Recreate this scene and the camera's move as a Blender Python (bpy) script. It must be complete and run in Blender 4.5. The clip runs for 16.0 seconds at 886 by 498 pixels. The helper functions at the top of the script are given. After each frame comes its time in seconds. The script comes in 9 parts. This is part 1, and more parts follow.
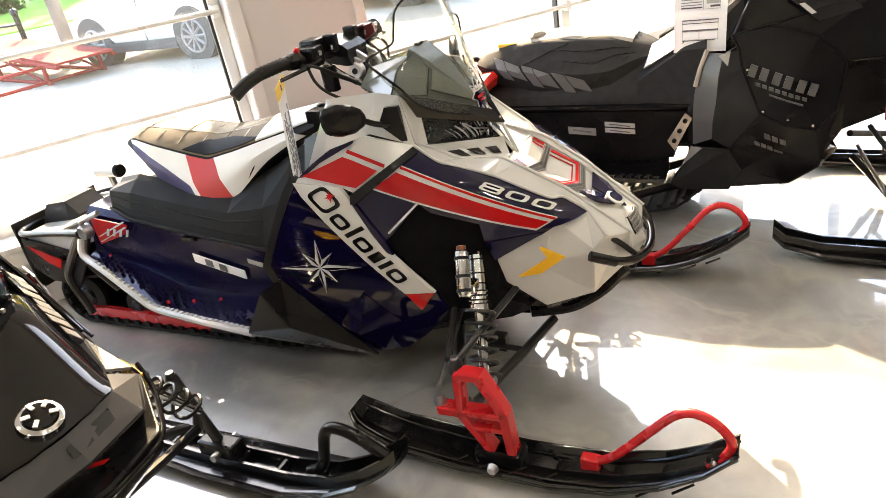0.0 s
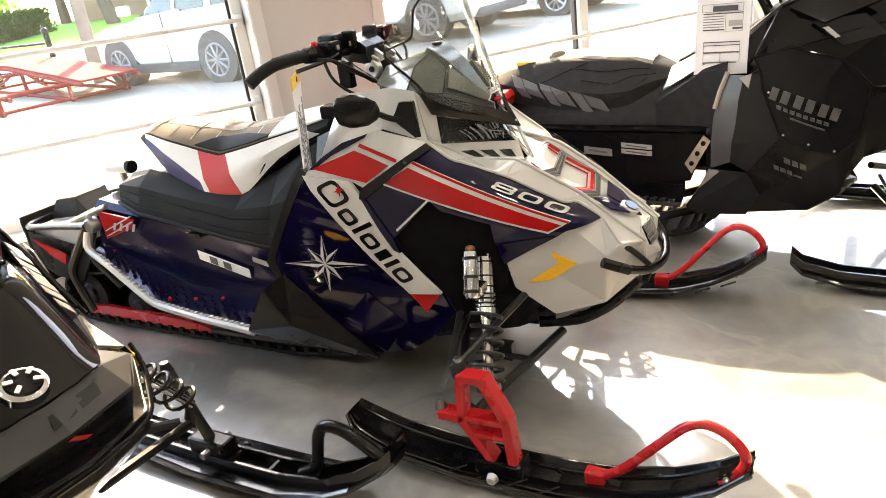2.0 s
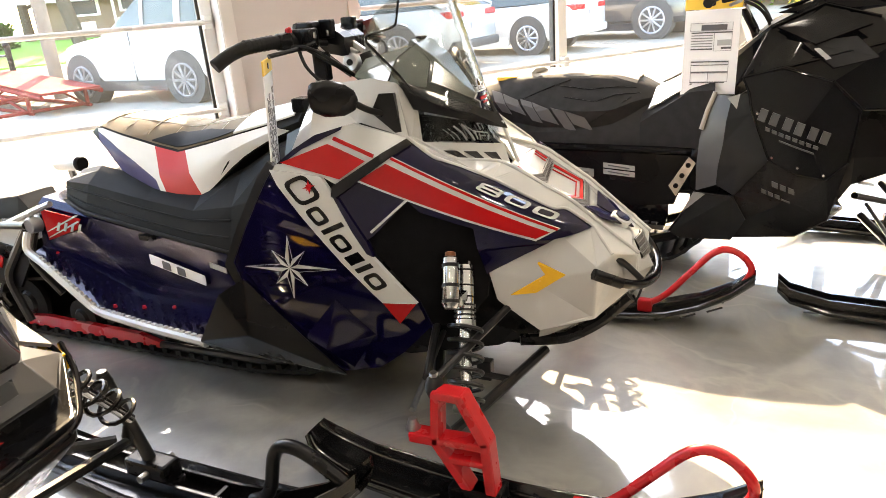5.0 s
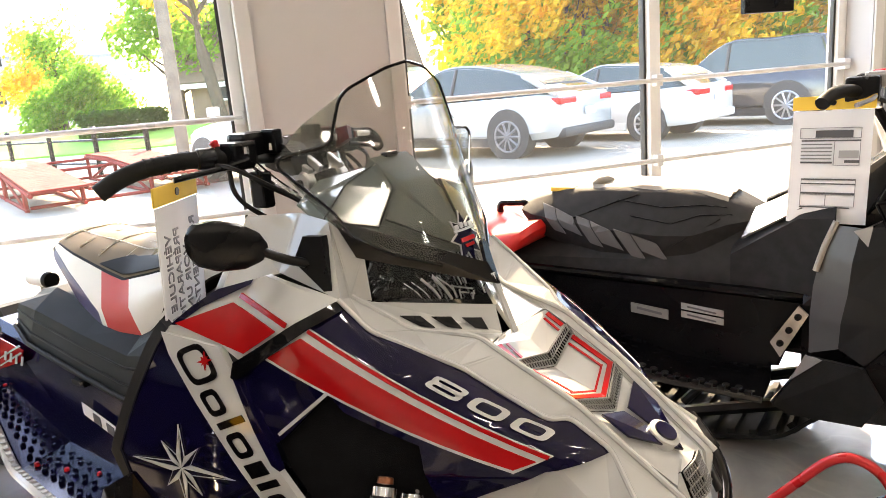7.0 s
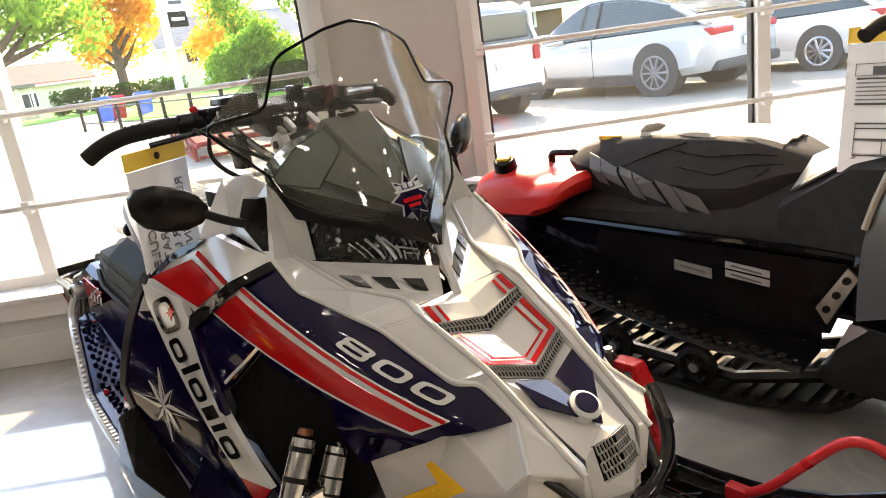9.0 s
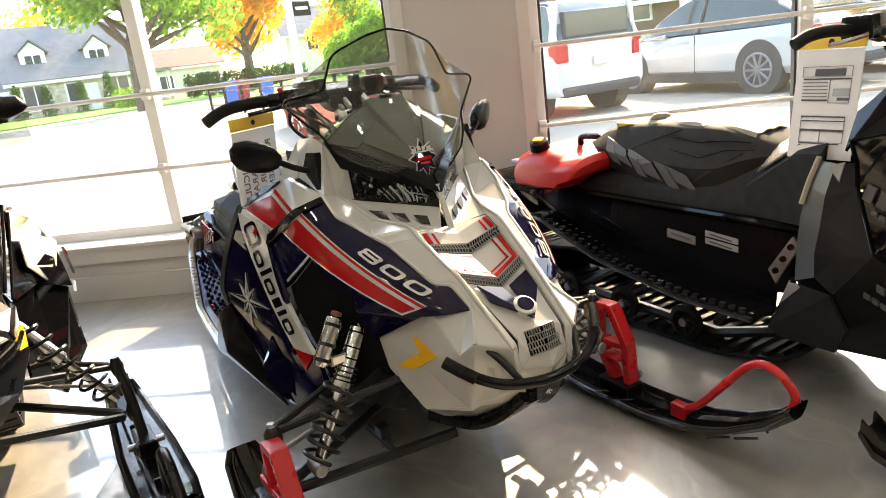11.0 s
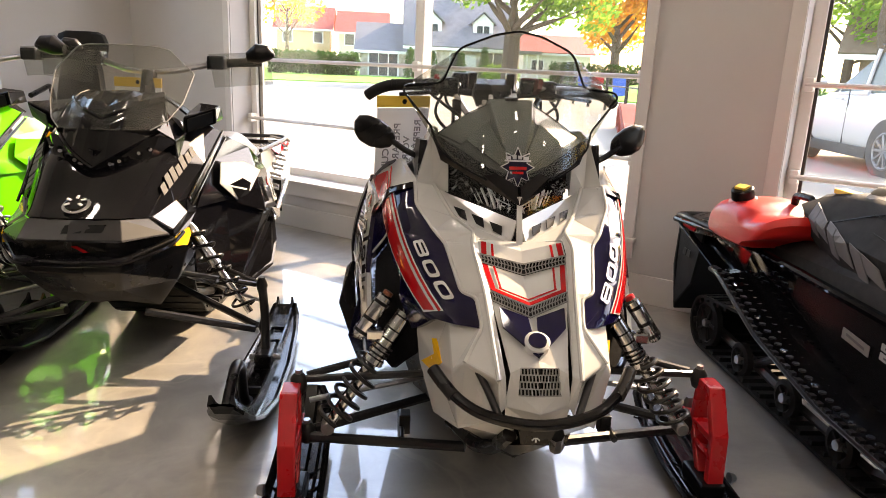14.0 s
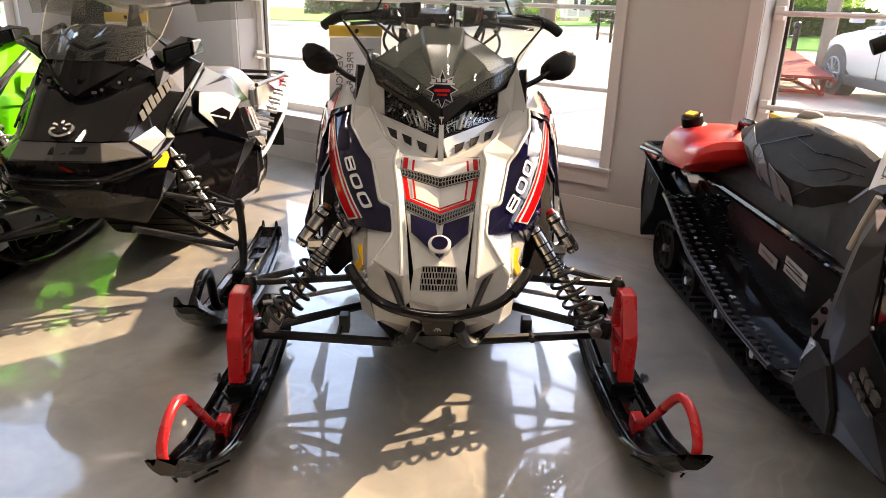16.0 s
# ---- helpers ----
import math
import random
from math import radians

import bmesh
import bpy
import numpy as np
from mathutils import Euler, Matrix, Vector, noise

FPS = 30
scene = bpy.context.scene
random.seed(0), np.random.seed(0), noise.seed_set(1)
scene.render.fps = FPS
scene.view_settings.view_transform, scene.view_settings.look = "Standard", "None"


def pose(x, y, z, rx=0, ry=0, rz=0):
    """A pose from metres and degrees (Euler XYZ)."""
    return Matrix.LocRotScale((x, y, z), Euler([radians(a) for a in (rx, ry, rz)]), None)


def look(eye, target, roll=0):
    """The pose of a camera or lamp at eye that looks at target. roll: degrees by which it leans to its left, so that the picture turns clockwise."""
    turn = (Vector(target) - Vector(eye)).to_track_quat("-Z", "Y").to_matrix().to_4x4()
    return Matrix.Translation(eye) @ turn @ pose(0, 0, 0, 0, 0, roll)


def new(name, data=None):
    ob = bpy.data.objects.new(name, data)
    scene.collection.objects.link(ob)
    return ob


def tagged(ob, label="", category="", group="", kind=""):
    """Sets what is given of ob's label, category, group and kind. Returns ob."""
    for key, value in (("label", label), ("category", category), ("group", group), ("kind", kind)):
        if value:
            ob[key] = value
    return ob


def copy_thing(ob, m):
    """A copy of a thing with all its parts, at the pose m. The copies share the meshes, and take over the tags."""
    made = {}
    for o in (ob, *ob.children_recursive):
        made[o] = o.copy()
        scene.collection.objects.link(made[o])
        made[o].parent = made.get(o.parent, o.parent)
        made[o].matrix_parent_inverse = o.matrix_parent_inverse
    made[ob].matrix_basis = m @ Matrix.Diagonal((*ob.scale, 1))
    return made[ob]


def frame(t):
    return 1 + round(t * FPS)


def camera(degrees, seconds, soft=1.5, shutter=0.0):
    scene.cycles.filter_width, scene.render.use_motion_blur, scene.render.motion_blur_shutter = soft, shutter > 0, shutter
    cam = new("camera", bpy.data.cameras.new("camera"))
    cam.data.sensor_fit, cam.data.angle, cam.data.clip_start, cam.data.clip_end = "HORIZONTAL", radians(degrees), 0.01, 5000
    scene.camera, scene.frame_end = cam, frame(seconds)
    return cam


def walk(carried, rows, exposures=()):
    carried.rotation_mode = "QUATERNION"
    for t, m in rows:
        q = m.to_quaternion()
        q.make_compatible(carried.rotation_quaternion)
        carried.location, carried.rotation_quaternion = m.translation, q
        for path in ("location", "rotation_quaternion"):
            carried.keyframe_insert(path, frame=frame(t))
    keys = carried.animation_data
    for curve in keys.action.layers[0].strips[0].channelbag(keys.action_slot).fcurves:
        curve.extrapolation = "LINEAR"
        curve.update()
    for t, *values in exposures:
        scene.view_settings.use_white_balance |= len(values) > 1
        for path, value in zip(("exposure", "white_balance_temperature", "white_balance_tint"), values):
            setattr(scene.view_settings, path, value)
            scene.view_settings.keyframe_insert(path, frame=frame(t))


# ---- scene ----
cam = camera(64.9, 16.0, soft=0.35)
METRES, EYE, TILT, LEAN, TURN = 3.51, 1.40, 0.0, 0.0, 29.6
ROWS = [
    (0.0, 0.0, 0.0, 0.0, -4.78, -26.54, 9.64),
    (0.5, -0.005, -0.0026, -0.0054, -2.37, -25.77, 8.45),
    (1.0, -0.0043, -0.0031, -0.0118, -0.38, -24.56, 8.99),
    (1.5, -0.0058, -0.0008, -0.0245, -1.07, -24.42, 8.47),
    (2.0, -0.0038, -0.0002, -0.0336, -2.82, -23.02, 7.42),
    (2.5, -0.0008, 0.0021, -0.042, -2.64, -20.28, 7.13),
    (3.0, -0.0032, 0.0068, -0.0573, 0.12, -18.33, 6.38),
    (5.5, -0.0114, 0.0474, -0.0709, -5.5, -20.34, 4.17),
    (6.0, 0.0293, 0.0966, -0.0693, -1.93, -17.51, 4.93),
    (6.5, 0.0582, 0.1453, -0.0702, 1.24, -14.78, 4.73),
    (7.0, 0.0825, 0.2038, -0.0671, 5.39, -13.05, 4.69),
    (7.5, 0.119, 0.2419, -0.0685, 6.92, -13.68, 5.38),
    (8.0, 0.1557, 0.2553, -0.0713, 12.21, -15.05, 5.71),
    (8.5, 0.1744, 0.2445, -0.0706, 15.54, -16.11, 6.96),
    (11.0, 0.3153, 0.1226, -0.0721, 27.51, -15.93, 6.88),
    (11.5, 0.3399, 0.0793, -0.0726, 27.38, -17.59, 5.73),
    (12.0, 0.3657, 0.0707, -0.0722, 29.89, -17.93, 2.31),
    (12.5, 0.4162, 0.1113, -0.0701, 37.49, -16.1, 1.1),
    (13.0, 0.4411, 0.1567, -0.0724, 50.76, -15.33, -0.01),
    (13.5, 0.4323, 0.2083, -0.0732, 53.58, -13.6, -1.88),
    (14.0, 0.4422, 0.2482, -0.0772, 56.54, -14.84, -2.37),
    (14.5, 0.4886, 0.2837, -0.0774, 60.61, -16.89, -3.06),
    (15.0, 0.5181, 0.2907, -0.0792, 60.3, -17.87, -1.9),
    (15.5, 0.5313, 0.2882, -0.0823, 58.26, -19.1, -1.28),
    (16.0, 0.5351, 0.2915, -0.0823, 59.78, -19.5, -1.73),
]
walk(cam, [(t, pose(0.745, -1.843, EYE, TILT, LEAN, TURN) @ pose(METRES * x, METRES * y, METRES * z, 90 + pitch, roll, yaw)) for t, x, y, z, yaw, pitch, roll in ROWS], exposures=[(0.0, 2.98, 7550, 11), (3.0, 2.96, 7550, 11), (5.6, 3.02, 7500, 12), (6.6, 2.90, 7400, 13), (8.2, 2.40, 7400, 14), (11.6, 2.30, 7700, 9), (13.6, 2.20, 7650, 17), (16.0, 2.06, 7650, 18)])

# ---- light ----
SUN_AZ, SUN_EL = 129.0, 32.5
world = bpy.data.worlds.new("sky")
scene.world = world
world.use_nodes = True
wn = world.node_tree
sky = wn.nodes.new("ShaderNodeTexSky")
sky.sky_type, sky.sun_disc = "NISHITA", False
sky.sun_elevation, sky.sun_rotation = radians(SUN_EL), radians(90 - SUN_AZ) % (2 * math.pi)
wn.nodes["Background"].inputs[1].default_value = 0.30
wn.links.new(sky.outputs[0], wn.nodes["Background"].inputs[0])
to_sun = Vector((math.cos(radians(SUN_AZ)) * math.cos(radians(SUN_EL)), math.sin(radians(SUN_AZ)) * math.cos(radians(SUN_EL)), math.sin(radians(SUN_EL))))
sun = new("sun", bpy.data.lights.new("sun", "SUN"))
sun.data.energy, sun.data.angle, sun.data.color = 3.9, radians(0.5), (1.0, 0.80, 0.54)
sun.matrix_world = look(to_sun * 30, (0, 0, 0))


# ---- materials ----
MATS = {}


def mat(name, col, rough=0.5, metal=0.0, vary=0.12, scale=8.0, bump=0.0, bscale=120.0, coat=0.0, rvary=0.08, col2=None, spec=0.5, island=0.0):
    """A painted, moulded or cast surface: two scales of colour and gloss variation and a fine relief."""
    if name in MATS:
        return MATS[name]
    m = bpy.data.materials.new(name)
    m.use_nodes = True
    t = m.node_tree
    b = t.nodes["Principled BSDF"]
    tc = t.nodes.new("ShaderNodeTexCoord")
    n1 = t.nodes.new("ShaderNodeTexNoise")
    n1.inputs["Scale"].default_value, n1.inputs["Detail"].default_value = scale, 6
    t.links.new(tc.outputs["Object"], n1.inputs["Vector"])
    n2 = t.nodes.new("ShaderNodeTexNoise")
    n2.inputs["Scale"].default_value, n2.inputs["Detail"].default_value = bscale, 3
    t.links.new(tc.outputs["Object"], n2.inputs["Vector"])
    mix = t.nodes.new("ShaderNodeMix")
    mix.data_type = "RGBA"
    c2 = col2 if col2 else tuple(min(1, c * (1 - vary)) for c in col)
    mix.inputs[6].default_value, mix.inputs[7].default_value = (*col, 1), (*c2, 1)
    ramp = t.nodes.new("ShaderNodeMapRange")
    ramp.inputs[1].default_value, ramp.inputs[2].default_value = 0.35, 0.7
    t.links.new(n1.outputs[0], ramp.inputs[0])
    t.links.new(ramp.outputs[0], mix.inputs[0])
    last = mix.outputs[2]
    if island:
        info = t.nodes.new("ShaderNodeObjectInfo")
        hsv = t.nodes.new("ShaderNodeHueSaturation")
        mr = t.nodes.new("ShaderNodeMapRange")
        mr.inputs[3].default_value, mr.inputs[4].default_value = 1 - island, 1 + island
        t.links.new(info.outputs["Random"], mr.inputs[0])
        t.links.new(mr.outputs[0], hsv.inputs["Value"])
        t.links.new(last, hsv.inputs["Color"])
        last = hsv.outputs[0]
    t.links.new(last, b.inputs["Base Color"])
    rr = t.nodes.new("ShaderNodeMapRange")
    rr.inputs[3].default_value, rr.inputs[4].default_value = max(0.02, rough - rvary), min(1, rough + rvary)
    t.links.new(n1.outputs[0], rr.inputs[0])
    t.links.new(rr.outputs[0], b.inputs["Roughness"])
    b.inputs["Metallic"].default_value = metal
    b.inputs["Specular IOR Level"].default_value = spec
    b.inputs["Coat Weight"].default_value, b.inputs["Coat Roughness"].default_value = coat, 0.04
    if bump:
        bp = t.nodes.new("ShaderNodeBump")
        bp.inputs["Strength"].default_value, bp.inputs["Distance"].default_value = bump, 0.002
        t.links.new(n2.outputs[0], bp.inputs["Height"])
        t.links.new(bp.outputs[0], b.inputs["Normal"])
    MATS[name] = m
    return m


def glassy(name, tint, rough=0.0, alpha=0.25, body=(0.1, 0.1, 0.1), veil=False):
    """A thin clear sheet: it lets light straight through, tinted, and mirrors at its face. veil: its body scatters
    light through, as a glare haze.
    """
    m = bpy.data.materials.new(name)
    m.use_nodes = True
    t = m.node_tree
    t.nodes.remove(t.nodes["Principled BSDF"])
    out = t.nodes["Material Output"]
    tr = t.nodes.new("ShaderNodeBsdfTransparent")
    tr.inputs[0].default_value = (*tint, 1)
    gl = t.nodes.new("ShaderNodeBsdfGlossy")
    gl.inputs["Roughness"].default_value = rough
    fr = t.nodes.new("ShaderNodeLayerWeight")
    fr.inputs[0].default_value = 0.5
    mx = t.nodes.new("ShaderNodeMixShader")
    pw = t.nodes.new("ShaderNodeMath")
    pw.operation = "POWER"
    pw.inputs[1].default_value = 5.0
    t.links.new(fr.outputs["Facing"], pw.inputs[0])
    sc = t.nodes.new("ShaderNodeMapRange")
    sc.inputs[3].default_value, sc.inputs[4].default_value = 0.035, 0.9
    t.links.new(pw.outputs[0], sc.inputs[0])
    t.links.new(sc.outputs[0], mx.inputs[0])
    t.links.new(tr.outputs[0], mx.inputs[1])
    t.links.new(gl.outputs[0], mx.inputs[2])
    last = mx.outputs[0]
    if alpha:
        df = t.nodes.new("ShaderNodeBsdfTranslucent" if veil else "ShaderNodeBsdfDiffuse")
        df.inputs[0].default_value = (*body, 1)
        m2 = t.nodes.new("ShaderNodeMixShader")
        m2.inputs[0].default_value = alpha
        t.links.new(last, m2.inputs[1])
        t.links.new(df.outputs[0], m2.inputs[2])
        last = m2.outputs[0]
    t.links.new(last, out.inputs[0])
    return m


def glow(name, col, power):
    m = bpy.data.materials.new(name)
    m.use_nodes = True
    b = m.node_tree.nodes["Principled BSDF"]
    b.inputs["Base Color"].default_value = (*col, 1)
    b.inputs["Emission Color"].default_value, b.inputs["Emission Strength"].default_value = (*col, 1), power
    return m


WHITE = mat("white_paint", (0.46, 0.468, 0.462), 0.12, vary=0.06, scale=5, coat=0.4)
NAVY = mat("navy_paint", (0.003, 0.0022, 0.022), 0.05, vary=0.3, scale=4, spec=0.35, rvary=0.03)
NAVY2 = mat("navy_anodised", (0.005, 0.0045, 0.034), 0.16, 0.35, vary=0.35, scale=6, bump=0.05)
RED = mat("red_paint", (0.36, 0.006, 0.008), 0.10, vary=0.12, scale=6, coat=0.1, spec=0.35, rvary=0.03)
REDM = mat("red_powder_coat", (0.48, 0.012, 0.017), 0.28, vary=0.15, scale=9, bump=0.04)
BLACK = mat("black_plastic", (0.005, 0.005, 0.006), 0.28, spec=0.22, vary=0.4, scale=9, bump=0.12, bscale=400)
BLACKG = mat("black_gloss", (0.004, 0.004, 0.005), 0.05, spec=0.27, vary=0.3, scale=5, rvary=0.03)
TUBE = mat("black_powder_coat", (0.014, 0.014, 0.015), 0.32, 0.2, vary=0.4, scale=12, bump=0.06)
RUBBER = mat("black_rubber", (0.009, 0.009, 0.009), 0.7, spec=0.25, vary=0.5, scale=14, bump=0.3, bscale=200)
VINYL = mat("black_vinyl", (0.012, 0.012, 0.012), 0.55, spec=0.10, vary=0.3, scale=7, bump=0.25, bscale=260)
CHROME = mat("polished_steel", (0.62, 0.62, 0.63), 0.14, 1.0, vary=0.2, scale=14)
STEEL = mat("dull_steel", (0.38, 0.38, 0.39), 0.33, 1.0, vary=0.3, scale=20)
GREY = mat("smoked_grey_plastic", (0.125, 0.148, 0.138), 0.13, vary=0.15, scale=5, coat=0.15)
GRAPH = mat("graphite_plastic", (0.014, 0.015, 0.017), 0.38, spec=0.2, vary=0.25, scale=6, bump=0.08, bscale=300)
YELLOW = mat("yellow_reflector", (0.75, 0.42, 0.02), 0.25, vary=0.1, scale=30, bump=0.2, bscale=500)
CARD = mat("yellow_card", (0.80, 0.52, 0.06), 0.6, vary=0.06)
PAPER = mat("white_paper", (0.80, 0.80, 0.82), 0.6, vary=0.04)
INK = mat("grey_ink", (0.10, 0.10, 0.11), 0.6)
GOLD = mat("amber_fitting", (0.20, 0.07, 0.03), 0.3, 0.6)
GRIM = mat("grey_grille_plastic", (0.20, 0.20, 0.20), 0.35, vary=0.1)
LGREY = mat("silver_print", (0.42, 0.42, 0.43), 0.35, 0.2)
SHIELD = glassy("smoked_windshield", (0.84, 0.84, 0.82), alpha=0.035, body=(0.35, 0.37, 0.36))
# a faint translucent share puts the glare haze into the panes
CLEAR = glassy("clear_pane", (0.97, 0.98, 0.98), alpha=0.005, body=(0.9, 0.9, 0.88), veil=True)
SKIM = mat("glossy_black_ski_plastic", (0.006, 0.006, 0.0065), 0.16, spec=0.5, vary=0.4, scale=16, bump=0.35, bscale=60)
GLINT = mat("bright_reflector", (0.66, 0.66, 0.67), 0.32, 0.75, vary=0.08, scale=30)
LENS = glassy("clear_lens", (0.92, 0.94, 0.95), alpha=0.0)


# ---- mesh helpers ----
def V(*p):
    return Vector(p)


def finish(bm, name, material, smooth=False, normals=True):
    if normals:
        bmesh.ops.recalc_face_normals(bm, faces=bm.faces)
    me = bpy.data.meshes.new(name)
    bm.to_mesh(me)
    bm.free()
    me.materials.append(material)
    if smooth:
        me.shade_smooth()
        me.set_sharp_from_angle(angle=radians(38))
    return me


def part(name, bm, material, parent, label="", smooth=False, normals=True):
    ob = new(name, finish(bm, name, material, smooth, normals))
    ob.parent = parent
    if label:
        tagged(ob, label)
    return ob


def thing(name, label, category, m=None, group="", kind=""):
    ob = new(name)
    ob.empty_display_size = 0.1
    if m is not None:
        ob.matrix_world = m
    return tagged(ob, label, category, group, kind)


def solo(name, bm, material, label, category="", group="", kind="", smooth=False, m=None):
    ob = new(name, finish(bm, name, material, smooth))
    if m is not None:
        ob.matrix_world = m
    return tagged(ob, label, category, group, kind)


def box(lo, hi, bev=0.0, bm=None, m=None, seg=2):
    own = bmesh.new()
    r = bmesh.ops.create_cube(own, size=1)
    for v in own.verts:
        v.co = V(*[(lo[i] + hi[i]) / 2 + v.co[i] * (hi[i] - lo[i]) for i in range(3)])
    if bev:
        bmesh.ops.bevel(own, geom=own.edges, offset=bev, segments=seg, affect="EDGES", profile=0.6)
    return join(bm, own, m)


def join(bm, own, m=None):
    if m is not None:
        bmesh.ops.transform(own, matrix=m, verts=own.verts)
    if bm is None:
        return own
    me = bpy.data.meshes.new("tmp")
    own.to_mesh(me)
    own.free()
    bm.from_mesh(me)
    bpy.data.meshes.remove(me)
    return bm


def rounded(pts, rad, n=4, closed=False):
    """A polyline with its corners rounded."""
    pts = [Vector(p) for p in pts]
    out = []
    k = len(pts)
    for i, p in enumerate(pts):
        if not closed and i in (0, k - 1):
            out.append(p)
            continue
        a, b = pts[i - 1], pts[(i + 1) % k]
        ra = min(rad, (a - p).length * 0.48)
        rb = min(rad, (b - p).length * 0.48)
        q0, q1 = p + (a - p).normalized() * ra, p + (b - p).normalized() * rb
        for j in range(n + 1):
            u = j / n
            out.append(q0 * (1 - u) ** 2 + p * 2 * u * (1 - u) + q1 * u * u)
    return out


def tube(pts, r, res=10, rad=0.0, bm=None, closed=False, flat=1.0, r1=None):
    """A round bar along a polyline."""
    P = rounded(pts, rad, 5, closed) if rad else [Vector(p) for p in pts]
    own = bmesh.new()
    rings = []
    n = len(P)
    up = None
    for i, p in enumerate(P):
        if closed:
            d = (P[(i + 1) % n] - P[i - 1]).normalized()
        else:
            d = (P[min(i + 1, n - 1)] - P[max(i - 1, 0)]).normalized()
        if up is None:
            up = V(0, 0, 1) if abs(d.z) < 0.9 else V(1, 0, 0)
        up = (up - d * up.dot(d)).normalized()
        sd = d.cross(up)
        rr = r if r1 is None else r + (r1 - r) * i / (n - 1)
        rings.append([own.verts.new(p + (up * math.sin(2 * math.pi * j / res) * flat + sd * math.cos(2 * math.pi * j / res)) * rr) for j in range(res)])
    for i in range(n if closed else n - 1):
        a, b = rings[i], rings[(i + 1) % n]
        for j in range(res):
            own.faces.new((a[j], a[(j + 1) % res], b[(j + 1) % res], b[j]))
    if not closed:
        own.faces.new(rings[0][::-1])
        own.faces.new(rings[-1])
    return join(bm, own)


def cyl(a, b, r, r1=None, res=16, bm=None, bev=0.0):
    a, b = Vector(a), Vector(b)
    r1 = r if r1 is None else r1
    if bev:
        d = (b - a).normalized() * bev
        prof = [(a, r - bev), (a + d, r), (b - d, r1), (b, r1 - bev)]
    else:
        prof = [(a, r), (b, r1)]
    return lathe(prof, res, bm)


def lathe(prof, res=16, bm=None):
    """A turned shape: (centre, radius) stations along one axis."""
    own = bmesh.new()
    d = (Vector(prof[-1][0]) - Vector(prof[0][0])).normalized()
    up = V(0, 0, 1) if abs(d.z) < 0.9 else V(1, 0, 0)
    up = (up - d * up.dot(d)).normalized()
    sd = d.cross(up)
    rings = [[own.verts.new(Vector(c) + (up * math.sin(2 * math.pi * j / res) + sd * math.cos(2 * math.pi * j / res)) * r) for j in range(res)] for c, r in prof]
    for a, b in zip(rings, rings[1:]):
        for j in range(res):
            own.faces.new((a[j], a[(j + 1) % res], b[(j + 1) % res], b[j]))
    own.faces.new(rings[0][::-1])
    own.faces.new(rings[-1])
    return join(bm, own)


def coil(a, b, R, r, turns, bm=None, res=6):
    a, b = Vector(a), Vector(b)
    d = (b - a)
    dn = d.normalized()
    up = V(0, 0, 1) if abs(dn.z) < 0.9 else V(1, 0, 0)
    up = (up - dn * up.dot(dn)).normalized()
    sd = dn.cross(up)
    n = int(turns * 14)
    pts = [a + d * (i / n) + (up * math.sin(i / 14 * 2 * math.pi) + sd * math.cos(i / 14 * 2 * math.pi)) * R for i in range(n + 1)]
    return tube(pts, r, res, bm=bm)


def loft(sections, bm=None, caps=True, closed=True):
    own = bmesh.new()
    rings = [[own.verts.new(Vector(p)) for p in s] for s in sections]
    k = len(rings[0])
    for a, b in zip(rings, rings[1:]):
        for j in range(k if closed else k - 1):
            own.faces.new((a[j], a[(j + 1) % k], b[(j + 1) % k], b[j]))
    if caps and closed:
        own.faces.new(rings[0][::-1])
        own.faces.new(rings[-1])
    return join(bm, own)


def faces(verts, fs, thick=0.0, bev=0.0, bm=None):
    """Facets over named corners; thick gives them depth, bev softens their edges."""
    own = bmesh.new()
    vv = {k: own.verts.new(Vector(p)) for k, p in verts.items()}
    for f in fs:
        own.faces.new([vv[k] for k in f])
    bmesh.ops.recalc_face_normals(own, faces=own.faces)
    loose = [v for v in own.verts if not v.link_faces]
    bmesh.ops.delete(own, geom=loose, context="VERTS")
    if bev:
        es = [e for e in own.edges if len(e.link_faces) == 2]
        bmesh.ops.bevel(own, geom=es, offset=bev, segments=2, affect="EDGES", profile=0.5)
    if thick:
        bmesh.ops.solidify(own, geom=own.faces[:], thickness=thick)
    return join(bm, own)


def sheet(poly, place, thick=0.004, step=0.05, bm=None):
    """A flat outline (u, v) laid on a curved surface by place(u, v, height), with thickness."""
    own = bmesh.new()
    f = own.faces.new([own.verts.new((u, v, 0)) for u, v in poly])
    bmesh.ops.triangulate(own, faces=[f], ngon_method="EAR_CLIP")
    for _ in range(3):
        es = [e for e in own.edges if e.calc_length() > step]
        if not es:
            break
        bmesh.ops.subdivide_edges(own, edges=es, cuts=1)
        bmesh.ops.triangulate(own, faces=own.faces[:])
    flat = [(v, v.co.x, v.co.y) for v in own.verts]
    ext = bmesh.ops.extrude_face_region(own, geom=own.faces[:])
    low = {}
    for e in ext["geom"]:
        if isinstance(e, bmesh.types.BMVert):
            low[e] = (e.co.x, e.co.y)
    for v, u, w in flat:
        v.co = place(u, w, 0.0)
    for v, (u, w) in low.items():
        v.co = place(u, w, thick)
    bmesh.ops.recalc_face_normals(own, faces=own.faces)
    return join(bm, own)


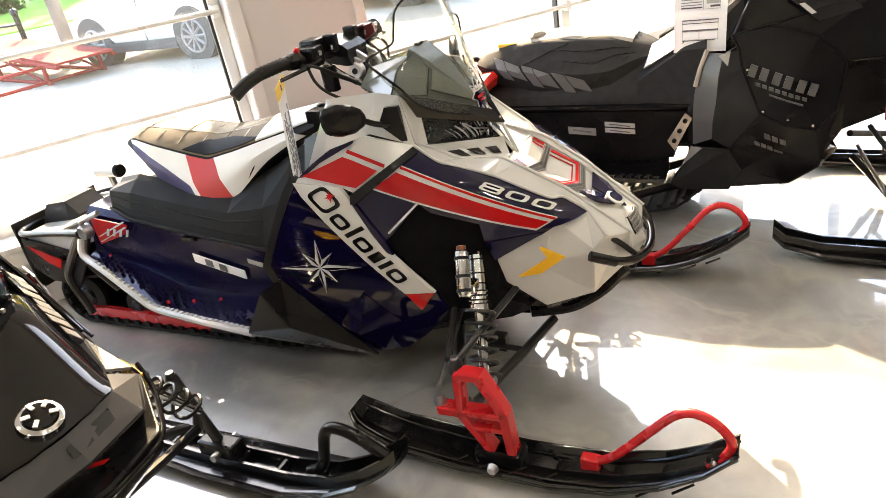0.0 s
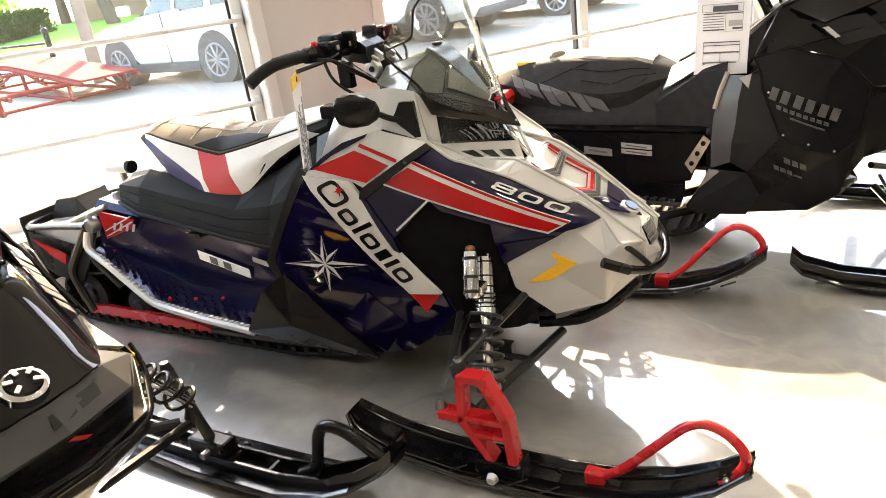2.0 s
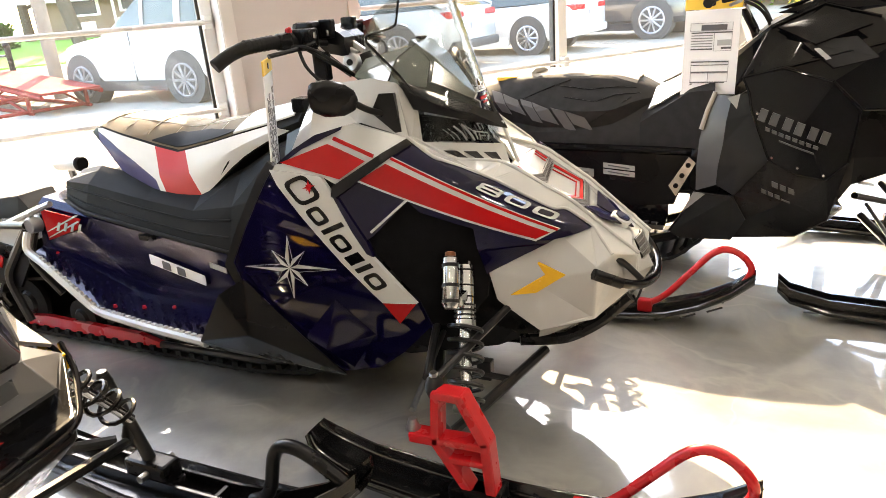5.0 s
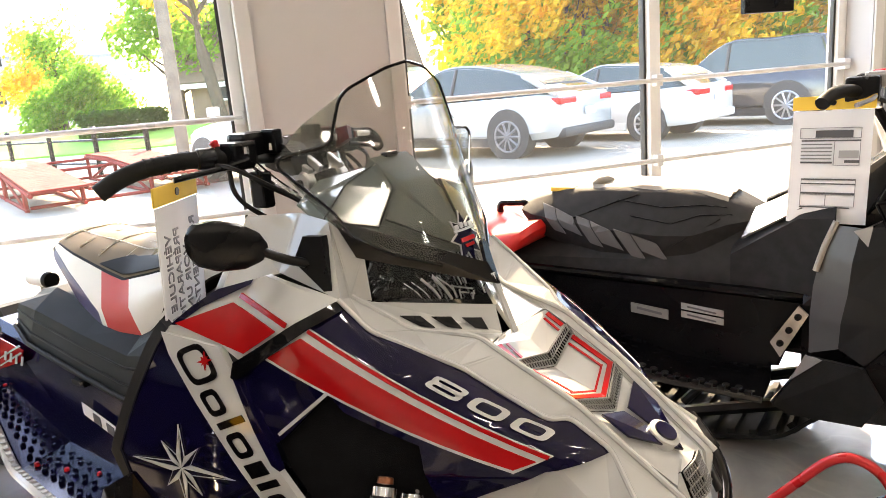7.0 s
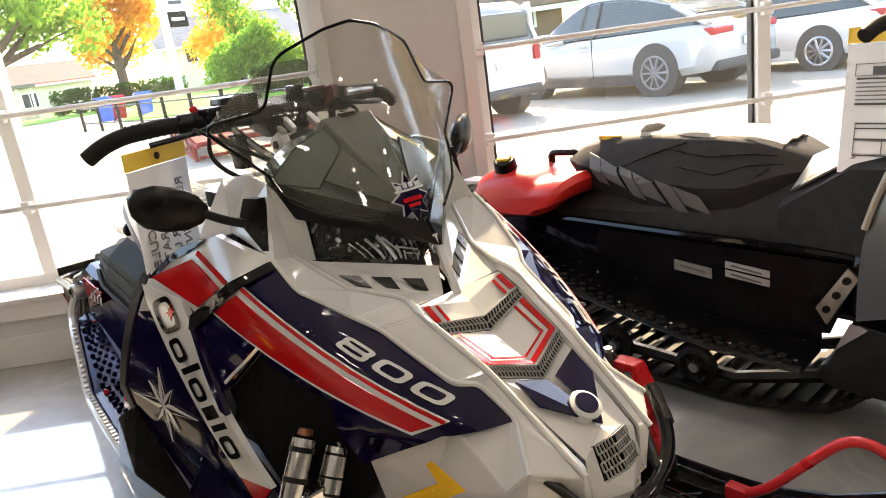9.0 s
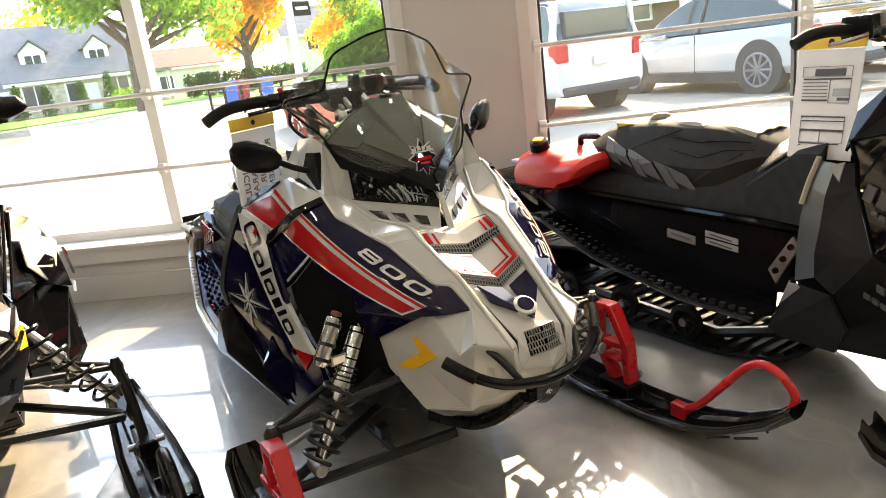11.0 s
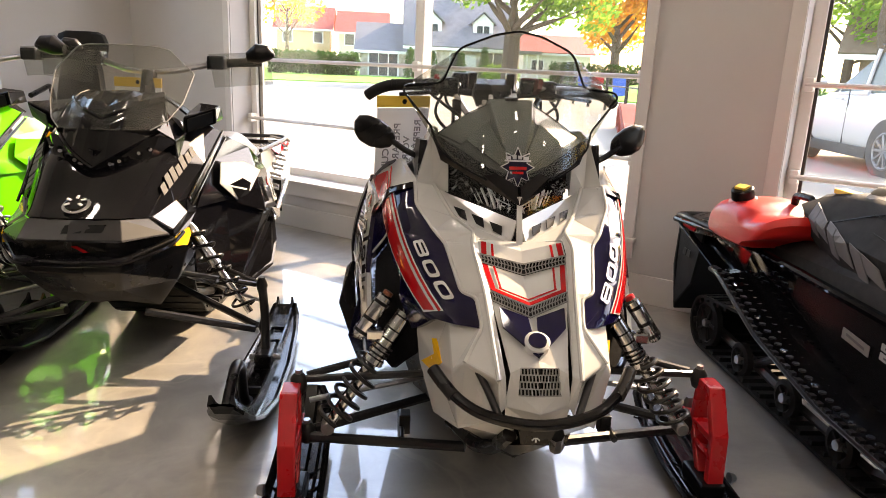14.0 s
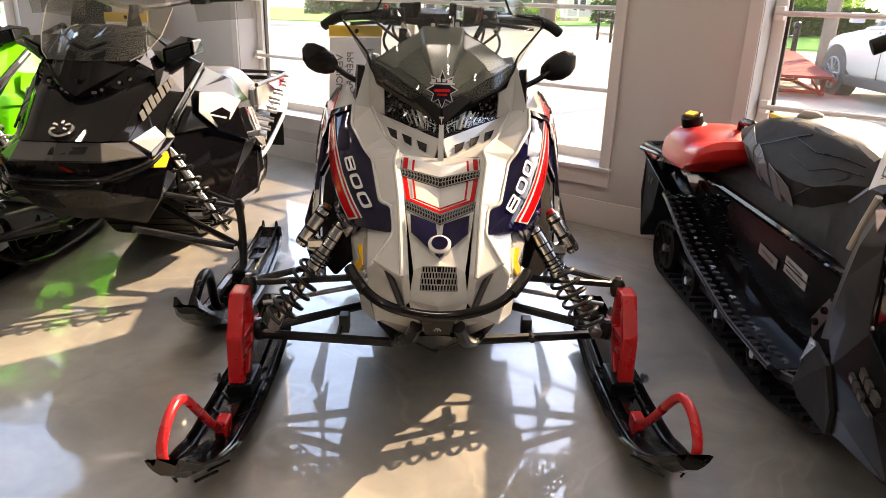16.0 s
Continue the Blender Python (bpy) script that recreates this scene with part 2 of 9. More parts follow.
def glyphs(text, size=1.0, bold=False):
    """The flat outline mesh of some characters in the built-in font, centred."""
    cu = bpy.data.curves.new("type", "FONT")
    cu.body, cu.size, cu.align_x, cu.align_y = text, size, "CENTER", "CENTER"
    cu.offset = 0.012 * size if bold else 0
    cu.resolution_u = 3
    ob = new("type", cu)
    me = bpy.data.meshes.new_from_object(ob)
    bpy.data.objects.remove(ob)
    bpy.data.curves.remove(cu)
    own = bmesh.new()
    own.from_mesh(me)
    bpy.data.meshes.remove(me)
    return own


# ---- room ----
WALL = pose(-1.45, 1.52, 0, 0, 0, 52.5)
PLASTER = mat("grey_painted_wall", (0.50, 0.49, 0.485), 0.7, vary=0.05, scale=2.5, bump=0.12, bscale=90)
TRIM = mat("satin_trim_paint", (0.60, 0.59, 0.58), 0.4, vary=0.05, scale=4)
FRAMEW = mat("white_window_frame", (0.74, 0.74, 0.73), 0.35, vary=0.06, scale=6)
DARKSEAL = mat("dark_window_seal", (0.03, 0.03, 0.03), 0.5)
RAILM = mat("painted_guard_bar", (0.62, 0.61, 0.60), 0.3, 0.2, vary=0.1)
# darker tone for walls out of view, so gloss black reflects less brightness
DIMW = mat("mid_grey_unseen_wall", (0.28, 0.277, 0.273), 0.7, vary=0.06, scale=2.5, bump=0.12, bscale=90)
CEIL = mat("white_ceiling", (0.64, 0.64, 0.63), 0.8, vary=0.04, scale=3)


def floor_material():
    m = bpy.data.materials.new("marbled_epoxy")
    m.use_nodes = True
    t = m.node_tree
    b = t.nodes["Principled BSDF"]
    tc = t.nodes.new("ShaderNodeTexCoord")
    warp = t.nodes.new("ShaderNodeTexNoise")
    warp.inputs["Scale"].default_value, warp.inputs["Detail"].default_value = 1.1, 4
    t.links.new(tc.outputs["Object"], warp.inputs["Vector"])
    add = t.nodes.new("ShaderNodeMix")
    add.data_type, add.blend_type = "RGBA", "ADD"
    add.inputs[0].default_value = 0.9
    t.links.new(tc.outputs["Object"], add.inputs[6])
    t.links.new(warp.outputs["Color"], add.inputs[7])
    n1 = t.nodes.new("ShaderNodeTexNoise")
    n1.inputs["Scale"].default_value, n1.inputs["Detail"].default_value, n1.inputs["Roughness"].default_value = 1.6, 8, 0.62
    t.links.new(add.outputs[2], n1.inputs["Vector"])
    cr = t.nodes.new("ShaderNodeValToRGB")
    e = cr.color_ramp.elements
    e[0].position, e[0].color = 0.30, (0.15, 0.151, 0.151, 1)
    e[1].position, e[1].color = 0.72, (0.41, 0.385, 0.335, 1)
    k = e.new(0.5)
    k.color = (0.27, 0.265, 0.25, 1)
    t.links.new(n1.outputs[0], cr.inputs[0])
    n2 = t.nodes.new("ShaderNodeTexNoise")
    n2.inputs["Scale"].default_value, n2.inputs["Detail"].default_value = 9, 6
    t.links.new(add.outputs[2], n2.inputs["Vector"])
    mx = t.nodes.new("ShaderNodeMix")
    mx.data_type, mx.blend_type = "RGBA", "OVERLAY"
    mx.inputs[0].default_value = 0.35
    t.links.new(cr.outputs[0], mx.inputs[6])
    t.links.new(n2.outputs[0], mx.inputs[7])
    # thin pale veins where two folded fields cross
    vn = t.nodes.new("ShaderNodeTexNoise")
    vn.inputs["Scale"].default_value, vn.inputs["Detail"].default_value, vn.inputs["Distortion"].default_value = 1.3, 5, 1.2
    t.links.new(add.outputs[2], vn.inputs["Vector"])
    dv = t.nodes.new("ShaderNodeMath")
    dv.operation = "SUBTRACT"
    dv.inputs[1].default_value = 0.5
    t.links.new(vn.outputs[0], dv.inputs[0])
    ab = t.nodes.new("ShaderNodeMath")
    ab.operation = "ABSOLUTE"
    t.links.new(dv.outputs[0], ab.inputs[0])
    vr = t.nodes.new("ShaderNodeMapRange")
    vr.inputs[1].default_value, vr.inputs[2].default_value, vr.inputs[3].default_value, vr.inputs[4].default_value = 0.0, 0.028, 0.55, 0.0
    t.links.new(ab.outputs[0], vr.inputs[0])
    vm = t.nodes.new("ShaderNodeMix")
    vm.data_type = "RGBA"
    vm.inputs[7].default_value = (0.36, 0.345, 0.31, 1)
    t.links.new(vr.outputs[0], vm.inputs[0])
    t.links.new(mx.outputs[2], vm.inputs[6])
    t.links.new(vm.outputs[2], b.inputs["Base Color"])
    mr = t.nodes.new("ShaderNodeMapRange")
    mr.inputs[3].default_value, mr.inputs[4].default_value = 0.30, 0.52
    t.links.new(n2.outputs[0], mr.inputs[0])
    t.links.new(mr.outputs[0], b.inputs["Roughness"])
    bp = t.nodes.new("ShaderNodeBump")
    bp.inputs["Strength"].default_value, bp.inputs["Distance"].default_value = 0.06, 0.003
    t.links.new(n1.outputs[0], bp.inputs["Height"])
    t.links.new(bp.outputs[0], b.inputs["Normal"])
    b.inputs["IOR"].default_value = 2.1
    b.inputs["Coat Weight"].default_value, b.inputs["Coat Roughness"].default_value, b.inputs["Coat IOR"].default_value = 1.0, 0.03, 2.0
    cw = t.nodes.new("ShaderNodeMapRange")
    cw.inputs[1].default_value, cw.inputs[2].default_value, cw.inputs[3].default_value, cw.inputs[4].default_value = 0.35, 0.7, 0.015, 0.09
    t.links.new(n1.outputs[0], cw.inputs[0])
    t.links.new(cw.outputs[0], b.inputs["Coat Roughness"])
    return m


FLOOR = floor_material()
HEAD, CEILZ, S0, S1, DEEP = 3.2, 3.7, -4.75, 8.3, -11.0
OPEN = [(-3.60, -0.68), (0.0, 2.62), (2.78, 5.6), (6.3, 8.0)]
SILL = 0.32
solo("floor", box((S0, DEEP, -0.12), (S1, 0.10, 0.0), m=WALL), FLOOR, "grey marbled glossy epoxy showroom floor", kind="structure")
solo("ceiling", box((S0, DEEP, CEILZ), (S1, 0.10, CEILZ + 0.15), m=WALL), CEIL, "white painted ceiling", kind="structure")
# the window wall: piers, low wall and head, butted end to end
bm = bmesh.new()
edges = [S0] + [e for o in OPEN for e in o] + [S1]
for a, b in zip(edges[0::2], edges[1::2]):
    box((a, -0.20, 0), (b, 0.10, CEILZ), bm=bm, m=WALL)
for a, b in OPEN:
    box((a, -0.20, 0), (b, 0.10, SILL - 0.02), bm=bm, m=WALL)
    box((a, -0.20, HEAD), (b, 0.10, CEILZ), bm=bm, m=WALL)
solo("wall_north", bm, PLASTER, "light grey painted wall with tall shop windows", kind="structure")
bm = box((S0 - 0.25, DEEP, 0), (S0, -2.10, CEILZ), m=WALL)
box((S0 - 0.25, -1.20, 0), (S0, 0.10, CEILZ), bm=bm, m=WALL)
box((S0 - 0.25, -2.10, 0), (S0, -1.20, SILL), bm=bm, m=WALL)
box((S0 - 0.25, -2.10, HEAD), (S0, -1.20, CEILZ), bm=bm, m=WALL)
solo("wall_west", bm, PLASTER, "light grey painted side wall with a window", kind="structure")
# two unseen walls, their grey set to hold down fill and reflections
solo("wall_east", box((S1, DEEP, 0), (S1 + 0.2, 0.10, CEILZ), m=WALL), DIMW, "unseen side wall, toned mid grey to dim reflections", kind="structure")
solo("wall_south", box((S0, DEEP - 0.2, 0), (S1, DEEP, CEILZ), m=WALL), DIMW, "unseen back wall, toned mid grey to dim reflections", kind="structure")
bm = bmesh.new()
box((S0, -0.216, 0), (S1, -0.202, 0.145), 0.004, bm=bm, m=WALL)
solo("baseboard", bm, TRIM, "grey painted baseboard along the window wall", kind="structure")


def window(a, b, number, mull):
    w = thing("window_%d" % number, "tall shop window in a white frame with two guard bars", "window", WALL, kind="structure")
    f = 0.055
    bm = box((a, -0.03, SILL), (a + f, 0.05, HEAD), 0.006)
    box((b - f, -0.03, SILL), (b, 0.05, HEAD), 0.006, bm=bm)
    box((a + f, -0.03, SILL), (b - f, 0.05, SILL + f), 0.006, bm=bm)
    box((a + f, -0.03, HEAD - f), (b - f, 0.05, HEAD), 0.006, bm=bm)
    part("window_frame", bm, FRAMEW, w)
    bm = box((a + f, -0.006, SILL + f), (a + f + 0.014, 0.02, HEAD - f))
    box((b - f - 0.014, -0.006, SILL + f), (b - f, 0.02, HEAD - f), bm=bm)
    part("gasket", bm, DARKSEAL, w)
    for s in mull:
        part("mullion", box((s - 0.032, -0.045, SILL + f), (s + 0.032, 0.045, HEAD - f), 0.006), FRAMEW, w)
        part("seal", box((s - 0.046, -0.012, SILL + f), (s - 0.034, 0.03, HEAD - f)), DARKSEAL, w)
    cuts = [a + f] + list(mull) + [b - f]
    for p, q in zip(cuts, cuts[1:]):
        pane = part("pane", box((p, 0.004, SILL + f), (q, 0.012, HEAD - f)), CLEAR, w)
        pane.visible_shadow = False
    for z in (0.70, 1.11):
        part("guard_bar", tube([(a + 0.02, -0.075, z), (b - 0.02, -0.075, z)], 0.0125, 10), RAILM, w)
        for s in (a + 0.035, *mull, b - 0.035):
            part("bracket", box((s - 0.02, -0.085, z - 0.03), (s + 0.02, -0.03, z + 0.03), 0.006), FRAMEW, w)
    bm = box((a - 0.06, -0.216, SILL - 0.01), (a - 0.002, -0.203, HEAD + 0.06), 0.003)
    box((b + 0.002, -0.216, SILL - 0.01), (b + 0.06, -0.203, HEAD + 0.06), 0.003, bm=bm)
    box((a, -0.216, HEAD + 0.002), (b, -0.203, HEAD + 0.06), 0.003, bm=bm)
    part("casing", bm, TRIM, w)
    part("window_sill", box((a - 0.07, -0.232, SILL - 0.018), (b + 0.07, -0.031, SILL + 0.004), 0.005), TRIM, w)
    part("apron", box((a - 0.06, -0.216, SILL - 0.10), (b + 0.06, -0.203, SILL - 0.019), 0.003), TRIM, w)
    return w


window(*OPEN[0], 1, (-2.10,))
window(*OPEN[1], 2, (1.37,))
window(*OPEN[2], 3, (4.2,))
window(*OPEN[3], 4, ())
w = thing("window_5", "narrow window in a white frame in the side wall", "window", WALL, kind="structure")
bm = box((S0 - 0.14, -2.10, SILL), (S0 - 0.08, -2.04, HEAD), 0.005)
box((S0 - 0.14, -1.26, SILL), (S0 - 0.08, -1.20, HEAD), 0.005, bm=bm)
box((S0 - 0.14, -2.04, SILL), (S0 - 0.08, -1.26, SILL + 0.06), 0.005, bm=bm)
box((S0 - 0.14, -2.04, HEAD - 0.06), (S0 - 0.08, -1.26, HEAD), 0.005, bm=bm)
part("window_frame", bm, FRAMEW, w)
pane = part("pane", box((S0 - 0.115, -2.04, SILL + 0.06), (S0 - 0.107, -1.26, HEAD - 0.06)), CLEAR, w)
pane.visible_shadow = False

# ceiling lights: flat round fittings in rows
LAMP = glow("lit_diffuser", (1.0, 0.97, 0.93), 16.0)
lamp0 = None
for i in range(4):
    for j in range(3):
        m = WALL @ pose(-3.2 + 3.0 * i, -2.3 - 2.7 * j, CEILZ)
        if lamp0 is None:
            lamp0 = thing("ceiling_light", "round white flush ceiling light, switched on", "ceiling light", m, "ceiling lights")
            part("rim", lathe([((0, 0, 0), 0.17), ((0, 0, -0.035), 0.17), ((0, 0, -0.04), 0.155)], 28), FRAMEW, lamp0, smooth=True)
            part("diffuser", lathe([((0, 0, -0.0401), 0.15), ((0, 0, -0.05), 0.14)], 28), LAMP, lamp0)
        else:
            copy_thing(lamp0, m)

# ---- the white, red and blue snowmobile ----
hero = thing("snowmobile", "white, red and navy snowmobile with red ski loops", "snowmobile", group="snowmobiles in the showroom")

FOAM = mat("black_intake_foam", (0.005, 0.005, 0.006), 0.85, spec=0.08, vary=0.4, scale=30, bump=0.3, bscale=500)


CREASE = ((-0.06, -0.020), (-0.022, -0.020), (0.0, 0.0), (0.017, 0.022), (0.057, 0.018), (0.11, 0.004), (0.14, 0.0))


def flank(x, z):
    """Half width of the bodywork at a length and a height."""
    tuck = min(max((x + 0.12) / 0.14, 0), 1) * min(max((0.56 - z) / 0.09, 0), 1)
    # a crease along the stripes: steep below it, sloping in above it
    below = -(0.467 * (x - 0.02) + 0.884 * (z - 0.695))
    fold = 0.0
    for (d0, f0), (d1, f1) in zip(CREASE, CREASE[1:]):
        if d0 <= below <= d1:
            fold = f0 + (f1 - f0) * (below - d0) / (d1 - d0)
    fold *= min(max((x + 0.36) / 0.12, 0), 1)
    fold -= 0.022 * min(max((x - 0.19) / 0.05, 0), 1)
    return 0.2957 - 0.2557 * x + 0.2678 * z - 0.6118 * x * x - 0.3684 * x * z - 0.4916 * z * z - 0.4047 * x ** 3 - 0.06 * tuck + fold


def on_flank(s, lift=0.0):
    tight = 0.006 if s > 0 else 0.0
    return lambda u, v, d: V(u, s * (flank(u, v) - tight + lift - d), v)


def decal(name, poly, material, s, lift=0.004, thick=0.003, label="", step=0.05, parent=None):
    return part(name, sheet(poly, on_flank(s, lift), thick, step), material, parent or hero, label, smooth=True)


def band(p, q, w):
    """A thin stripe from p to q, w wide."""
    p, q = Vector(p), Vector(q)
    n = (q - p).normalized().orthogonal() * w / 2
    return [tuple(p + n), tuple(q + n), tuple(q - n), tuple(p - n)]


UPPER = [(-0.523, 0.765), (-0.46, 0.812), (-0.41, 0.842), (-0.318, 0.866), (-0.185, 0.820), (-0.318, 0.728), (-0.345, 0.722), (-0.388, 0.745)]
MAIN = [(-0.185, 0.818), (-0.122, 0.772), (-0.06, 0.742), (-0.019, 0.716), (0.03, 0.690), (0.10, 0.650), (0.165, 0.610), (0.241, 0.573), (0.171, 0.567), (0.006, 0.478), (-0.002, 0.555), (-0.011, 0.608), (-0.138, 0.653), (-0.167, 0.682), (-0.247, 0.60), (-0.27, 0.585), (-0.345, 0.693), (-0.35, 0.718), (-0.318, 0.728)]
BANNER = [(-0.523, 0.765), (-0.388, 0.745), (-0.348, 0.693), (-0.247, 0.543), (-0.142, 0.427), (-0.229, 0.428), (-0.33, 0.531), (-0.433, 0.645), (-0.50, 0.725)]
LOWER = [(-0.523, 0.762), (-0.545, 0.728), (-0.65, 0.515), (-0.634, 0.46), (-0.46, 0.297), (-0.376, 0.205), (-0.26, 0.235), (-0.189, 0.287), (-0.115, 0.36), (-0.142, 0.427), (-0.229, 0.428), (-0.33, 0.531), (-0.433, 0.645), (-0.50, 0.725)]
INTAKE = [(-0.167, 0.682), (-0.138, 0.653), (-0.011, 0.608), (-0.002, 0.555), (0.006, 0.478), (0.0, 0.41), (-0.06, 0.34), (-0.115, 0.36), (-0.142, 0.427), (-0.247, 0.543), (-0.27, 0.585), (-0.247, 0.60)]

for s in (-1, 1):
    up = decal("upper_side_panel", UPPER, WHITE, s, 0.0, 0.012, "white painted upper side panel")
    main = decal("side_panel", MAIN, NAVY, s, 0.0, 0.012, "navy painted side panel", step=0.016)
    low = decal("lower_side_panel", LOWER, NAVY, s, 0.0, 0.012, "dark navy lower side panel")
    ban = decal("name_banner", BANNER, WHITE, s, 0.006, 0.012, "white painted banner panel")
    part("intake", sheet(INTAKE, on_flank(s, -0.018), 0.012), FOAM, hero, "matt black intake screen", smooth=True)
    decal("edge_stripe", [(-0.505, 0.778), (-0.46, 0.813), (-0.41, 0.843), (-0.34, 0.861), (-0.345, 0.852), (-0.44, 0.811), (-0.49, 0.778)], NAVY, s, 0.004, 0.003, parent=up)
    decal("red_stripe", [(-0.376, 0.821), (-0.495, 0.781), (-0.338, 0.737), (-0.272, 0.779)], RED, s, parent=up)
    decal("red_pinstripe", band((-0.362, 0.834), (-0.250, 0.791), 0.008), RED, s, parent=up)
    part("strap", sheet([(-0.172, 0.809), (-0.188, 0.822), (-0.260, 0.778), (-0.324, 0.737), (-0.353, 0.722), (-0.355, 0.697), (-0.345, 0.693), (-0.338, 0.715), (-0.317, 0.723), (-0.250, 0.765)], on_flank(s, 0.010), 0.012), BLACKG, hero, "dark navy raised side panel strap", smooth=True)
    part("panel_border", sheet([(-0.352, 0.700), (-0.335, 0.690), (-0.262, 0.585), (-0.245, 0.548), (-0.262, 0.556), (-0.300, 0.612)], on_flank(s, 0.010), 0.012), NAVY, hero)
    decal("white_band", [(-0.204, 0.788), (-0.298, 0.732), (0.130, 0.568), (0.181, 0.591)], WHITE, s, 0.003, parent=main, step=0.016)
    decal("red_stripe", [(-0.218, 0.773), (-0.288, 0.734), (0.130, 0.574), (0.160, 0.585)], RED, s, 0.0045, parent=main, step=0.016)
    decal("red_pinstripe", band((-0.206, 0.7850), (0.176, 0.5895), 0.0055), RED, s, 0.0048, parent=main, step=0.02)
    decal("white_line", band((-0.167, 0.684), (-0.255, 0.607), 0.006), WHITE, s, 0.003, parent=main)
    decal("red_tail", [(-0.229, 0.426), (-0.145, 0.425), (-0.188, 0.372)], RED, s, 0.004, parent=low)
    # the panel folds in over the top to meet the hood
    fp = lambda x, z: on_flank(s)(x, z, 0)
    sf = {"g": (-0.122, s * 0.252, 0.774), "pm": (-0.063, s * 0.234, 0.748), "pa": (-0.019, s * 0.206, 0.725), "pb": (0.010, s * 0.182, 0.704), "pc": (0.078, s * 0.168, 0.664), "p2": (0.151, s * 0.152, 0.626), "p3": (0.175, s * 0.120, 0.621), "p4": (0.240, s * 0.112, 0.575), "f1": fp(-0.06, 0.742), "f2": fp(-0.019, 0.716), "f3": fp(0.03, 0.690), "f4": fp(0.10, 0.650), "f5": fp(0.165, 0.610), "f6": fp(0.2405, 0.573)}
    part("panel_shelf", faces(sf, [("g", "pm", "f1"), ("f1", "pm", "pa", "f2"), ("f2", "pa", "pb"), ("f2", "pb", "pc", "f3"), ("f3", "pc", "f4"), ("f4", "pc", "p2"), ("f4", "p2", "f5"), ("f5", "p2", "p3"), ("f5", "p3", "p4", "f6")], 0.006), NAVY, hero, "navy painted panel shelf")
    # 800, slanted and drawn wide
    d = V(0.125, -0.066).normalized()
    n = V(-d.y, d.x)
    bm = bmesh.new()
    flip = 1 if s < 0 else -1
    for k, halves in ((-1, 2), (0, 1), (1, 1)):
        for q in range(halves):
            hh = 0.0070 if halves == 1 else 0.0041
            up = 0.0 if halves == 1 else (q - 0.5) * 0.0060
            rings = []
            for a0, b0 in ((0.029, hh), (0.0175 if halves == 1 else 0.0195, hh - 0.0028)):
                row = []
                for i in range(20):
                    a = 2 * math.pi * i / 20
                    x0 = a0 * math.copysign(abs(math.cos(a)) ** 0.45, math.cos(a))
                    y0 = up + b0 * math.copysign(abs(math.sin(a)) ** 0.55, math.sin(a))
                    u = V(0.0825, 0.661) + d * (k * 0.0705 * flip + x0 + 0.5 * y0 * flip) + n * y0
                    row.append(bm.verts.new(on_flank(s, 0.0075 + 0.0004 * q)(u.x, u.y, 0)))
                rings.append(row)
            for i in range(20):
                bm.faces.new((rings[0][i], rings[0][(i + 1) % 20], rings[1][(i + 1) % 20], rings[1][i]))
    part("model_number", bm, WHITE, main, "white 800 lettering")
    # plain dark marks down the banner in place of a maker's name
    p0, p1 = V(-0.462, 0.742), V(-0.205, 0.452)
    run = (p1 - p0)
    ln = run.length
    run.normalize()
    nn = V(run.y, -run.x)
    if nn.x < 0:
        nn = -nn
    at = 0.0
    for ww, hh, hole in ((0.080, 1.15, 1), (0.054, 0.72, 1), (0.014, 1.05, 0), (0.052, 0.72, 1), (0.028, 0.72, 0), (0.014, 0.8, 0), (0.050, 0.75, 1)):
        o = p0 + run * at
        h0, h1 = -0.026, -0.026 + 0.052 * hh
        if hole:
            bm = bmesh.new()
            cu_, cv_ = ww / 2, (h0 + h1) / 2
            rings = []
            for a0, b0 in ((ww / 2, (h1 - h0) / 2), (ww / 2 - 0.0115, (h1 - h0) / 2 - 0.0095)):
                row = []
                for i in range(24):
                    a = 2 * math.pi * i / 24
                    u = cu_ + a0 * math.copysign(abs(math.cos(a)) ** 0.5, math.cos(a))
                    w = cv_ + b0 * math.copysign(abs(math.sin(a)) ** 0.5, math.sin(a))
                    q = o + run * (u + 0.35 * w) + nn * w
                    row.append(bm.verts.new(on_flank(s, 0.0088)(q.x, q.y, 0)))
                rings.append(row)
            for i in range(24):
                bm.faces.new((rings[0][i], rings[0][(i + 1) % 24], rings[1][(i + 1) % 24], rings[1][i]))
            part("banner_mark", bm, BLACKG, ban)
        else:
            decal("banner_mark", [tuple(o + run * (u + 0.35 * w) + nn * w) for u, w in [(0, h0), (ww, h0), (ww, h1), (0, h1)]], BLACKG, s, 0.0085, 0.002, parent=ban, step=0.2)
        at += ww + 0.012
    # compass star: eight split points
    c = V(-0.480, 0.512)
    for k in range(8):
        ang = math.pi / 4 * k
        L = (0.132, 0.066, 0.086, 0.066, 0.132, 0.066, 0.086, 0.066)[k]
        for side in (1, -1):
            tip = c + V(math.cos(ang), math.sin(ang)) * L
            base = c + V(math.cos(ang + side * math.pi / 8), math.sin(ang + side * math.pi / 8)) * 0.026
            if side > 0:
                decal("star_point", [tuple(c), tuple(tip), tuple(base)], WHITE, s, 0.004, 0.002, parent=low, step=0.2)
            else:
                e = V(math.cos(ang - math.pi / 2), math.sin(ang - math.pi / 2)) * 0.004
                decal("star_point", [tuple(base), tuple(base * 0.75 + c * 0.25 + e), tuple(tip)], WHITE, s, 0.004, 0.002, parent=low, step=0.2)
    for k in range(8):
        e = V(math.cos(math.pi / 4 * k + 0.2), math.sin(math.pi / 4 * k + 0.2)) * (0.018 if k % 2 else 0.028)
        g = V(math.cos(math.pi / 4 * k), math.sin(math.pi / 4 * k)) * 0.008
        o = V(-0.413, 0.722)
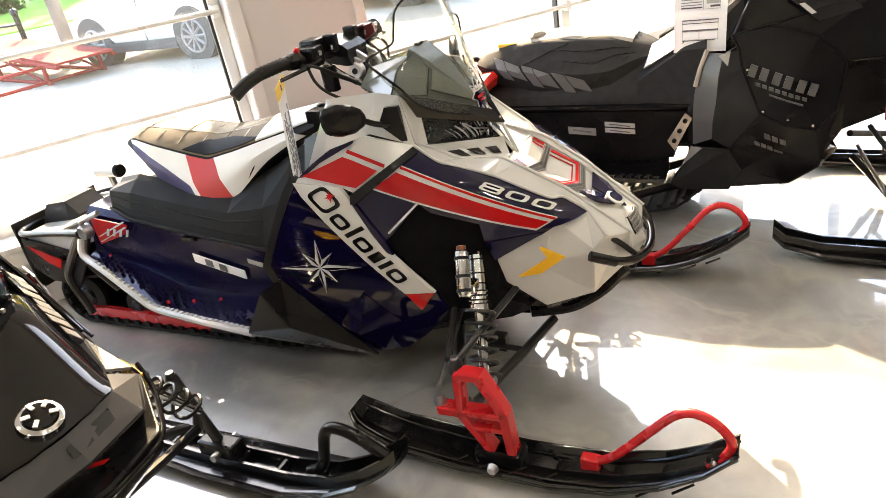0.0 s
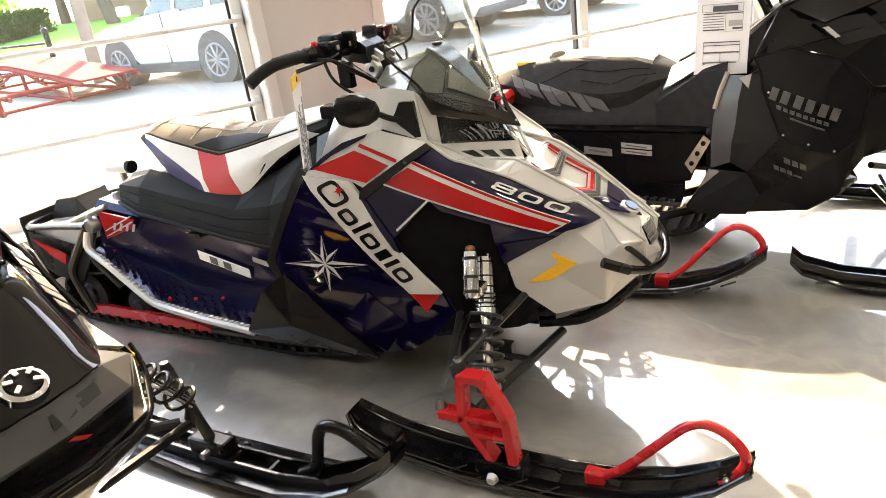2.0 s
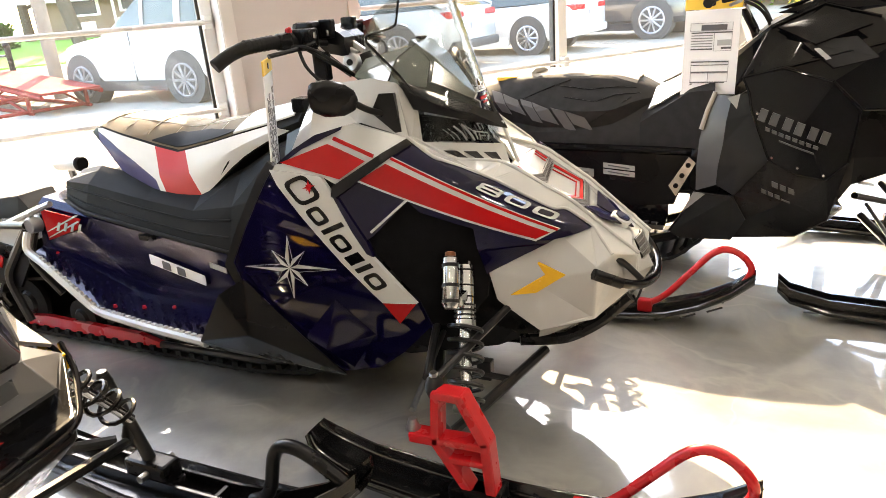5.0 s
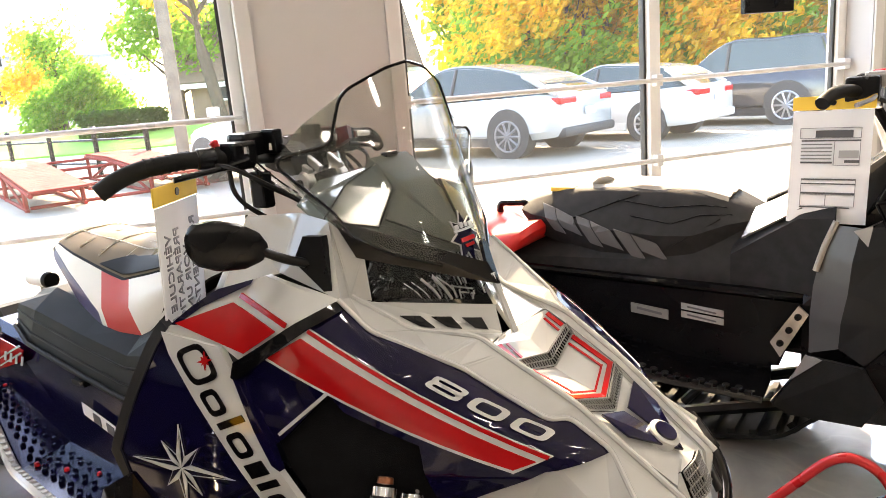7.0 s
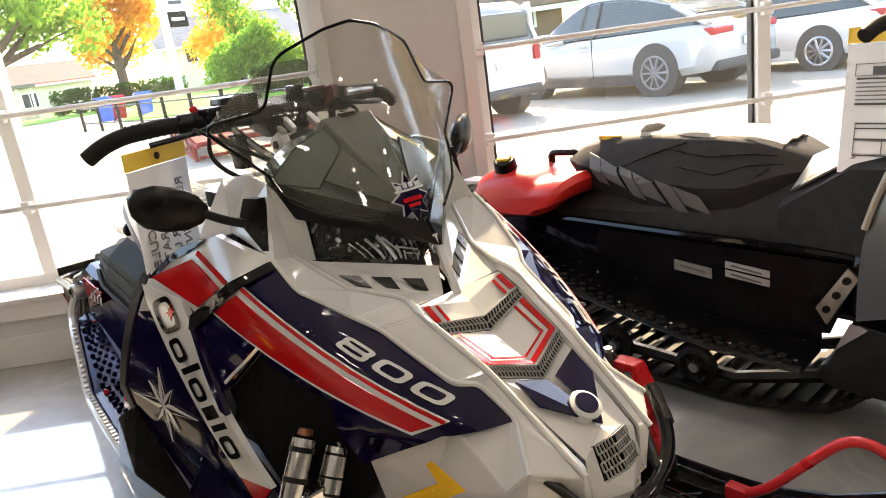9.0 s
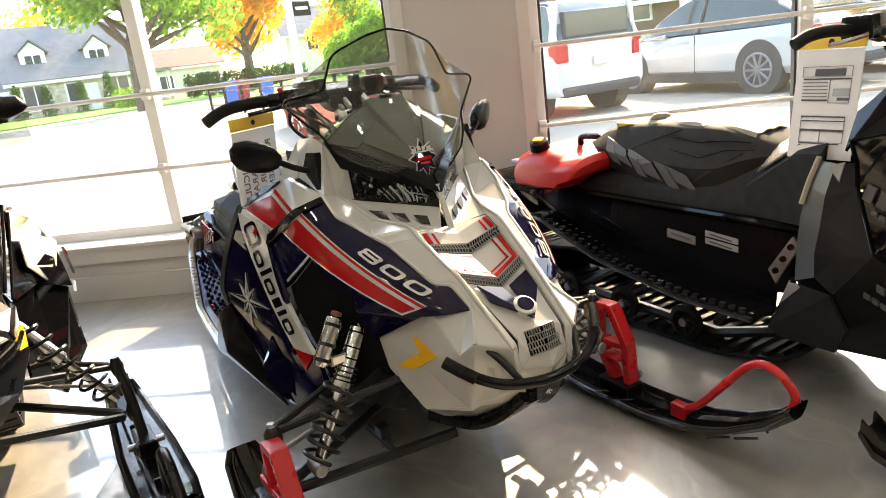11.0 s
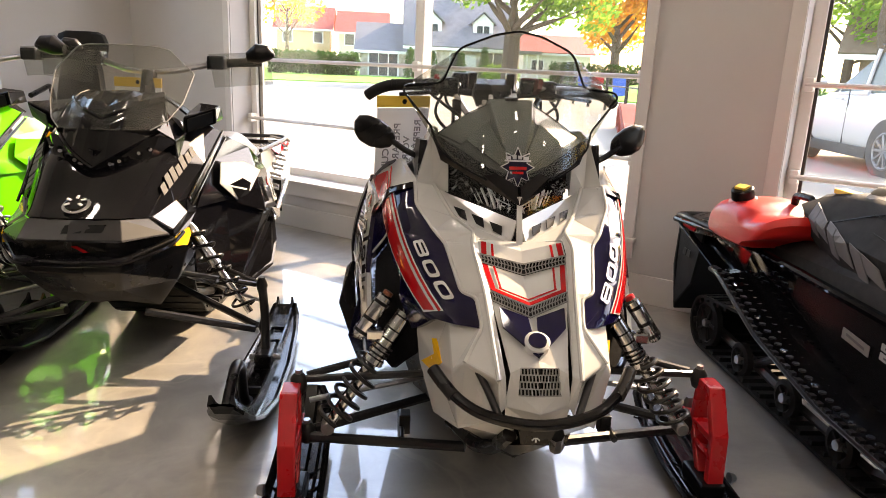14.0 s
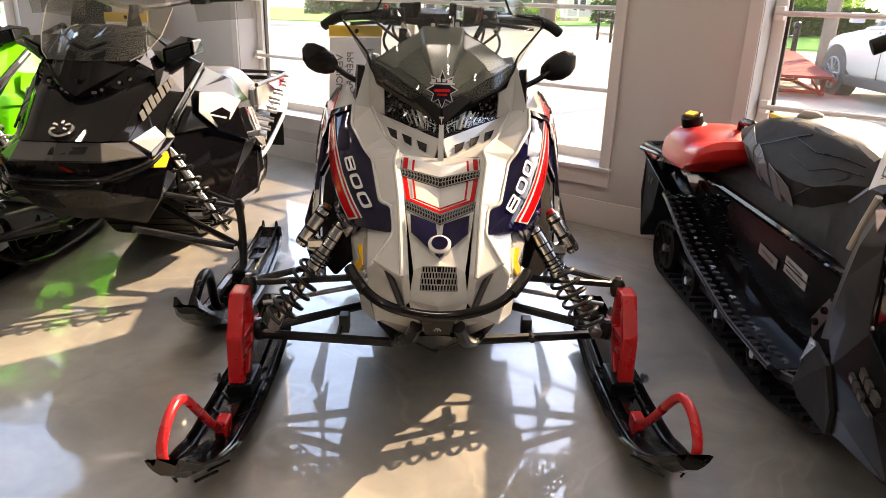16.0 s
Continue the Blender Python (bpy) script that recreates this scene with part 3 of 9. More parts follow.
        decal("small_star_point", [tuple(o + g.orthogonal() * 0.5), tuple(o + e * 0.6), tuple(o - g.orthogonal() * 0.5)], RED, s, 0.0115, 0.002, parent=ban, step=0.2)
    # raised fin on the lower panel
    fin = {"a": (-0.47, s * 0.420, 0.31), "b": (-0.36, s * 0.412, 0.43), "c": (-0.385, s * 0.444, 0.30), "d": (-0.26, s * 0.396, 0.335), "e": (-0.33, s * 0.408, 0.235)}
    part("panel_fin", faces(fin, [("a", "b", "c"), ("b", "d", "c"), ("a", "c", "e"), ("c", "d", "e")], 0.006), NAVY, hero)
    # trailing edge bar
    bar = [(-0.512, 0.772), (-0.535, 0.735), (-0.645, 0.52), (-0.628, 0.455), (-0.648, 0.445), (-0.672, 0.515), (-0.557, 0.745), (-0.53, 0.785)]
    part("trailing_edge", sheet(bar, on_flank(s, 0.004), 0.016), GRAPH, hero, "dark grey moulded trailing edge")
    # belly cover
    bel = {"a": (-0.625, s * 0.445, 0.475), "b": (-0.70, s * 0.47, 0.43), "c": (-0.80, s * 0.475, 0.275), "d": (-0.78, s * 0.44, 0.235), "e": (-0.36, s * 0.402, 0.20), "f": (-0.455, s * 0.425, 0.30), "g": (-0.60, s * 0.490, 0.33)}
    part("belly_cover", faces(bel, [("a", "b", "g"), ("b", "c", "g"), ("c", "d", "e", "g"), ("g", "e", "f"), ("a", "g", "f")], 0.006, 0.004), BLACK, hero, "black moulded belly cover")

# hood, in facets
H = {}
for s, k in ((-1, "r"), (1, "l")):
    for nm, x, h, z in (("a", -0.190, 0.168, 0.793), ("b", -0.028, 0.004, 0.757), ("d", -0.006, 0.020, 0.706), ("c", -0.108, 0.158, 0.746), ("e", -0.212, 0.206, 0.816), ("f", -0.186, 0.256, 0.824), ("g", -0.122, 0.254, 0.776), ("h", -0.019, 0.208, 0.726), ("i", 0.010, 0.184, 0.705), ("j", 0.151, 0.154, 0.627), ("k", 0.175, 0.122, 0.622), ("l", 0.241, 0.113, 0.576), ("m", 0.004, 0.114, 0.734), ("n", 0.056, 0.123, 0.714), ("o", 0.182, 0.104, 0.637), ("p", 0.352, 0.088, 0.500), ("q", 0.345, 0.082, 0.430), ("t", 0.171, 0.184, 0.569), ("u", 0.006, 0.247, 0.480), ("v", 0.022, 0.238, 0.398), ("w", 0.123, 0.205, 0.308), ("x", 0.252, 0.160, 0.345), ("y", 0.318, 0.100, 0.388), ("z", 0.299, 0.155, 0.518), ("A", 0.312, 0.098, 0.465), ("B", 0.266, 0.178, 0.480), ("Y", 0.120, 0.211, 0.450), ("D", 0.020, 0.104, 0.722), ("E", 0.066, 0.106, 0.694), ("F", 0.176, 0.090, 0.632), ("G", 0.340, 0.072, 0.505), ("I", 0.345, 0.066, 0.438)):
        H[nm + k] = (x, s * h, z)
H.update({"dC": (0.006, 0, 0.704), "bC": (-0.026, 0, 0.758), "pC": (0.036, 0, 0.702), "lip": (0.372, 0, 0.436)})
hf = []
for k in "rl":
    F = lambda names: [n + k if n + k in H else n for n in names]
    hf += [F(["a", "b", "d", "c"]), F(["a", "c", "g", "f", "e"]), F(["c", "m", "h", "g"]), F(["c", "d", "D", "m"]), F(["m", "n", "i", "h"]), F(["n", "o", "j", "i"]), F(["o", "k", "j"]), F(["o", "p", "l", "k"]), F(["m", "D", "E", "n"]), F(["n", "E", "F", "o"]), F(["o", "F", "G", "p"]), F(["p", "G", "I", "q"]), F(["l", "p", "z"]), F(["p", "q", "A"]), F(["p", "A", "z"]), F(["l", "z", "B", "t"]), F(["t", "B", "Y"]), F(["B", "x", "Y"]), F(["x", "w", "Y"]), F(["w", "v", "Y"]), F(["v", "u", "Y"]), F(["u", "t", "Y"]), F(["B", "z", "A", "y", "x"]), F(["A", "q", "y"])]
bm = faces(H, hf, 0.008, 0.005)
part("hood", bm, WHITE, hero, "white painted hood with creased facets")
for k, s in (("r", -1), ("l", 1)):
    part("hood_rib", tube([V(*H[q + k]) + V(0, 0, 0.001) for q in ("e", "c", "m", "n", "o", "p")], 0.0055, 8, 0.02), WHITE, hero, "raised white hood rib", smooth=True)
    part("hood_rib", tube([V(*H[q + k]) for q in ("f", "g", "h", "i", "j", "k", "l", "z")], 0.005, 8, 0.015), WHITE, hero, smooth=True)
# plates between the ribs
for k, s in (("r", -1), ("l", 1)):
    P = {"D": (0.022, s * 0.103, 0.719), "pC": (0.040, 0, 0.697), "g1": (0.072, 0, 0.671), "E": (0.062, s * 0.105, 0.692), "E2": (0.076, s * 0.104, 0.676), "g2": (0.088, 0, 0.648), "F": (0.166, s * 0.089, 0.634), "h1": (0.188, 0, 0.603), "F2": (0.182, s * 0.086, 0.616), "h2": (0.202, 0, 0.583), "b1": (0.206, s * 0.074, 0.604), "b2": (0.250, s * 0.070, 0.573), "bt": (0.318, 0, 0.531), "G": (0.335, s * 0.071, 0.505), "l1": (0.330, s * 0.040, 0.520), "l2": (0.352, s * 0.045, 0.468), "lC": (0.336, 0, 0.523), "mC": (0.360, 0, 0.470), "I": (0.346, s * 0.067, 0.440), "lip": (0.374, 0, 0.436), "d": (-0.006, s * 0.018, 0.708), "dC": (0.0, 0, 0.71), "ch": (0.335, s * 0.066, 0.405), "chC": (0.35, 0, 0.392)}
    part("hood_plate", faces(P, [("D", "pC", "g1", "E"), ("D", "d", "dC", "pC")], 0.006, 0.002), WHITE, hero)
    part("hood_plate", faces(P, [("E2", "g2", "h1", "F")], 0.006), WHITE, hero)
    part("hood_plate", faces(P, [("F2", "h2", "bt", "G"), ("G", "bt", "lC", "l1"), ("G", "l1", "l2", "I"), ("l2", "mC", "lip", "I"), ("I", "lip", "chC", "ch")], 0.006, 0.002), WHITE, hero)
    pe = {"a": H["F" + k], "b": H["G" + k], "c": H["I" + k], "d": P["F2"], "e": P["G"], "f": P["I"], "g": H["E" + k], "h": P["E"], "i": P["E2"], "j": P["F"]}
    part("plate_edge", faces({q: V(*p) + V(0, 0, -0.003) for q, p in pe.items()}, [("a", "b", "e", "d"), ("b", "c", "f", "e"), ("g", "a", "d", "j", "i", "h")], 0.003), WHITE, hero)
    part("badge_panel", faces({q: V(*P[q]) + V(0.003, 0, 0.006) for q in ("b1", "b2", "bt")} | {"h": (0.222, s * 0.010, 0.590)}, [("b1", "h", "bt", "b2")], 0.004), NAVY, hero, "navy badge panel")
    # honeycomb grilles
    for q0, q1, q2, q3 in (("E", "g1", "g2", "E2"), ("F", "h1", "h2", "F2")):
        A, B, C, D = (V(*P[q]) for q in (q0, q1, q2, q3))
        part("grille", faces({"A": A, "B": B, "C": C, "D": D}, [("A", "B", "C", "D")], 0.004), BLACK, hero)
        gb = bmesh.new()
        gm = lambda u, w: A.lerp(B, u).lerp(D.lerp(C, u), w) + V(0.004, 0, 0.004)
        for i in range(13):
            u0 = i / 13
            tube([gm(u0, 0.04), gm(u0 + 0.04, 0.50)], 0.0014, 5, bm=gb)
            tube([gm(u0 + 0.04, 0.50), gm(min(u0 + 0.012, 1), 0.96)], 0.0014, 5, bm=gb)
        for w in (0.02, 0.98):
            tube([gm(0, w), gm(1, w)], 0.0018, 5, bm=gb)
        tube([gm(0.02, 0.5), gm(1, 0.5)], 0.0012, 5, bm=gb)
        part("grille_mesh", gb, GRIM, hero)
    A, B, C, D = V(*P["l1"]), V(*P["lC"]), V(*P["mC"]), V(*P["l2"])
    part("grille", faces({"A": A, "B": B, "C": C, "D": D}, [("A", "B", "C", "D")], 0.004), BLACK, hero)
    gb = bmesh.new()
    gl_ = lambda u, w: A.lerp(B, u).lerp(D.lerp(C, u), w) + V(0.005, 0, 0.002)
    for i in range(6):
        for j in range(4):
            u0 = (i + 0.5 * (j % 2)) / 6
            tube([gl_(u0, j / 4), gl_(min(u0 + 0.03, 1), (j + 1) / 4)], 0.0017, 5, bm=gb)
    for j in range(5):
        tube([gl_(0, j / 4), gl_(1, j / 4)], 0.0015, 5, bm=gb)
    part("grille_mesh", gb, GRIM, hero)
    # red pinstripes on the plates
    def strip(p, q, w, nrm):
        p, q = Vector(p), Vector(q)
        d = (q - p).normalized()
        sd = d.cross(nrm).normalized() * w / 2
        up = nrm.normalized() * 0.0035
        return faces({"a": p + sd + up, "b": q + sd + up, "c": q - sd + up, "d": p - sd + up}, [("a", "b", "c", "d")], 0.0015)
    nr = V(0.40, 0.10 * s, 0.9)
    A, B, C, D = (V(*P[q]) for q in ("E2", "g2", "h1", "F"))
    g = lambda u, w: A.lerp(B, u).lerp(D.lerp(C, u), w)
    nr = (B - A).cross(D - A)
    nr = nr if nr.z > 0 else -nr
    for u, w0, wd in ((0.09, 0.93, 0.012), (0.30, 0.78, 0.005)):
        part("red_pinstripe", strip(g(u, 0.03), g(u, w0), wd, nr), RED, hero)
        part("red_pinstripe", strip(g(u - 0.04, w0), g(1.0, w0), wd * 0.8, nr), RED, hero)
    A, B, C, D = (V(*P[q]) for q in ("D", "pC", "g1", "E"))
    nr = (B - A).cross(D - A)
    nr = nr if nr.z > 0 else -nr
    for u, wd in ((0.10, 0.013), (0.30, 0.006)):
        part("red_pinstripe", strip(g(u, 0.12), g(u, 0.93), wd, nr), RED, hero)
    # hood vents
    a, b, d, c = (V(*H[q + k]) for q in "abdc")
    nv = (b - a).cross(c - a)
    nv = nv if nv.x > 0 else -nv
    nv.normalize()
    g = lambda u, w: a.lerp(b, u).lerp(c.lerp(d, u), w) + nv * 0.0035
    for u0 in (0.06, 0.35, 0.64):
        part("hood_vent", faces({"p": g(u0, 0.52), "q": g(u0 + 0.19, 0.50), "r": g(u0 + 0.21, 0.90), "t": g(u0 + 0.07, 0.86)}, [("p", "q", "r", "t")], 0.002), BLACK, hero, "black hood vent")
part("badge", lathe([((0.280, 0, 0.544), 0.028), ((0.292, 0, 0.5645), 0.028), ((0.293, 0, 0.566), 0.025)], 28), WHITE, hero, "round white-rimmed badge with a navy face", smooth=True)
part("badge_face", lathe([((0.2915, 0, 0.564), 0.0205), ((0.2945, 0, 0.5690), 0.0195)], 24), NAVY, hero)

# headlights
for s in (-1, 1):
    L = {"a": (-0.188, s * 0.164, 0.796), "b": (-0.034, s * 0.006, 0.761), "c": (-0.060, s * 0.006, 0.815), "d": (-0.192, s * 0.164, 0.872)}
    back = {q: V(*p) + V(-0.05, 0, 0.0) for q, p in L.items()}
    hl = part("headlight", faces(back, [("a", "b", "c", "d")], 0.004), BLACKG, hero, "clear headlight with bright reflectors")
    rng = random.Random(7)
    for i in range(9):
        u = 0.12 + 0.085 * i
        w = 0.25 + 0.5 * rng.random()
        p = back["a"].lerp(back["b"], u).lerp(back["d"].lerp(back["c"], u), w) + V(0.018, 0, 0)
        sz = 0.005 + 0.005 * rng.random()
        part("reflector", lathe([(p - V(0.010, 0, 0), sz * 0.5), (p, sz), (p + V(0.003, 0, 0.001), sz * 0.9)], 7), CHROME, hl)
    for i in range(14):
        u = 0.66 + 0.022 * i
        p = back["a"].lerp(back["b"], u).lerp(back["d"].lerp(back["c"], u), 0.12) + V(0.030, 0, 0)
        q = back["a"].lerp(back["b"], u).lerp(back["d"].lerp(back["c"], u), 0.80) + V(0.022, 0, 0)
        part("reflector_fin", tube([p, q], 0.0014, 5), STEEL if i % 3 == 0 else BLACKG, hl)
    for i in range(64):
        u, w = rng.uniform(0.04, 0.96), rng.uniform(0.06, 0.94)
        p = back["a"].lerp(back["b"], u).lerp(back["d"].lerp(back["c"], u), w) + V(rng.uniform(0.008, 0.04), 0, 0)
        n = V(1, rng.uniform(-0.8, 0.8), rng.uniform(-0.9, 0.9)).normalized()
        t0 = n.orthogonal().normalized()
        t1 = n.cross(t0)
        k0, k1 = rng.uniform(0.004, 0.012), rng.uniform(0.002, 0.006)
        part("reflector", faces({"a": p - t0 * k0 - t1 * k1, "b": p + t0 * k0 - t1 * k1 * 0.6, "c": p + t0 * k0 * 0.8 + t1 * k1, "d": p - t0 * k0 + t1 * k1 * 0.7}, [("a", "b", "c", "d")], 0.002), CHROME if rng.random() < 0.4 else BLACKG, hl)
    face = lambda u, w, d: back["a"].lerp(back["b"], u).lerp(back["d"].lerp(back["c"], u), w) + V(d, 0, 0)
    for u, w0, w1, r0 in ((0.40, 0.06, 0.45, 0.002), (0.47, 0.06, 0.50, 0.002), (0.56, 0.06, 0.62, 0.0045), (0.66, 0.06, 0.78, 0.0055), (0.71, 0.30, 0.72, 0.003)):
        part("reflector_slat", tube([face(u + 0.06, w0, 0.034), face(u + 0.01, (w0 + w1) / 2, 0.038), face(u - 0.05, w1, 0.030)], r0, 6, 0.02, flat=0.6), GLINT, hl, "bright curved reflector slat", smooth=True)
    for u, w, du, dw in ((0.76, 0.10, 0.0, 0.42), (0.80, 0.08, 0.01, 0.30), (0.74, 0.48, 0.20, -0.04), (0.80, 0.30, 0.14, -0.02), (0.85, 0.55, -0.01, 0.32), (0.85, 0.88, 0.06, 0.0), (0.90, 0.60, 0.0, 0.22), (0.90, 0.08, 0.04, 0.30)):
        part("reflector_edge", tube([face(u, w, 0.036), face(u + du, w + dw, 0.036)], 0.0018, 5), GLINT, hl)
    part("lens", faces(L, [("a", "b", "c", "d")], 0.003), LENS, hl)
part("nose_bridge", faces({"a": (-0.036, -0.006, 0.816), "b": (-0.036, 0.006, 0.816), "c": (0.008, 0.008, 0.704), "d": (0.008, -0.008, 0.704)}, [("a", "b", "c", "d")], 0.006), WHITE, hero)

# windshield: a bowed sheet


def screen(y, z, d=0.0):
    return V(-0.063 - 0.316 * (z - 0.811) - min(2.15 * y * y, 0.105 + 0.1 * (abs(y) - 0.22)) - d, y, z)


half = [(0.0, 1.219), (-0.06, 1.208), (-0.140, 1.176), (-0.158, 1.16), (-0.19, 1.086), (-0.21, 1.080), (-0.287, 1.072), (-0.295, 1.058), (-0.216, 0.967), (-0.205, 0.925), (-0.16, 0.885), (0.0, 0.811)]
outline = half + [(-y, z) for y, z in half[-2:0:-1]]
shieldp = part("windshield", sheet(outline, lambda u, v, d: screen(u, v, d), 0.004, 0.045), SHIELD, hero, "tinted clear windshield with a black edge", smooth=True)
edge = [screen(y, z) + V(0.001, 0, 0) for y, z in (half[:-1] + [(-0.08, 0.848)])[::-1]] + [screen(-y, z) + V(0.001, 0, 0) for y, z in half[1:-1] + [(-0.08, 0.848)]]
part("windshield_edge", tube(edge, 0.003, 8, 0.012), BLACKG, shieldp, "black windshield edging", smooth=True)
mk = [((0.040 if k % 2 == 0 else 0.024) * math.sin(math.pi * k / 8), 0.884 + (0.046 if k % 2 == 0 else 0.026) * math.cos(math.pi * k / 8)) for k in range(16)]
part("windshield_emblem", sheet(mk, lambda u, v, d: screen(u, v, d - 0.004), 0.002), NAVY, shieldp, "small navy, white and red star emblem")
part("emblem_rim", sheet([(y * 1.12, 0.884 + (z - 0.884) * 1.12) for y, z in mk], lambda u, v, d: screen(u, v, d - 0.0015), 0.002), LGREY, shieldp)
for y0, y1, z0, z1, mm in ((-0.034, 0.034, 0.898, 0.902, LGREY), (-0.030, -0.018, 0.903, 0.911, LGREY), (-0.014, -0.004, 0.904, 0.914, LGREY), (0.000, 0.010, 0.904, 0.913, LGREY), (0.014, 0.028, 0.903, 0.911, LGREY), (-0.022, 0.022, 0.878, 0.886, RED), (-0.014, 0.014, 0.868, 0.874, RED)):
    part("emblem_bar", sheet([(y0, z0), (y1, z0), (y1, z1), (y0, z1)], lambda u, v, d: screen(u, v, d - 0.0065), 0.002), mm, shieldp)
# black visor above the headlights
for s in (-1, 1):
    vis = {"a": (-0.20, s * 0.186, 0.880), "b": (-0.022, 0, 0.797), "c": (-0.050, 0, 0.838), "d": (-0.150, s * 0.12, 0.905), "e": (-0.222, s * 0.214, 0.955)}
    part("visor", faces(vis, [("a", "b", "c", "d", "e")], 0.006), BLACKG, hero, "black visor strip")
    # smoked pod under the windshield
    pod = {"a": (-0.085, 0, 0.855), "b": (-0.205, s * 0.06, 0.985), "c": (-0.245, s * 0.055, 1.032), "d": (-0.250, 0, 1.036), "e": (-0.275, s * 0.115, 1.000), "f": (-0.185, s * 0.135, 0.925), "g": (-0.265, s * 0.195, 0.945), "h": (-0.40, s * 0.06, 1.000), "i": (-0.40, s * 0.13, 0.96), "j": (-0.20, 0, 0.99), "k": (-0.165, s * 0.13, 0.895), "l": (-0.22, s * 0.205, 0.925)}
    part("instrument_pod", faces(pod, [("a", "j", "b", "f"), ("j", "d", "c", "b"), ("b", "c", "e", "f"), ("f", "e", "g"), ("c", "d", "h"), ("c", "h", "i", "e"), ("e", "i", "g"), ("a", "f", "k"), ("f", "g", "l", "k")], 0.005, 0.003), GREY, hero, "smoky grey instrument pod")
    for pts_ in (("b", "f"), ("f", "g"), ("b", "c"), ("c", "e"), ("e", "g")):
        part("pod_seam", tube([V(*pod[q]) + V(0.002, 0, 0.002) for q in pts_], 0.0016, 6), BLACK, hero)
    fr_ = [V(*pod["b"]).lerp(V(*pod["f"]), 0.12) + V(0.012, 0, 0.006), V(*pod["f"]).lerp(V(*pod["b"]), 0.12) + V(0.012, 0, 0.006), V(*pod["f"]).lerp(V(*pod["a"]), 0.72) + V(0.012, 0, 0.006), V(*pod["b"]).lerp(V(*pod["a"]), 0.80) + V(0.012, 0, 0.006)]
    part("pod_panel", faces({"a": fr_[0], "b": fr_[1], "c": fr_[2], "d": fr_[3]}, [("a", "b", "c", "d")], 0.006), GREY, hero)
    part("pod_seam", tube([p + V(0.002, 0, 0.001) for p in fr_], 0.0016, 6, closed=True), BLACK, hero)
    # white shoulders beside the pod
    sh = {"e": (-0.205, s * 0.208, 0.818), "f": (-0.186, s * 0.252, 0.822), "a": (-0.196, s * 0.170, 0.884), "b": (-0.225, s * 0.216, 0.952), "c": (-0.30, s * 0.215, 0.965), "d": (-0.318, s * 0.262, 0.862), "g": (-0.49, s * 0.185, 0.945), "h": (-0.46, s * 0.29, 0.82), "i": (-0.52, s * 0.17, 0.80), "j": (-0.192, s * 0.166, 0.795), "k": (-0.56, s * 0.28, 0.74)}
    part("shoulder", faces(sh, [("e", "a", "b"), ("e", "j", "a"), ("e", "b", "c", "d", "f"), ("d", "c", "g", "h"), ("g", "i", "k", "h")], 0.006, 0.004), WHITE, hero, "white painted shoulder panel")
    tri = {"a": (-0.226, s * 0.226, 0.930), "b": (-0.205, s * 0.232, 0.815), "c": (-0.285, s * 0.242, 0.885), "d": (-0.262, s * 0.234, 0.930)}
    part("mirror_mount", faces(tri, [("a", "b", "c", "d")], 0.02), BLACK, hero, "black triangular mirror mount")
    # mirror
    mir = part("mirror", tube([(-0.250, s * 0.240, 0.878), (-0.272, s * 0.285, 0.896), (-0.290, s * 0.325, 0.922)], 0.0085, 10, 0.02), BLACK, hero, "black plastic mirror on a stalk", smooth=True)
    secs = []
    for u, ry, rz in ((0.0, 0.010, 0.012), (0.12, 0.020, 0.028), (0.35, 0.026, 0.040), (0.65, 0.026, 0.044), (0.88, 0.021, 0.036), (1.0, 0.008, 0.018)):
        cx, cy, cz = -0.292 - 0.045 * u, 0.318 - (0.018 if s > 0 else 0.004) + 0.112 * u, 0.925 + 0.025 * u
        secs.append([(cx + ry * 0.9 * math.copysign(abs(math.cos(a)) ** 0.7, math.cos(a)), s * (cy - 0.3 * ry * math.cos(a)), cz + rz * math.copysign(abs(math.sin(a)) ** 0.75, math.sin(a))) for a in [2 * math.pi * j / 14 for j in range(14)]])
    part("mirror_housing", loft(secs), BLACK, mir, smooth=True)
    # yellow reflector chevron
    yr = [(0.125, 0.501), (0.192, 0.468), (0.120, 0.420), (0.057, 0.414), (0.143, 0.469)]
    part("side_reflector", sheet(yr, lambda u, v, d: V(u, s * (0.252 - 0.29 * u - d), v), 0.014), YELLOW, hero, "yellow chevron reflector")

sp_ = {}
for s, k in ((-1, "r"), (1, "l")):
    for nm, x, h, z in (("a", -0.256, 0.060, 1.044), ("b", -0.196, 0.050, 0.998), ("c", -0.108, 0.018, 0.896), ("e", -0.262, 0.072, 1.026), ("f", -0.205, 0.062, 0.982), ("g", -0.115, 0.030, 0.878)):
        sp_[nm + k] = (x, s * h, z)
sp_.update({"t": (-0.082, 0, 0.866), "u": (-0.094, 0, 0.852)})
part("pod_spine", faces(sp_, [("ar", "al", "bl", "br"), ("br", "bl", "cl", "cr"), ("cr", "cl", "t")] + [q for k in "rl" for q in (("a" + k, "b" + k, "f" + k, "e" + k), ("b" + k, "c" + k, "g" + k, "f" + k), ("c" + k, "t", "u", "g" + k))], 0.005, 0.003), GREY, hero, "raised smoky grey pod spine")
part("pod_latch", box((-0.262, -0.018, 1.040), (-0.246, 0.018, 1.050), 0.003), BLACK, hero)
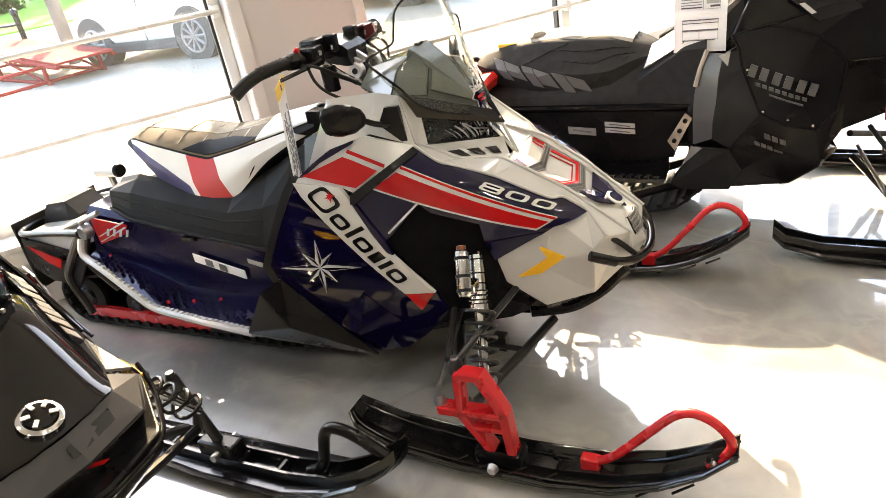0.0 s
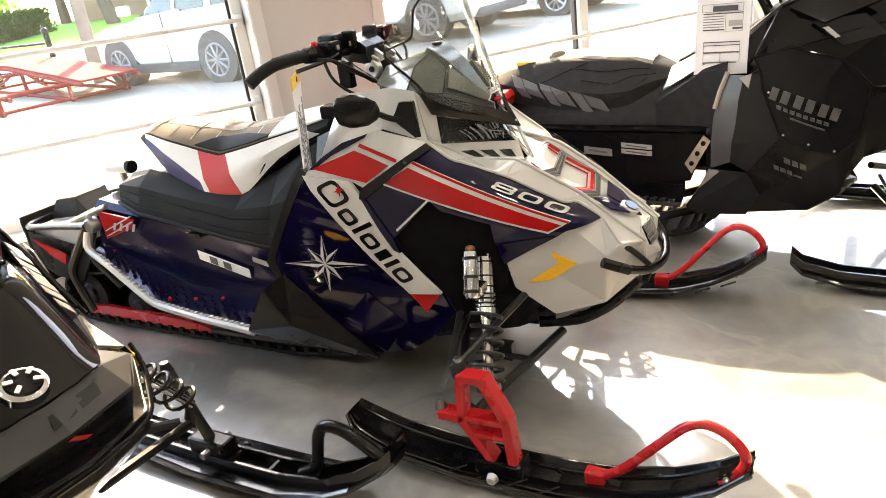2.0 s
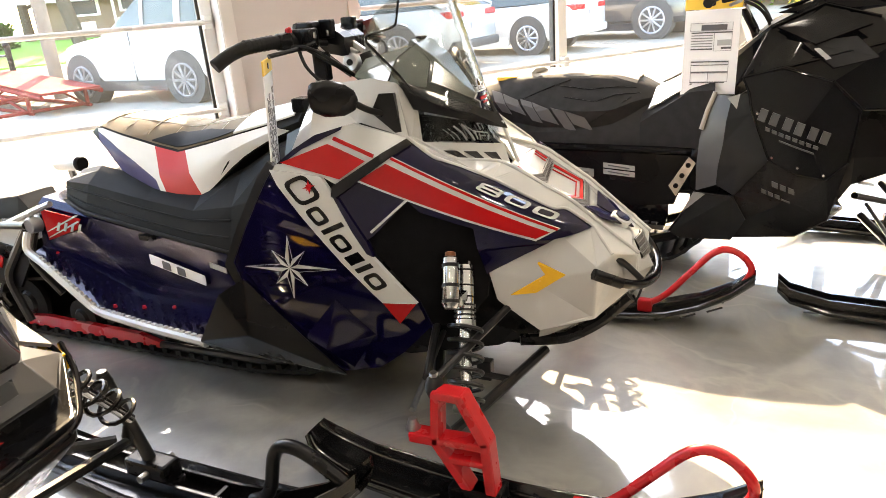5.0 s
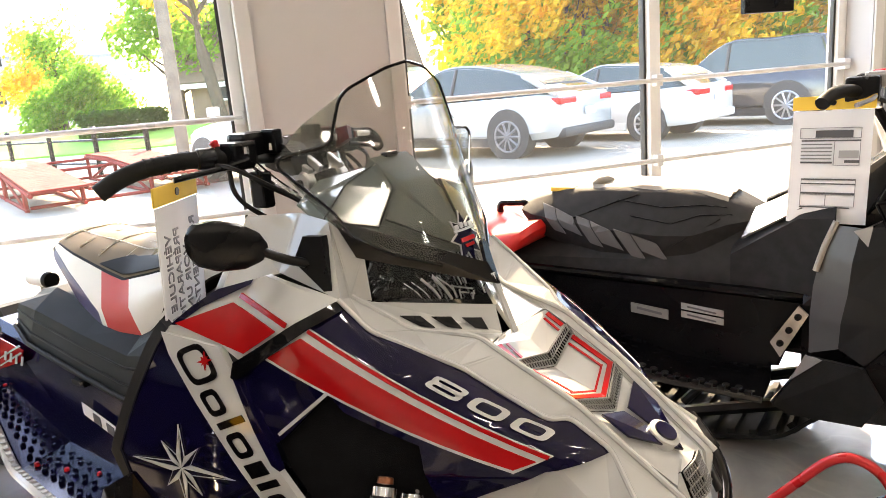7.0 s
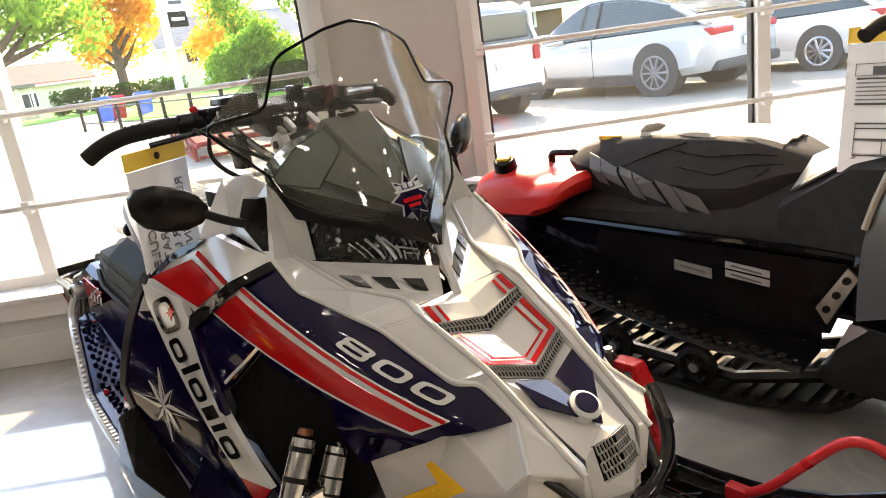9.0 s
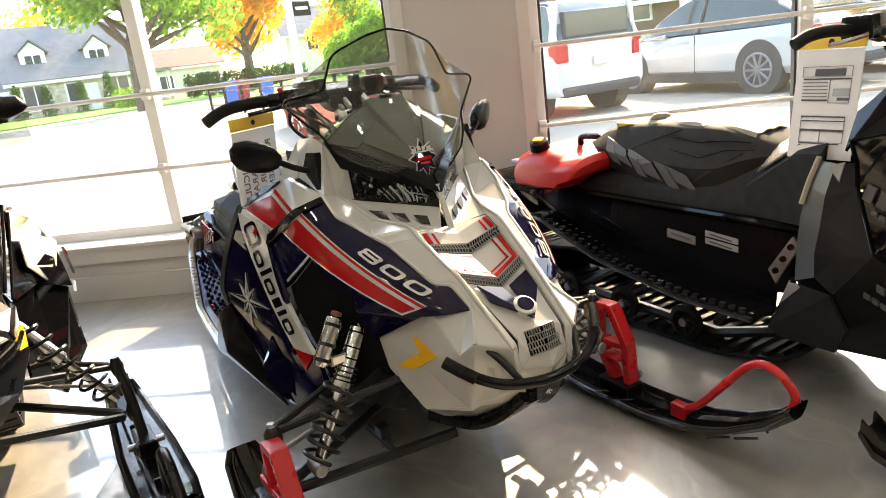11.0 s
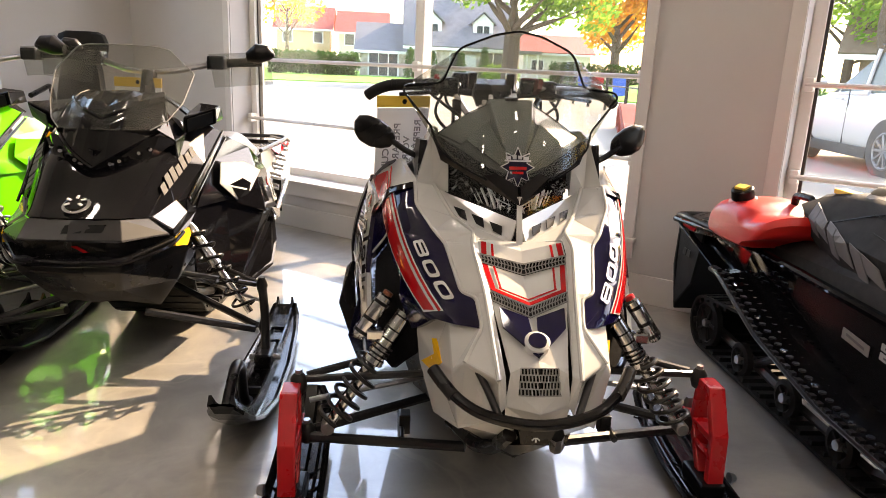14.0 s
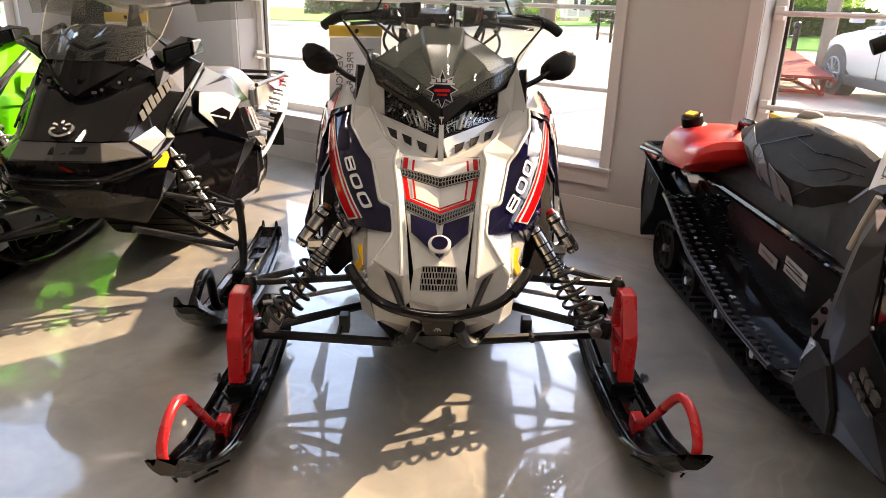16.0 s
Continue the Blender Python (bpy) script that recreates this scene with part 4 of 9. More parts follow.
# chin below the bumper
for s in (-1, 1):
    ch = {"a": (0.318, s * 0.100, 0.388), "b": (0.252, s * 0.160, 0.345), "c": (0.123, s * 0.205, 0.308), "d": (0.09, s * 0.12, 0.235), "e": (0.17, s * 0.09, 0.262), "f": (0.295, s * 0.028, 0.332), "g": (0.345, s * 0.060, 0.402)}
    part("chin", faces(ch, [("a", "b", "e", "f", "g"), ("b", "c", "d", "e")], 0.006, 0.003), WHITE, hero, "white painted chin panel")
    sk = {"a": (0.325, 0, 0.345), "b": (0.297, s * 0.040, 0.328), "c": (0.165, s * 0.095, 0.255), "d": (0.08, s * 0.10, 0.215), "e": (0.13, 0, 0.195), "f": (-0.35, s * 0.12, 0.20), "g": (-0.35, 0, 0.19)}
    part("skid_plate", faces(sk, [("a", "b", "e"), ("b", "c", "d", "e"), ("e", "d", "f", "g")], 0.008, 0.004), BLACK, hero, "black skid plate under the nose")
    part("skid_edge", tube([(0.05, s * 0.155, 0.245), (0.165, s * 0.100, 0.238), (0.25, s * 0.072, 0.285), (0.325, s * 0.052, 0.362)], 0.017, 8, 0.04), BLACK, hero, smooth=True)
chp = part("chin_plate", faces({"a": (0.352, -0.040, 0.392), "b": (0.352, 0.040, 0.392), "c": (0.338, 0.030, 0.350), "d": (0.338, -0.030, 0.350)}, [("a", "b", "c", "d")], 0.006), BLACK, hero, "black chin plate with a white star")
for k in range(4):
    a = math.pi / 4 * k
    part("star_ray", box((-0.012, -0.0015, -0.0015), (0.012, 0.0015, 0.0015), m=Matrix.Translation((0.3485, 0, 0.370)) @ Matrix.Rotation(radians(-18), 4, "Y") @ Matrix.Rotation(a, 4, "X") @ Matrix.Rotation(radians(90), 4, "Z")), WHITE, chp)
# inner black body that closes the engine bay
inner = [[(-0.62, s * h, z) for s, h, z in ((-1, 0.30, 0.24), (-1, 0.34, 0.45), (-1, 0.27, 0.70), (1, 0.27, 0.70), (1, 0.34, 0.45), (1, 0.30, 0.24))], [(-0.25, s * h, z) for s, h, z in ((-1, 0.24, 0.20), (-1, 0.33, 0.45), (-1, 0.20, 0.74), (1, 0.20, 0.74), (1, 0.33, 0.45), (1, 0.24, 0.20))], [(-0.02, s * h, z) for s, h, z in ((-1, 0.14, 0.21), (-1, 0.20, 0.45), (-1, 0.13, 0.66), (1, 0.13, 0.66), (1, 0.20, 0.45), (1, 0.14, 0.21))], [(0.16, s * h, z) for s, h, z in ((-1, 0.08, 0.28), (-1, 0.15, 0.42), (-1, 0.07, 0.56), (1, 0.07, 0.56), (1, 0.15, 0.42), (1, 0.08, 0.28))]]
part("engine_bay", loft(inner), BLACK, hero, "black inner bodywork")

# front bumper
for s in (-1, 1):
    part("bumper_stay", tube([(0.290, s * 0.132, 0.508), (0.325, s * 0.110, 0.475), (0.362, s * 0.085, 0.425)], 0.0085, 10, 0.02), TUBE, hero, smooth=True)
    part("bumper_grip", tube([(0.268, s * 0.220, 0.488), (0.295, s * 0.203, 0.472), (0.325, s * 0.178, 0.452)], 0.0145, 12, 0.03), BLACK, hero, "black rubber bumper end", smooth=True)
part("front_bumper", tube([(0.28, -0.213, 0.481), (0.335, -0.168, 0.446), (0.367, -0.11, 0.424), (0.387, 0, 0.412), (0.367, 0.11, 0.424), (0.335, 0.168, 0.446), (0.28, 0.213, 0.481)], 0.0125, 12, 0.06), BLACKG, hero, "glossy black tube front bumper", smooth=True)

# handlebar
DREDM = mat("dark_red_plastic", (0.10, 0.010, 0.010), 0.3)
WVINYL0 = mat("pale_plastic", (0.62, 0.60, 0.56), 0.3)
hb = part("handlebar", tube([(-0.565, -0.20, 1.062), (-0.515, -0.10, 1.050), (-0.50, 0, 1.045), (-0.515, 0.10, 1.050), (-0.565, 0.20, 1.062)], 0.0115, 10, 0.03), TUBE, hero, "black handlebar with curved grip ends", smooth=True)
for s in (-1, 1):
    part("grip", tube([(-0.545, s * 0.17, 1.060), (-0.575, s * 0.25, 1.066), (-0.592, s * 0.33, 1.060), (-0.61, s * 0.37, 1.046), (-0.628, s * 0.402, 1.024)], 0.0175, 12, 0.02), RUBBER, hb, "black rubber grip", smooth=True)
    part("grip_collar", cyl((-0.553, s * 0.19, 1.062), (-0.566, s * 0.225, 1.065), 0.024, 0.022, 14, bev=0.003), BLACK, hb, smooth=True)
    part("hand_lever", tube([(-0.50, s * 0.15, 1.055), (-0.505, s * 0.21, 1.045), (-0.54, s * 0.30, 1.035)], 0.006, 8, 0.02), BLACK, hb, smooth=True)
    part("control_block", box((-0.575, s * 0.15 - 0.028, 1.035), (-0.50, s * 0.15 + 0.028, 1.092), 0.008), BLACK, hb)
    part("riser_bar", box((-0.072, -0.007, -0.009), (0.072, 0.007, 0.009), 0.003, m=pose(-0.497, s * 0.048, 1.046, 0, 28, 0)), GLINT, hb, "flat silver riser bar")
    part("riser_bar", box((-0.060, -0.006, -0.008), (0.060, 0.006, 0.008), 0.003, m=pose(-0.470, s * 0.030, 1.052, 0, 34, 0)), GLINT, hb)
    part("riser_clamp", cyl((-0.450, s * 0.040, 0.992), (-0.450, s * 0.064, 0.992), 0.026, 0.025, 18, bev=0.003), GLINT, hb, "round silver riser clamp", smooth=True)
    part("clamp_bolt", cyl((-0.450, s * 0.062, 0.992), (-0.450, s * 0.068, 0.992), 0.010, 0.009, 10), BLACK, hb)
part("kill_switch", cyl((-0.548, -0.185, 1.082), (-0.553, -0.189, 1.098), 0.008, 0.009, 12, bev=0.003), REDM, hb, "red kill switch", smooth=True)
part("brake_reservoir", box((-0.575, -0.142, 1.052), (-0.512, -0.080, 1.108), 0.012, m=None), BLACK, hb, "black brake fluid reservoir")
part("fluid_cup", box((-0.545, 0.066, 1.050), (-0.498, 0.122, 1.092), 0.008), BLACK, hb, "black brake fluid cup with a dark red lid")
part("cup_lid", box((-0.543, 0.068, 1.092), (-0.500, 0.120, 1.100), 0.004), DREDM, hb)
gg = part("gauge", loft([[(x, y, z) for y, z in ((-0.070, z0), (-0.082, z0 + 0.03), (-0.078, z1), (0.030, z1), (0.034, z0 + 0.03), (0.022, z0))] for x, z0, z1 in ((-0.545, 1.030, 1.086), (-0.520, 1.020, 1.092), (-0.470, 1.010, 1.076), (-0.450, 1.012, 1.060))]), BLACK, hb, "black digital gauge housing")
part("gauge_screen", faces({"a": (-0.547, -0.060, 1.052), "b": (-0.547, 0.014, 1.052), "c": (-0.547, 0.014, 1.090), "d": (-0.547, -0.060, 1.090)}, [("a", "b", "c", "d")], 0.003), BLACKG, gg)
for y in (-0.084, 0.030):
    part("gauge_ear", box((-0.520, y - 0.010, 1.060), (-0.478, y + 0.014, 1.110), 0.005), BLACK, gg)
part("white_lever_tip", box((-0.540, 0.165, 1.030), (-0.520, 0.186, 1.072), 0.005), WVINYL0, hb, "pale plastic lever tip")
for k in range(6):
    y = -0.16 + 0.065 * k
    part("clamp_bolt", cyl((-0.49, y, 1.068), (-0.49, y, 1.082), 0.006, 0.005, 6), CHROME, hb)
for s in (-1, 1):
    part("bar_brace", tube([(-0.515, s * 0.135, 1.050), (-0.478, s * 0.105, 1.000), (-0.440, s * 0.075, 0.960)], 0.009, 8, 0.02), CHROME if s < 0 else BLACKG, hb, smooth=True)
    part("grip_flange", cyl((-0.551, s * 0.182, 1.061), (-0.5545, s * 0.190, 1.0615), 0.027, 0.027, 18), RUBBER, hb, smooth=True)
    for q in range(7):
        u = q / 6
        part("grip_ring", lathe([((-0.572 - 0.018 * u, s * (0.235 + 0.085 * u), 1.0655 - 0.004 * u), 0.0186), ((-0.5735 - 0.018 * u, s * (0.239 + 0.085 * u), 1.0655 - 0.004 * u), 0.0186)], 14), RUBBER, hb)
    part("cable", tube([(-0.545, s * 0.165, 1.045), (-0.50, s * 0.20, 0.985), (-0.455, s * 0.15, 0.930), (-0.415, s * 0.10, 0.900)], 0.005, 6, 0.05), RUBBER, hb, smooth=True)
part("red_bracket", faces({"a": (-0.500, 0.105, 1.050), "b": (-0.462, 0.112, 1.070), "c": (-0.470, 0.118, 1.100), "d": (-0.500, 0.110, 1.092)}, [("a", "b", "c", "d")], 0.014), DREDM, hb, "dark red lever bracket")
part("throttle_lever", tube([(-0.50, 0.13, 1.070), (-0.54, 0.22, 1.072), (-0.565, 0.295, 1.068)], 0.007, 8, 0.02), STEEL, hb, smooth=True)
part("pendant_cover", box((-0.522, -0.140, 0.952), (-0.478, -0.112, 1.028), 0.006), BLACK, hb)
part("bar_clamp", box((-0.530, -0.062, 1.036), (-0.490, 0.062, 1.062), 0.008), BLACK, hb)
part("post", tube([(-0.455, 0, 1.0), (-0.36, 0, 0.80)], 0.038, 12), BLACK, hero, "black steering post boot", smooth=True)
rng = random.Random(3)
for k in range(4):
    s = -1 if k % 2 else 1
    part("cable", tube([(-0.54, s * (0.14 + 0.02 * k), 1.05), (-0.47, s * (0.13 + 0.03 * k), 0.99 + 0.02 * k), (-0.42, s * 0.09, 0.96), (-0.38, s * 0.05, 0.90)], 0.0045, 6, 0.05), RUBBER, hero, smooth=True)
# console between bars and seat
con = [[(-0.36, s * h, z) for s, h, z in ((-1, 0.20, 0.72), (-1, 0.17, 0.90), (1, 0.17, 0.90), (1, 0.20, 0.72))], [(-0.50, s * h, z) for s, h, z in ((-1, 0.24, 0.66), (-1, 0.15, 0.86), (1, 0.15, 0.86), (1, 0.24, 0.66))], [(-0.66, s * h, z) for s, h, z in ((-1, 0.23, 0.55), (-1, 0.12, 0.80), (1, 0.12, 0.80), (1, 0.23, 0.55))]]
part("console", loft(con), GRAPH, hero, "dark grey console")
for s in (-1, 1):
    part("knob", box((-0.57, s * 0.17 - 0.03, 0.875), (-0.46, s * 0.17 + 0.02, 0.915), 0.008), BLACK, hero)

# seat: black base, coloured side bolsters, quilted top


def seat_section(x, zt, ht, zb, hb_, zm, hm):
    pts = [(-hb_, zb), (-hm, zm), (-ht, zt - 0.012), (-ht + 0.02, zt), (ht - 0.02, zt), (ht, zt - 0.012), (hm, zm), (hb_, zb)]
    return [(x, y, z) for y, z in pts]


base = [seat_section(*q) for q in ((-1.565, 0.668, 0.15, 0.575, 0.222, 0.645, 0.205), (-1.45, 0.688, 0.160, 0.545, 0.248, 0.640, 0.212), (-1.20, 0.645, 0.160, 0.505, 0.252, 0.598, 0.212), (-1.0, 0.635, 0.15, 0.474, 0.252, 0.572, 0.212), (-0.85, 0.69, 0.13, 0.450, 0.246, 0.59, 0.20), (-0.70, 0.77, 0.12, 0.455, 0.220, 0.63, 0.19), (-0.60, 0.80, 0.11, 0.52, 0.20, 0.66, 0.17))]
sb = part("seat_base", loft(base), VINYL, hero, "black vinyl seat base")
for s in (-1, 1):
    part("base_lip", tube([(q[0][0], s * (-q[0][1] + 0.004), q[0][2] + 0.008) for q in base[:6]], 0.007, 8), VINYL, sb, smooth=True)
    for f in (0.35, 0.72):
        part("base_ridge", tube([tuple(V(q[0][0], s * -q[0][1], q[0][2]).lerp(V(q[1][0], s * -q[1][1], q[1][2]), f) + V(0, s * 0.001, 0)) for q in base[:5]], 0.0035, 6), VINYL, sb, smooth=True)
SEAT = ((-1.50, 0.09, 0.805, 0.812, 0.795, 0.105, 0.785, 0.10), (-1.44, 0.115, 0.815, 0.832, 0.775, 0.135, 0.745, 0.12), (-1.34, 0.13, 0.795, 0.822, 0.725, 0.155, 0.648, 0.135), (-1.165, 0.135, 0.757, 0.812, 0.668, 0.172, 0.548, 0.168), (-1.085, 0.135, 0.742, 0.800, 0.662, 0.172, 0.545, 0.172), (-0.96, 0.125, 0.768, 0.812, 0.702, 0.160, 0.622, 0.155), (-0.85, 0.11, 0.795, 0.830, 0.755, 0.135, 0.715, 0.12), (-0.76, 0.09, 0.815, 0.845, 0.79, 0.11, 0.765, 0.10), (-0.64, 0.07, 0.845, 0.865, 0.83, 0.085, 0.81, 0.08))
cush = [[(x, y, z) for y, z in ((-hb_, zb), (-hm, zm), (-ht, ze), (-ht * 0.5, zc), (ht * 0.5, zc), (ht, ze), (hm, zm), (hb_, zb))] for x, ht, ze, zc, zm, hm, zb, hb_ in SEAT]


def seat_top(x, w, lift=0.0):
    """The crowned top between the seat's upper edges."""
    for a, b in zip(SEAT, SEAT[1:]):
        if a[0] <= x <= b[0] + 1e-6:
            u = (x - a[0]) / (b[0] - a[0])
            ht, ze, zc = (a[k] + (b[k] - a[k]) * u for k in (1, 2, 3))
            return V(x, w * ht, ze + (zc + 0.010 - ze) * (1 - abs(w) ** 2.2) + lift)


part("cushion", loft(cush), VINYL, hero, "black quilted seat cushion", smooth=True)


def bolster(x0, x1, material, s, name, lo0=0.0, hi0=1.0, lo1=0.0, hi1=1.0, lift=0.004):
    """A coloured sleeve on the cushion's flank between two lengths."""
    def at(x, w):
        for a, b in zip(cush, cush[1:]):
            if a[0][0] <= x <= b[0][0] + 1e-6:
                u = (x - a[0][0]) / (b[0][0] - a[0][0])
                q = [V(*p).lerp(V(*r), u) for p, r in zip(a, b)]
                lo, mi, hi = q[0], q[1], q[2]
                p = lo.lerp(mi, w * 2) if w < 0.5 else mi.lerp(hi, w * 2 - 1)
                out = V(0, -1, 0.25).normalized()
                p = p + out * lift
                return V(p.x, p.y * -s, p.z)
        return V(x, 0, 0)
    n, k = 8, 7
    own = bmesh.new()
    grid = []
    for i in range(n + 1):
        u = i / n
        row = []
        for j in range(k):
            lo, hi = lo0 + (lo1 - lo0) * u, hi0 + (hi1 - hi0) * u
            w = lo + (hi - lo) * j / (k - 1)
            slant = 0.065 * (w - 0.5)
            row.append(own.verts.new(at(min(max(x0 + (x1 - x0) * u - slant, -1.499), -0.611), w)))
        grid.append(row)
    for i in range(n):
        for j in range(k - 1):
            own.faces.new((grid[i][j], grid[i][j + 1], grid[i + 1][j + 1], grid[i + 1][j]))
    bmesh.ops.recalc_face_normals(own, faces=own.faces)
    bmesh.ops.solidify(own, geom=own.faces[:], thickness=0.003)
    return part(name, own, material, hero, smooth=True)


WVINYL = mat("white_vinyl", (0.70, 0.70, 0.69), 0.4, vary=0.07, scale=9, bump=0.15, bscale=300)
RVINYL = mat("red_vinyl", (0.48, 0.02, 0.025), 0.4, vary=0.1, scale=9, bump=0.15, bscale=300)
NVINYL = mat("navy_vinyl", (0.040, 0.036, 0.12), 0.4, vary=0.15, scale=9, bump=0.15, bscale=300)
PIPING = mat("pale_seat_piping", (0.50, 0.47, 0.42), 0.5)
QUILT = mat("brown_grey_quilted_vinyl", (0.17, 0.135, 0.088), 0.55, spec=0.08, vary=0.25, scale=10, bump=0.3, bscale=260)
for s in (-1, 1):
    bolster(-1.43, -1.175, WVINYL, s, "white_bolster", 0.82, 0.99, 0.44, 0.99)
    bolster(-1.43, -1.175, NVINYL, s, "navy_bolster", 0.02, 0.81, 0.02, 0.43)
    bolster(-1.175, -1.150, WVINYL, s, "white_border", 0.02, 0.99, 0.02, 0.99)
    bolster(-1.150, -1.025, RVINYL, s, "red_bolster", 0.02, 0.99, 0.02, 0.99)
    bolster(-1.025, -0.70, WVINYL, s, "white_bolster", 0.02, 0.99, 0.1, 0.99)
qt = bmesh.new()
grid = []
for i in range(49):
    x = -1.495 + 0.70 * i / 48
    row = []
    for j in range(17):
        w = -1 + 2 * j / 16
        pad = 0.006 * abs(math.sin((x * 16 + abs(w) * 1.4))) ** 0.5 * (1 - w * w) * (0.4 + 0.6 * abs(math.sin(w * 4.2)))
        row.append(qt.verts.new(seat_top(x, w * 0.985, 0.003 + pad)))
    grid.append(row)
for i in range(48):
    for j in range(16):
        qt.faces.new((grid[i][j], grid[i + 1][j], grid[i + 1][j + 1], grid[i][j + 1]))
part("quilted_top", qt, QUILT, hero, "brown-grey quilted seat top", smooth=True)
for k in range(6):
    x = -1.43 + 0.098 * k
    part("seam", tube([seat_top(x + 0.03 * (1 - abs(w)), w, 0.006) for w in [-0.85 + 0.17 * q for q in range(11)]], 0.0018, 5), PIPING, hero)
for w in (-0.42, 0.42):
    part("seam", tube([seat_top(-1.46 + 0.055 * q, w, 0.007) for q in range(12)], 0.0018, 5), PIPING, hero)
for s in (-1, 1):
    part("black_top_patch", sheet([(-1.20, s * 0.97), (-1.10, s * 0.62), (-0.98, s * 0.66), (-0.86, s * 0.93), (-0.92, s * 0.97)], lambda u, v, d: seat_top(u, v, 0.0095 - d), 0.003, 0.03), VINYL, hero, "black vinyl patch on the seat top", smooth=True)
part("front_cover", sheet([(-0.87, -1.0), (-0.84, -0.5), (-0.84, 0.5), (-0.87, 1.0), (-0.66, 1.0), (-0.66, -1.0)], lambda u, v, d: seat_top(u, v, 0.011 - d), 0.006, 0.04), WVINYL, hero, "white vinyl seat nose", smooth=True)

# tunnel and running boards
rb = [(-1.70, 0.32, 0.405), (-1.60, 0.345, 0.385), (-1.29, 0.415, 0.275), (-1.05, 0.435, 0.262), (-0.80, 0.452, 0.255)]
for s in (-1, 1):
    own = bmesh.new()
    rows = []
    for x, h, z in rb:
        zt = 0.585 + (x + 1.70) * (-0.125 / 0.87)
        rows.append([own.verts.new(p) for p in ((x, 0, zt), (x, s * 0.215, zt), (x, s * 0.238, zt - 0.02), (x, s * 0.255, max(z + 0.05, zt - 0.20)), (x, s * (0.262), z + 0.012), (x, s * (h - 0.02), z), (x, s * h, z + 0.006))])
    for a, b in zip(rows, rows[1:]):
        for j in range(6):
            own.faces.new((a[j], a[j + 1], b[j + 1], b[j]))
    bmesh.ops.recalc_face_normals(own, faces=own.faces)
    bmesh.ops.solidify(own, geom=own.faces[:], thickness=0.003)
    tn = part("tunnel", own, NAVY2, hero, "navy anodised tunnel with running board")
    part("board_edge", tube([(x, s * h, z + 0.004) for x, h, z in [(-1.72, 0.29, 0.47), (-1.715, 0.315, 0.43)] + rb], 0.014, 8, 0.05), WHITE, tn, "white running board edge", smooth=True)
    n = 0
    for i in range(34):
        x = -1.62 + 0.024 * i
        for (x0, h0, z0), (x1, h1, z1) in zip(rb, rb[1:]):
            if x0 <= x <= x1:
                u = (x - x0) / (x1 - x0)
                h, z = h0 + (h1 - h0) * u, z0 + (z1 - z0) * u
        for f in (0.25, 0.5, 0.75):
            y = 0.262 + (h - 0.02 - 0.262) * f + (0.006 if i % 2 else -0.006)
            # one tooth in 23 is coloured red for the board's red glints
            part("grip_tooth", cyl((x, s * y, z + 0.004), (x, s * y, z + 0.014), 0.008, 0.006, 6), NAVY2 if (i * 3 + n) % 23 else REDM, tn)
            n += 1
        part("edge_tooth", box((x - 0.007, s * (h - 0.002) - 0.006, z + 0.012), (x + 0.007, s * (h - 0.002) + 0.006, z + 0.022)), WHITE, tn)
    # red emblem patch and labels on the tunnel's side
    on = lambda lift: (lambda u, v, d: V(u, s * (0.254 + lift - d), v))
    part("tunnel_emblem", sheet([(-1.665, 0.555), (-1.47, 0.53), (-1.50, 0.49), (-1.66, 0.44)], on(0.006), 0.003, 0.3), RED, tn, "red patch with silver emblem bars")
    for q in (0.0, 0.022):
        part("emblem_bar", sheet([(-1.655, 0.452 + q), (-1.645, 0.452 + q), (-1.475, 0.520 + q), (-1.485, 0.523 + q)], on(0.009), 0.002, 0.3), WHITE, tn)
    for q in range(4):
        x = -1.60 + 0.035 * q
        part("emblem_bar", sheet([(x, 0.482), (x + 0.012, 0.482), (x + 0.03, 0.512), (x + 0.018, 0.512)], on(0.011), 0.002, 0.3), LGREY, tn)
    lab = part("rating_label", sheet([(-1.18, 0.430), (-0.955, 0.375), (-0.955, 0.340), (-1.18, 0.395)], on(0.008), 0.002, 0.4), PAPER, tn, "white and black rating label")
    for q in range(2):
        x = -1.125 + 0.06 * q
        part("print_block", sheet([(x, 0.412 - 0.015 * q), (x + 0.032, 0.404 - 0.015 * q), (x + 0.032, 0.378 - 0.015 * q), (x, 0.386 - 0.015 * q)], on(0.011), 0.002, 0.4), INK, lab)
    part("small_label", sheet([(-0.925, 0.425), (-0.86, 0.41), (-0.86, 0.392), (-0.925, 0.407)], on(0.008), 0.002, 0.4), LGREY, tn)
    part("side_clip", box((-1.21, s * 0.252 - 0.01, 0.475), (-1.15, s * 0.252 + 0.01, 0.492), 0.003), BLACK, tn)

# tail: rear bumper, snow flap, light box
part("rear_bumper", tube([(-1.72, -0.29, 0.50), (-1.95, -0.26, 0.475), (-2.20, -0.24, 0.445), (-2.26, -0.16, 0.44), (-2.27, 0, 0.44), (-2.26, 0.16, 0.44), (-2.20, 0.24, 0.445), (-1.95, 0.26, 0.475), (-1.72, 0.29, 0.50)], 0.014, 10, 0.06), TUBE, hero, "black tube rear bumper", smooth=True)
part("tail_deck", loft([[(x, s * h, z) for s, h, z in ((-1, h0, z0 - 0.10), (-1, h0, z0), (1, h0, z0), (1, h0, z0 - 0.10))] for x, h0, z0 in ((-2.22, 0.20, 0.43), (-1.95, 0.225, 0.462), (-1.68, 0.235, 0.555))]), WHITE, hero, "white tail deck")
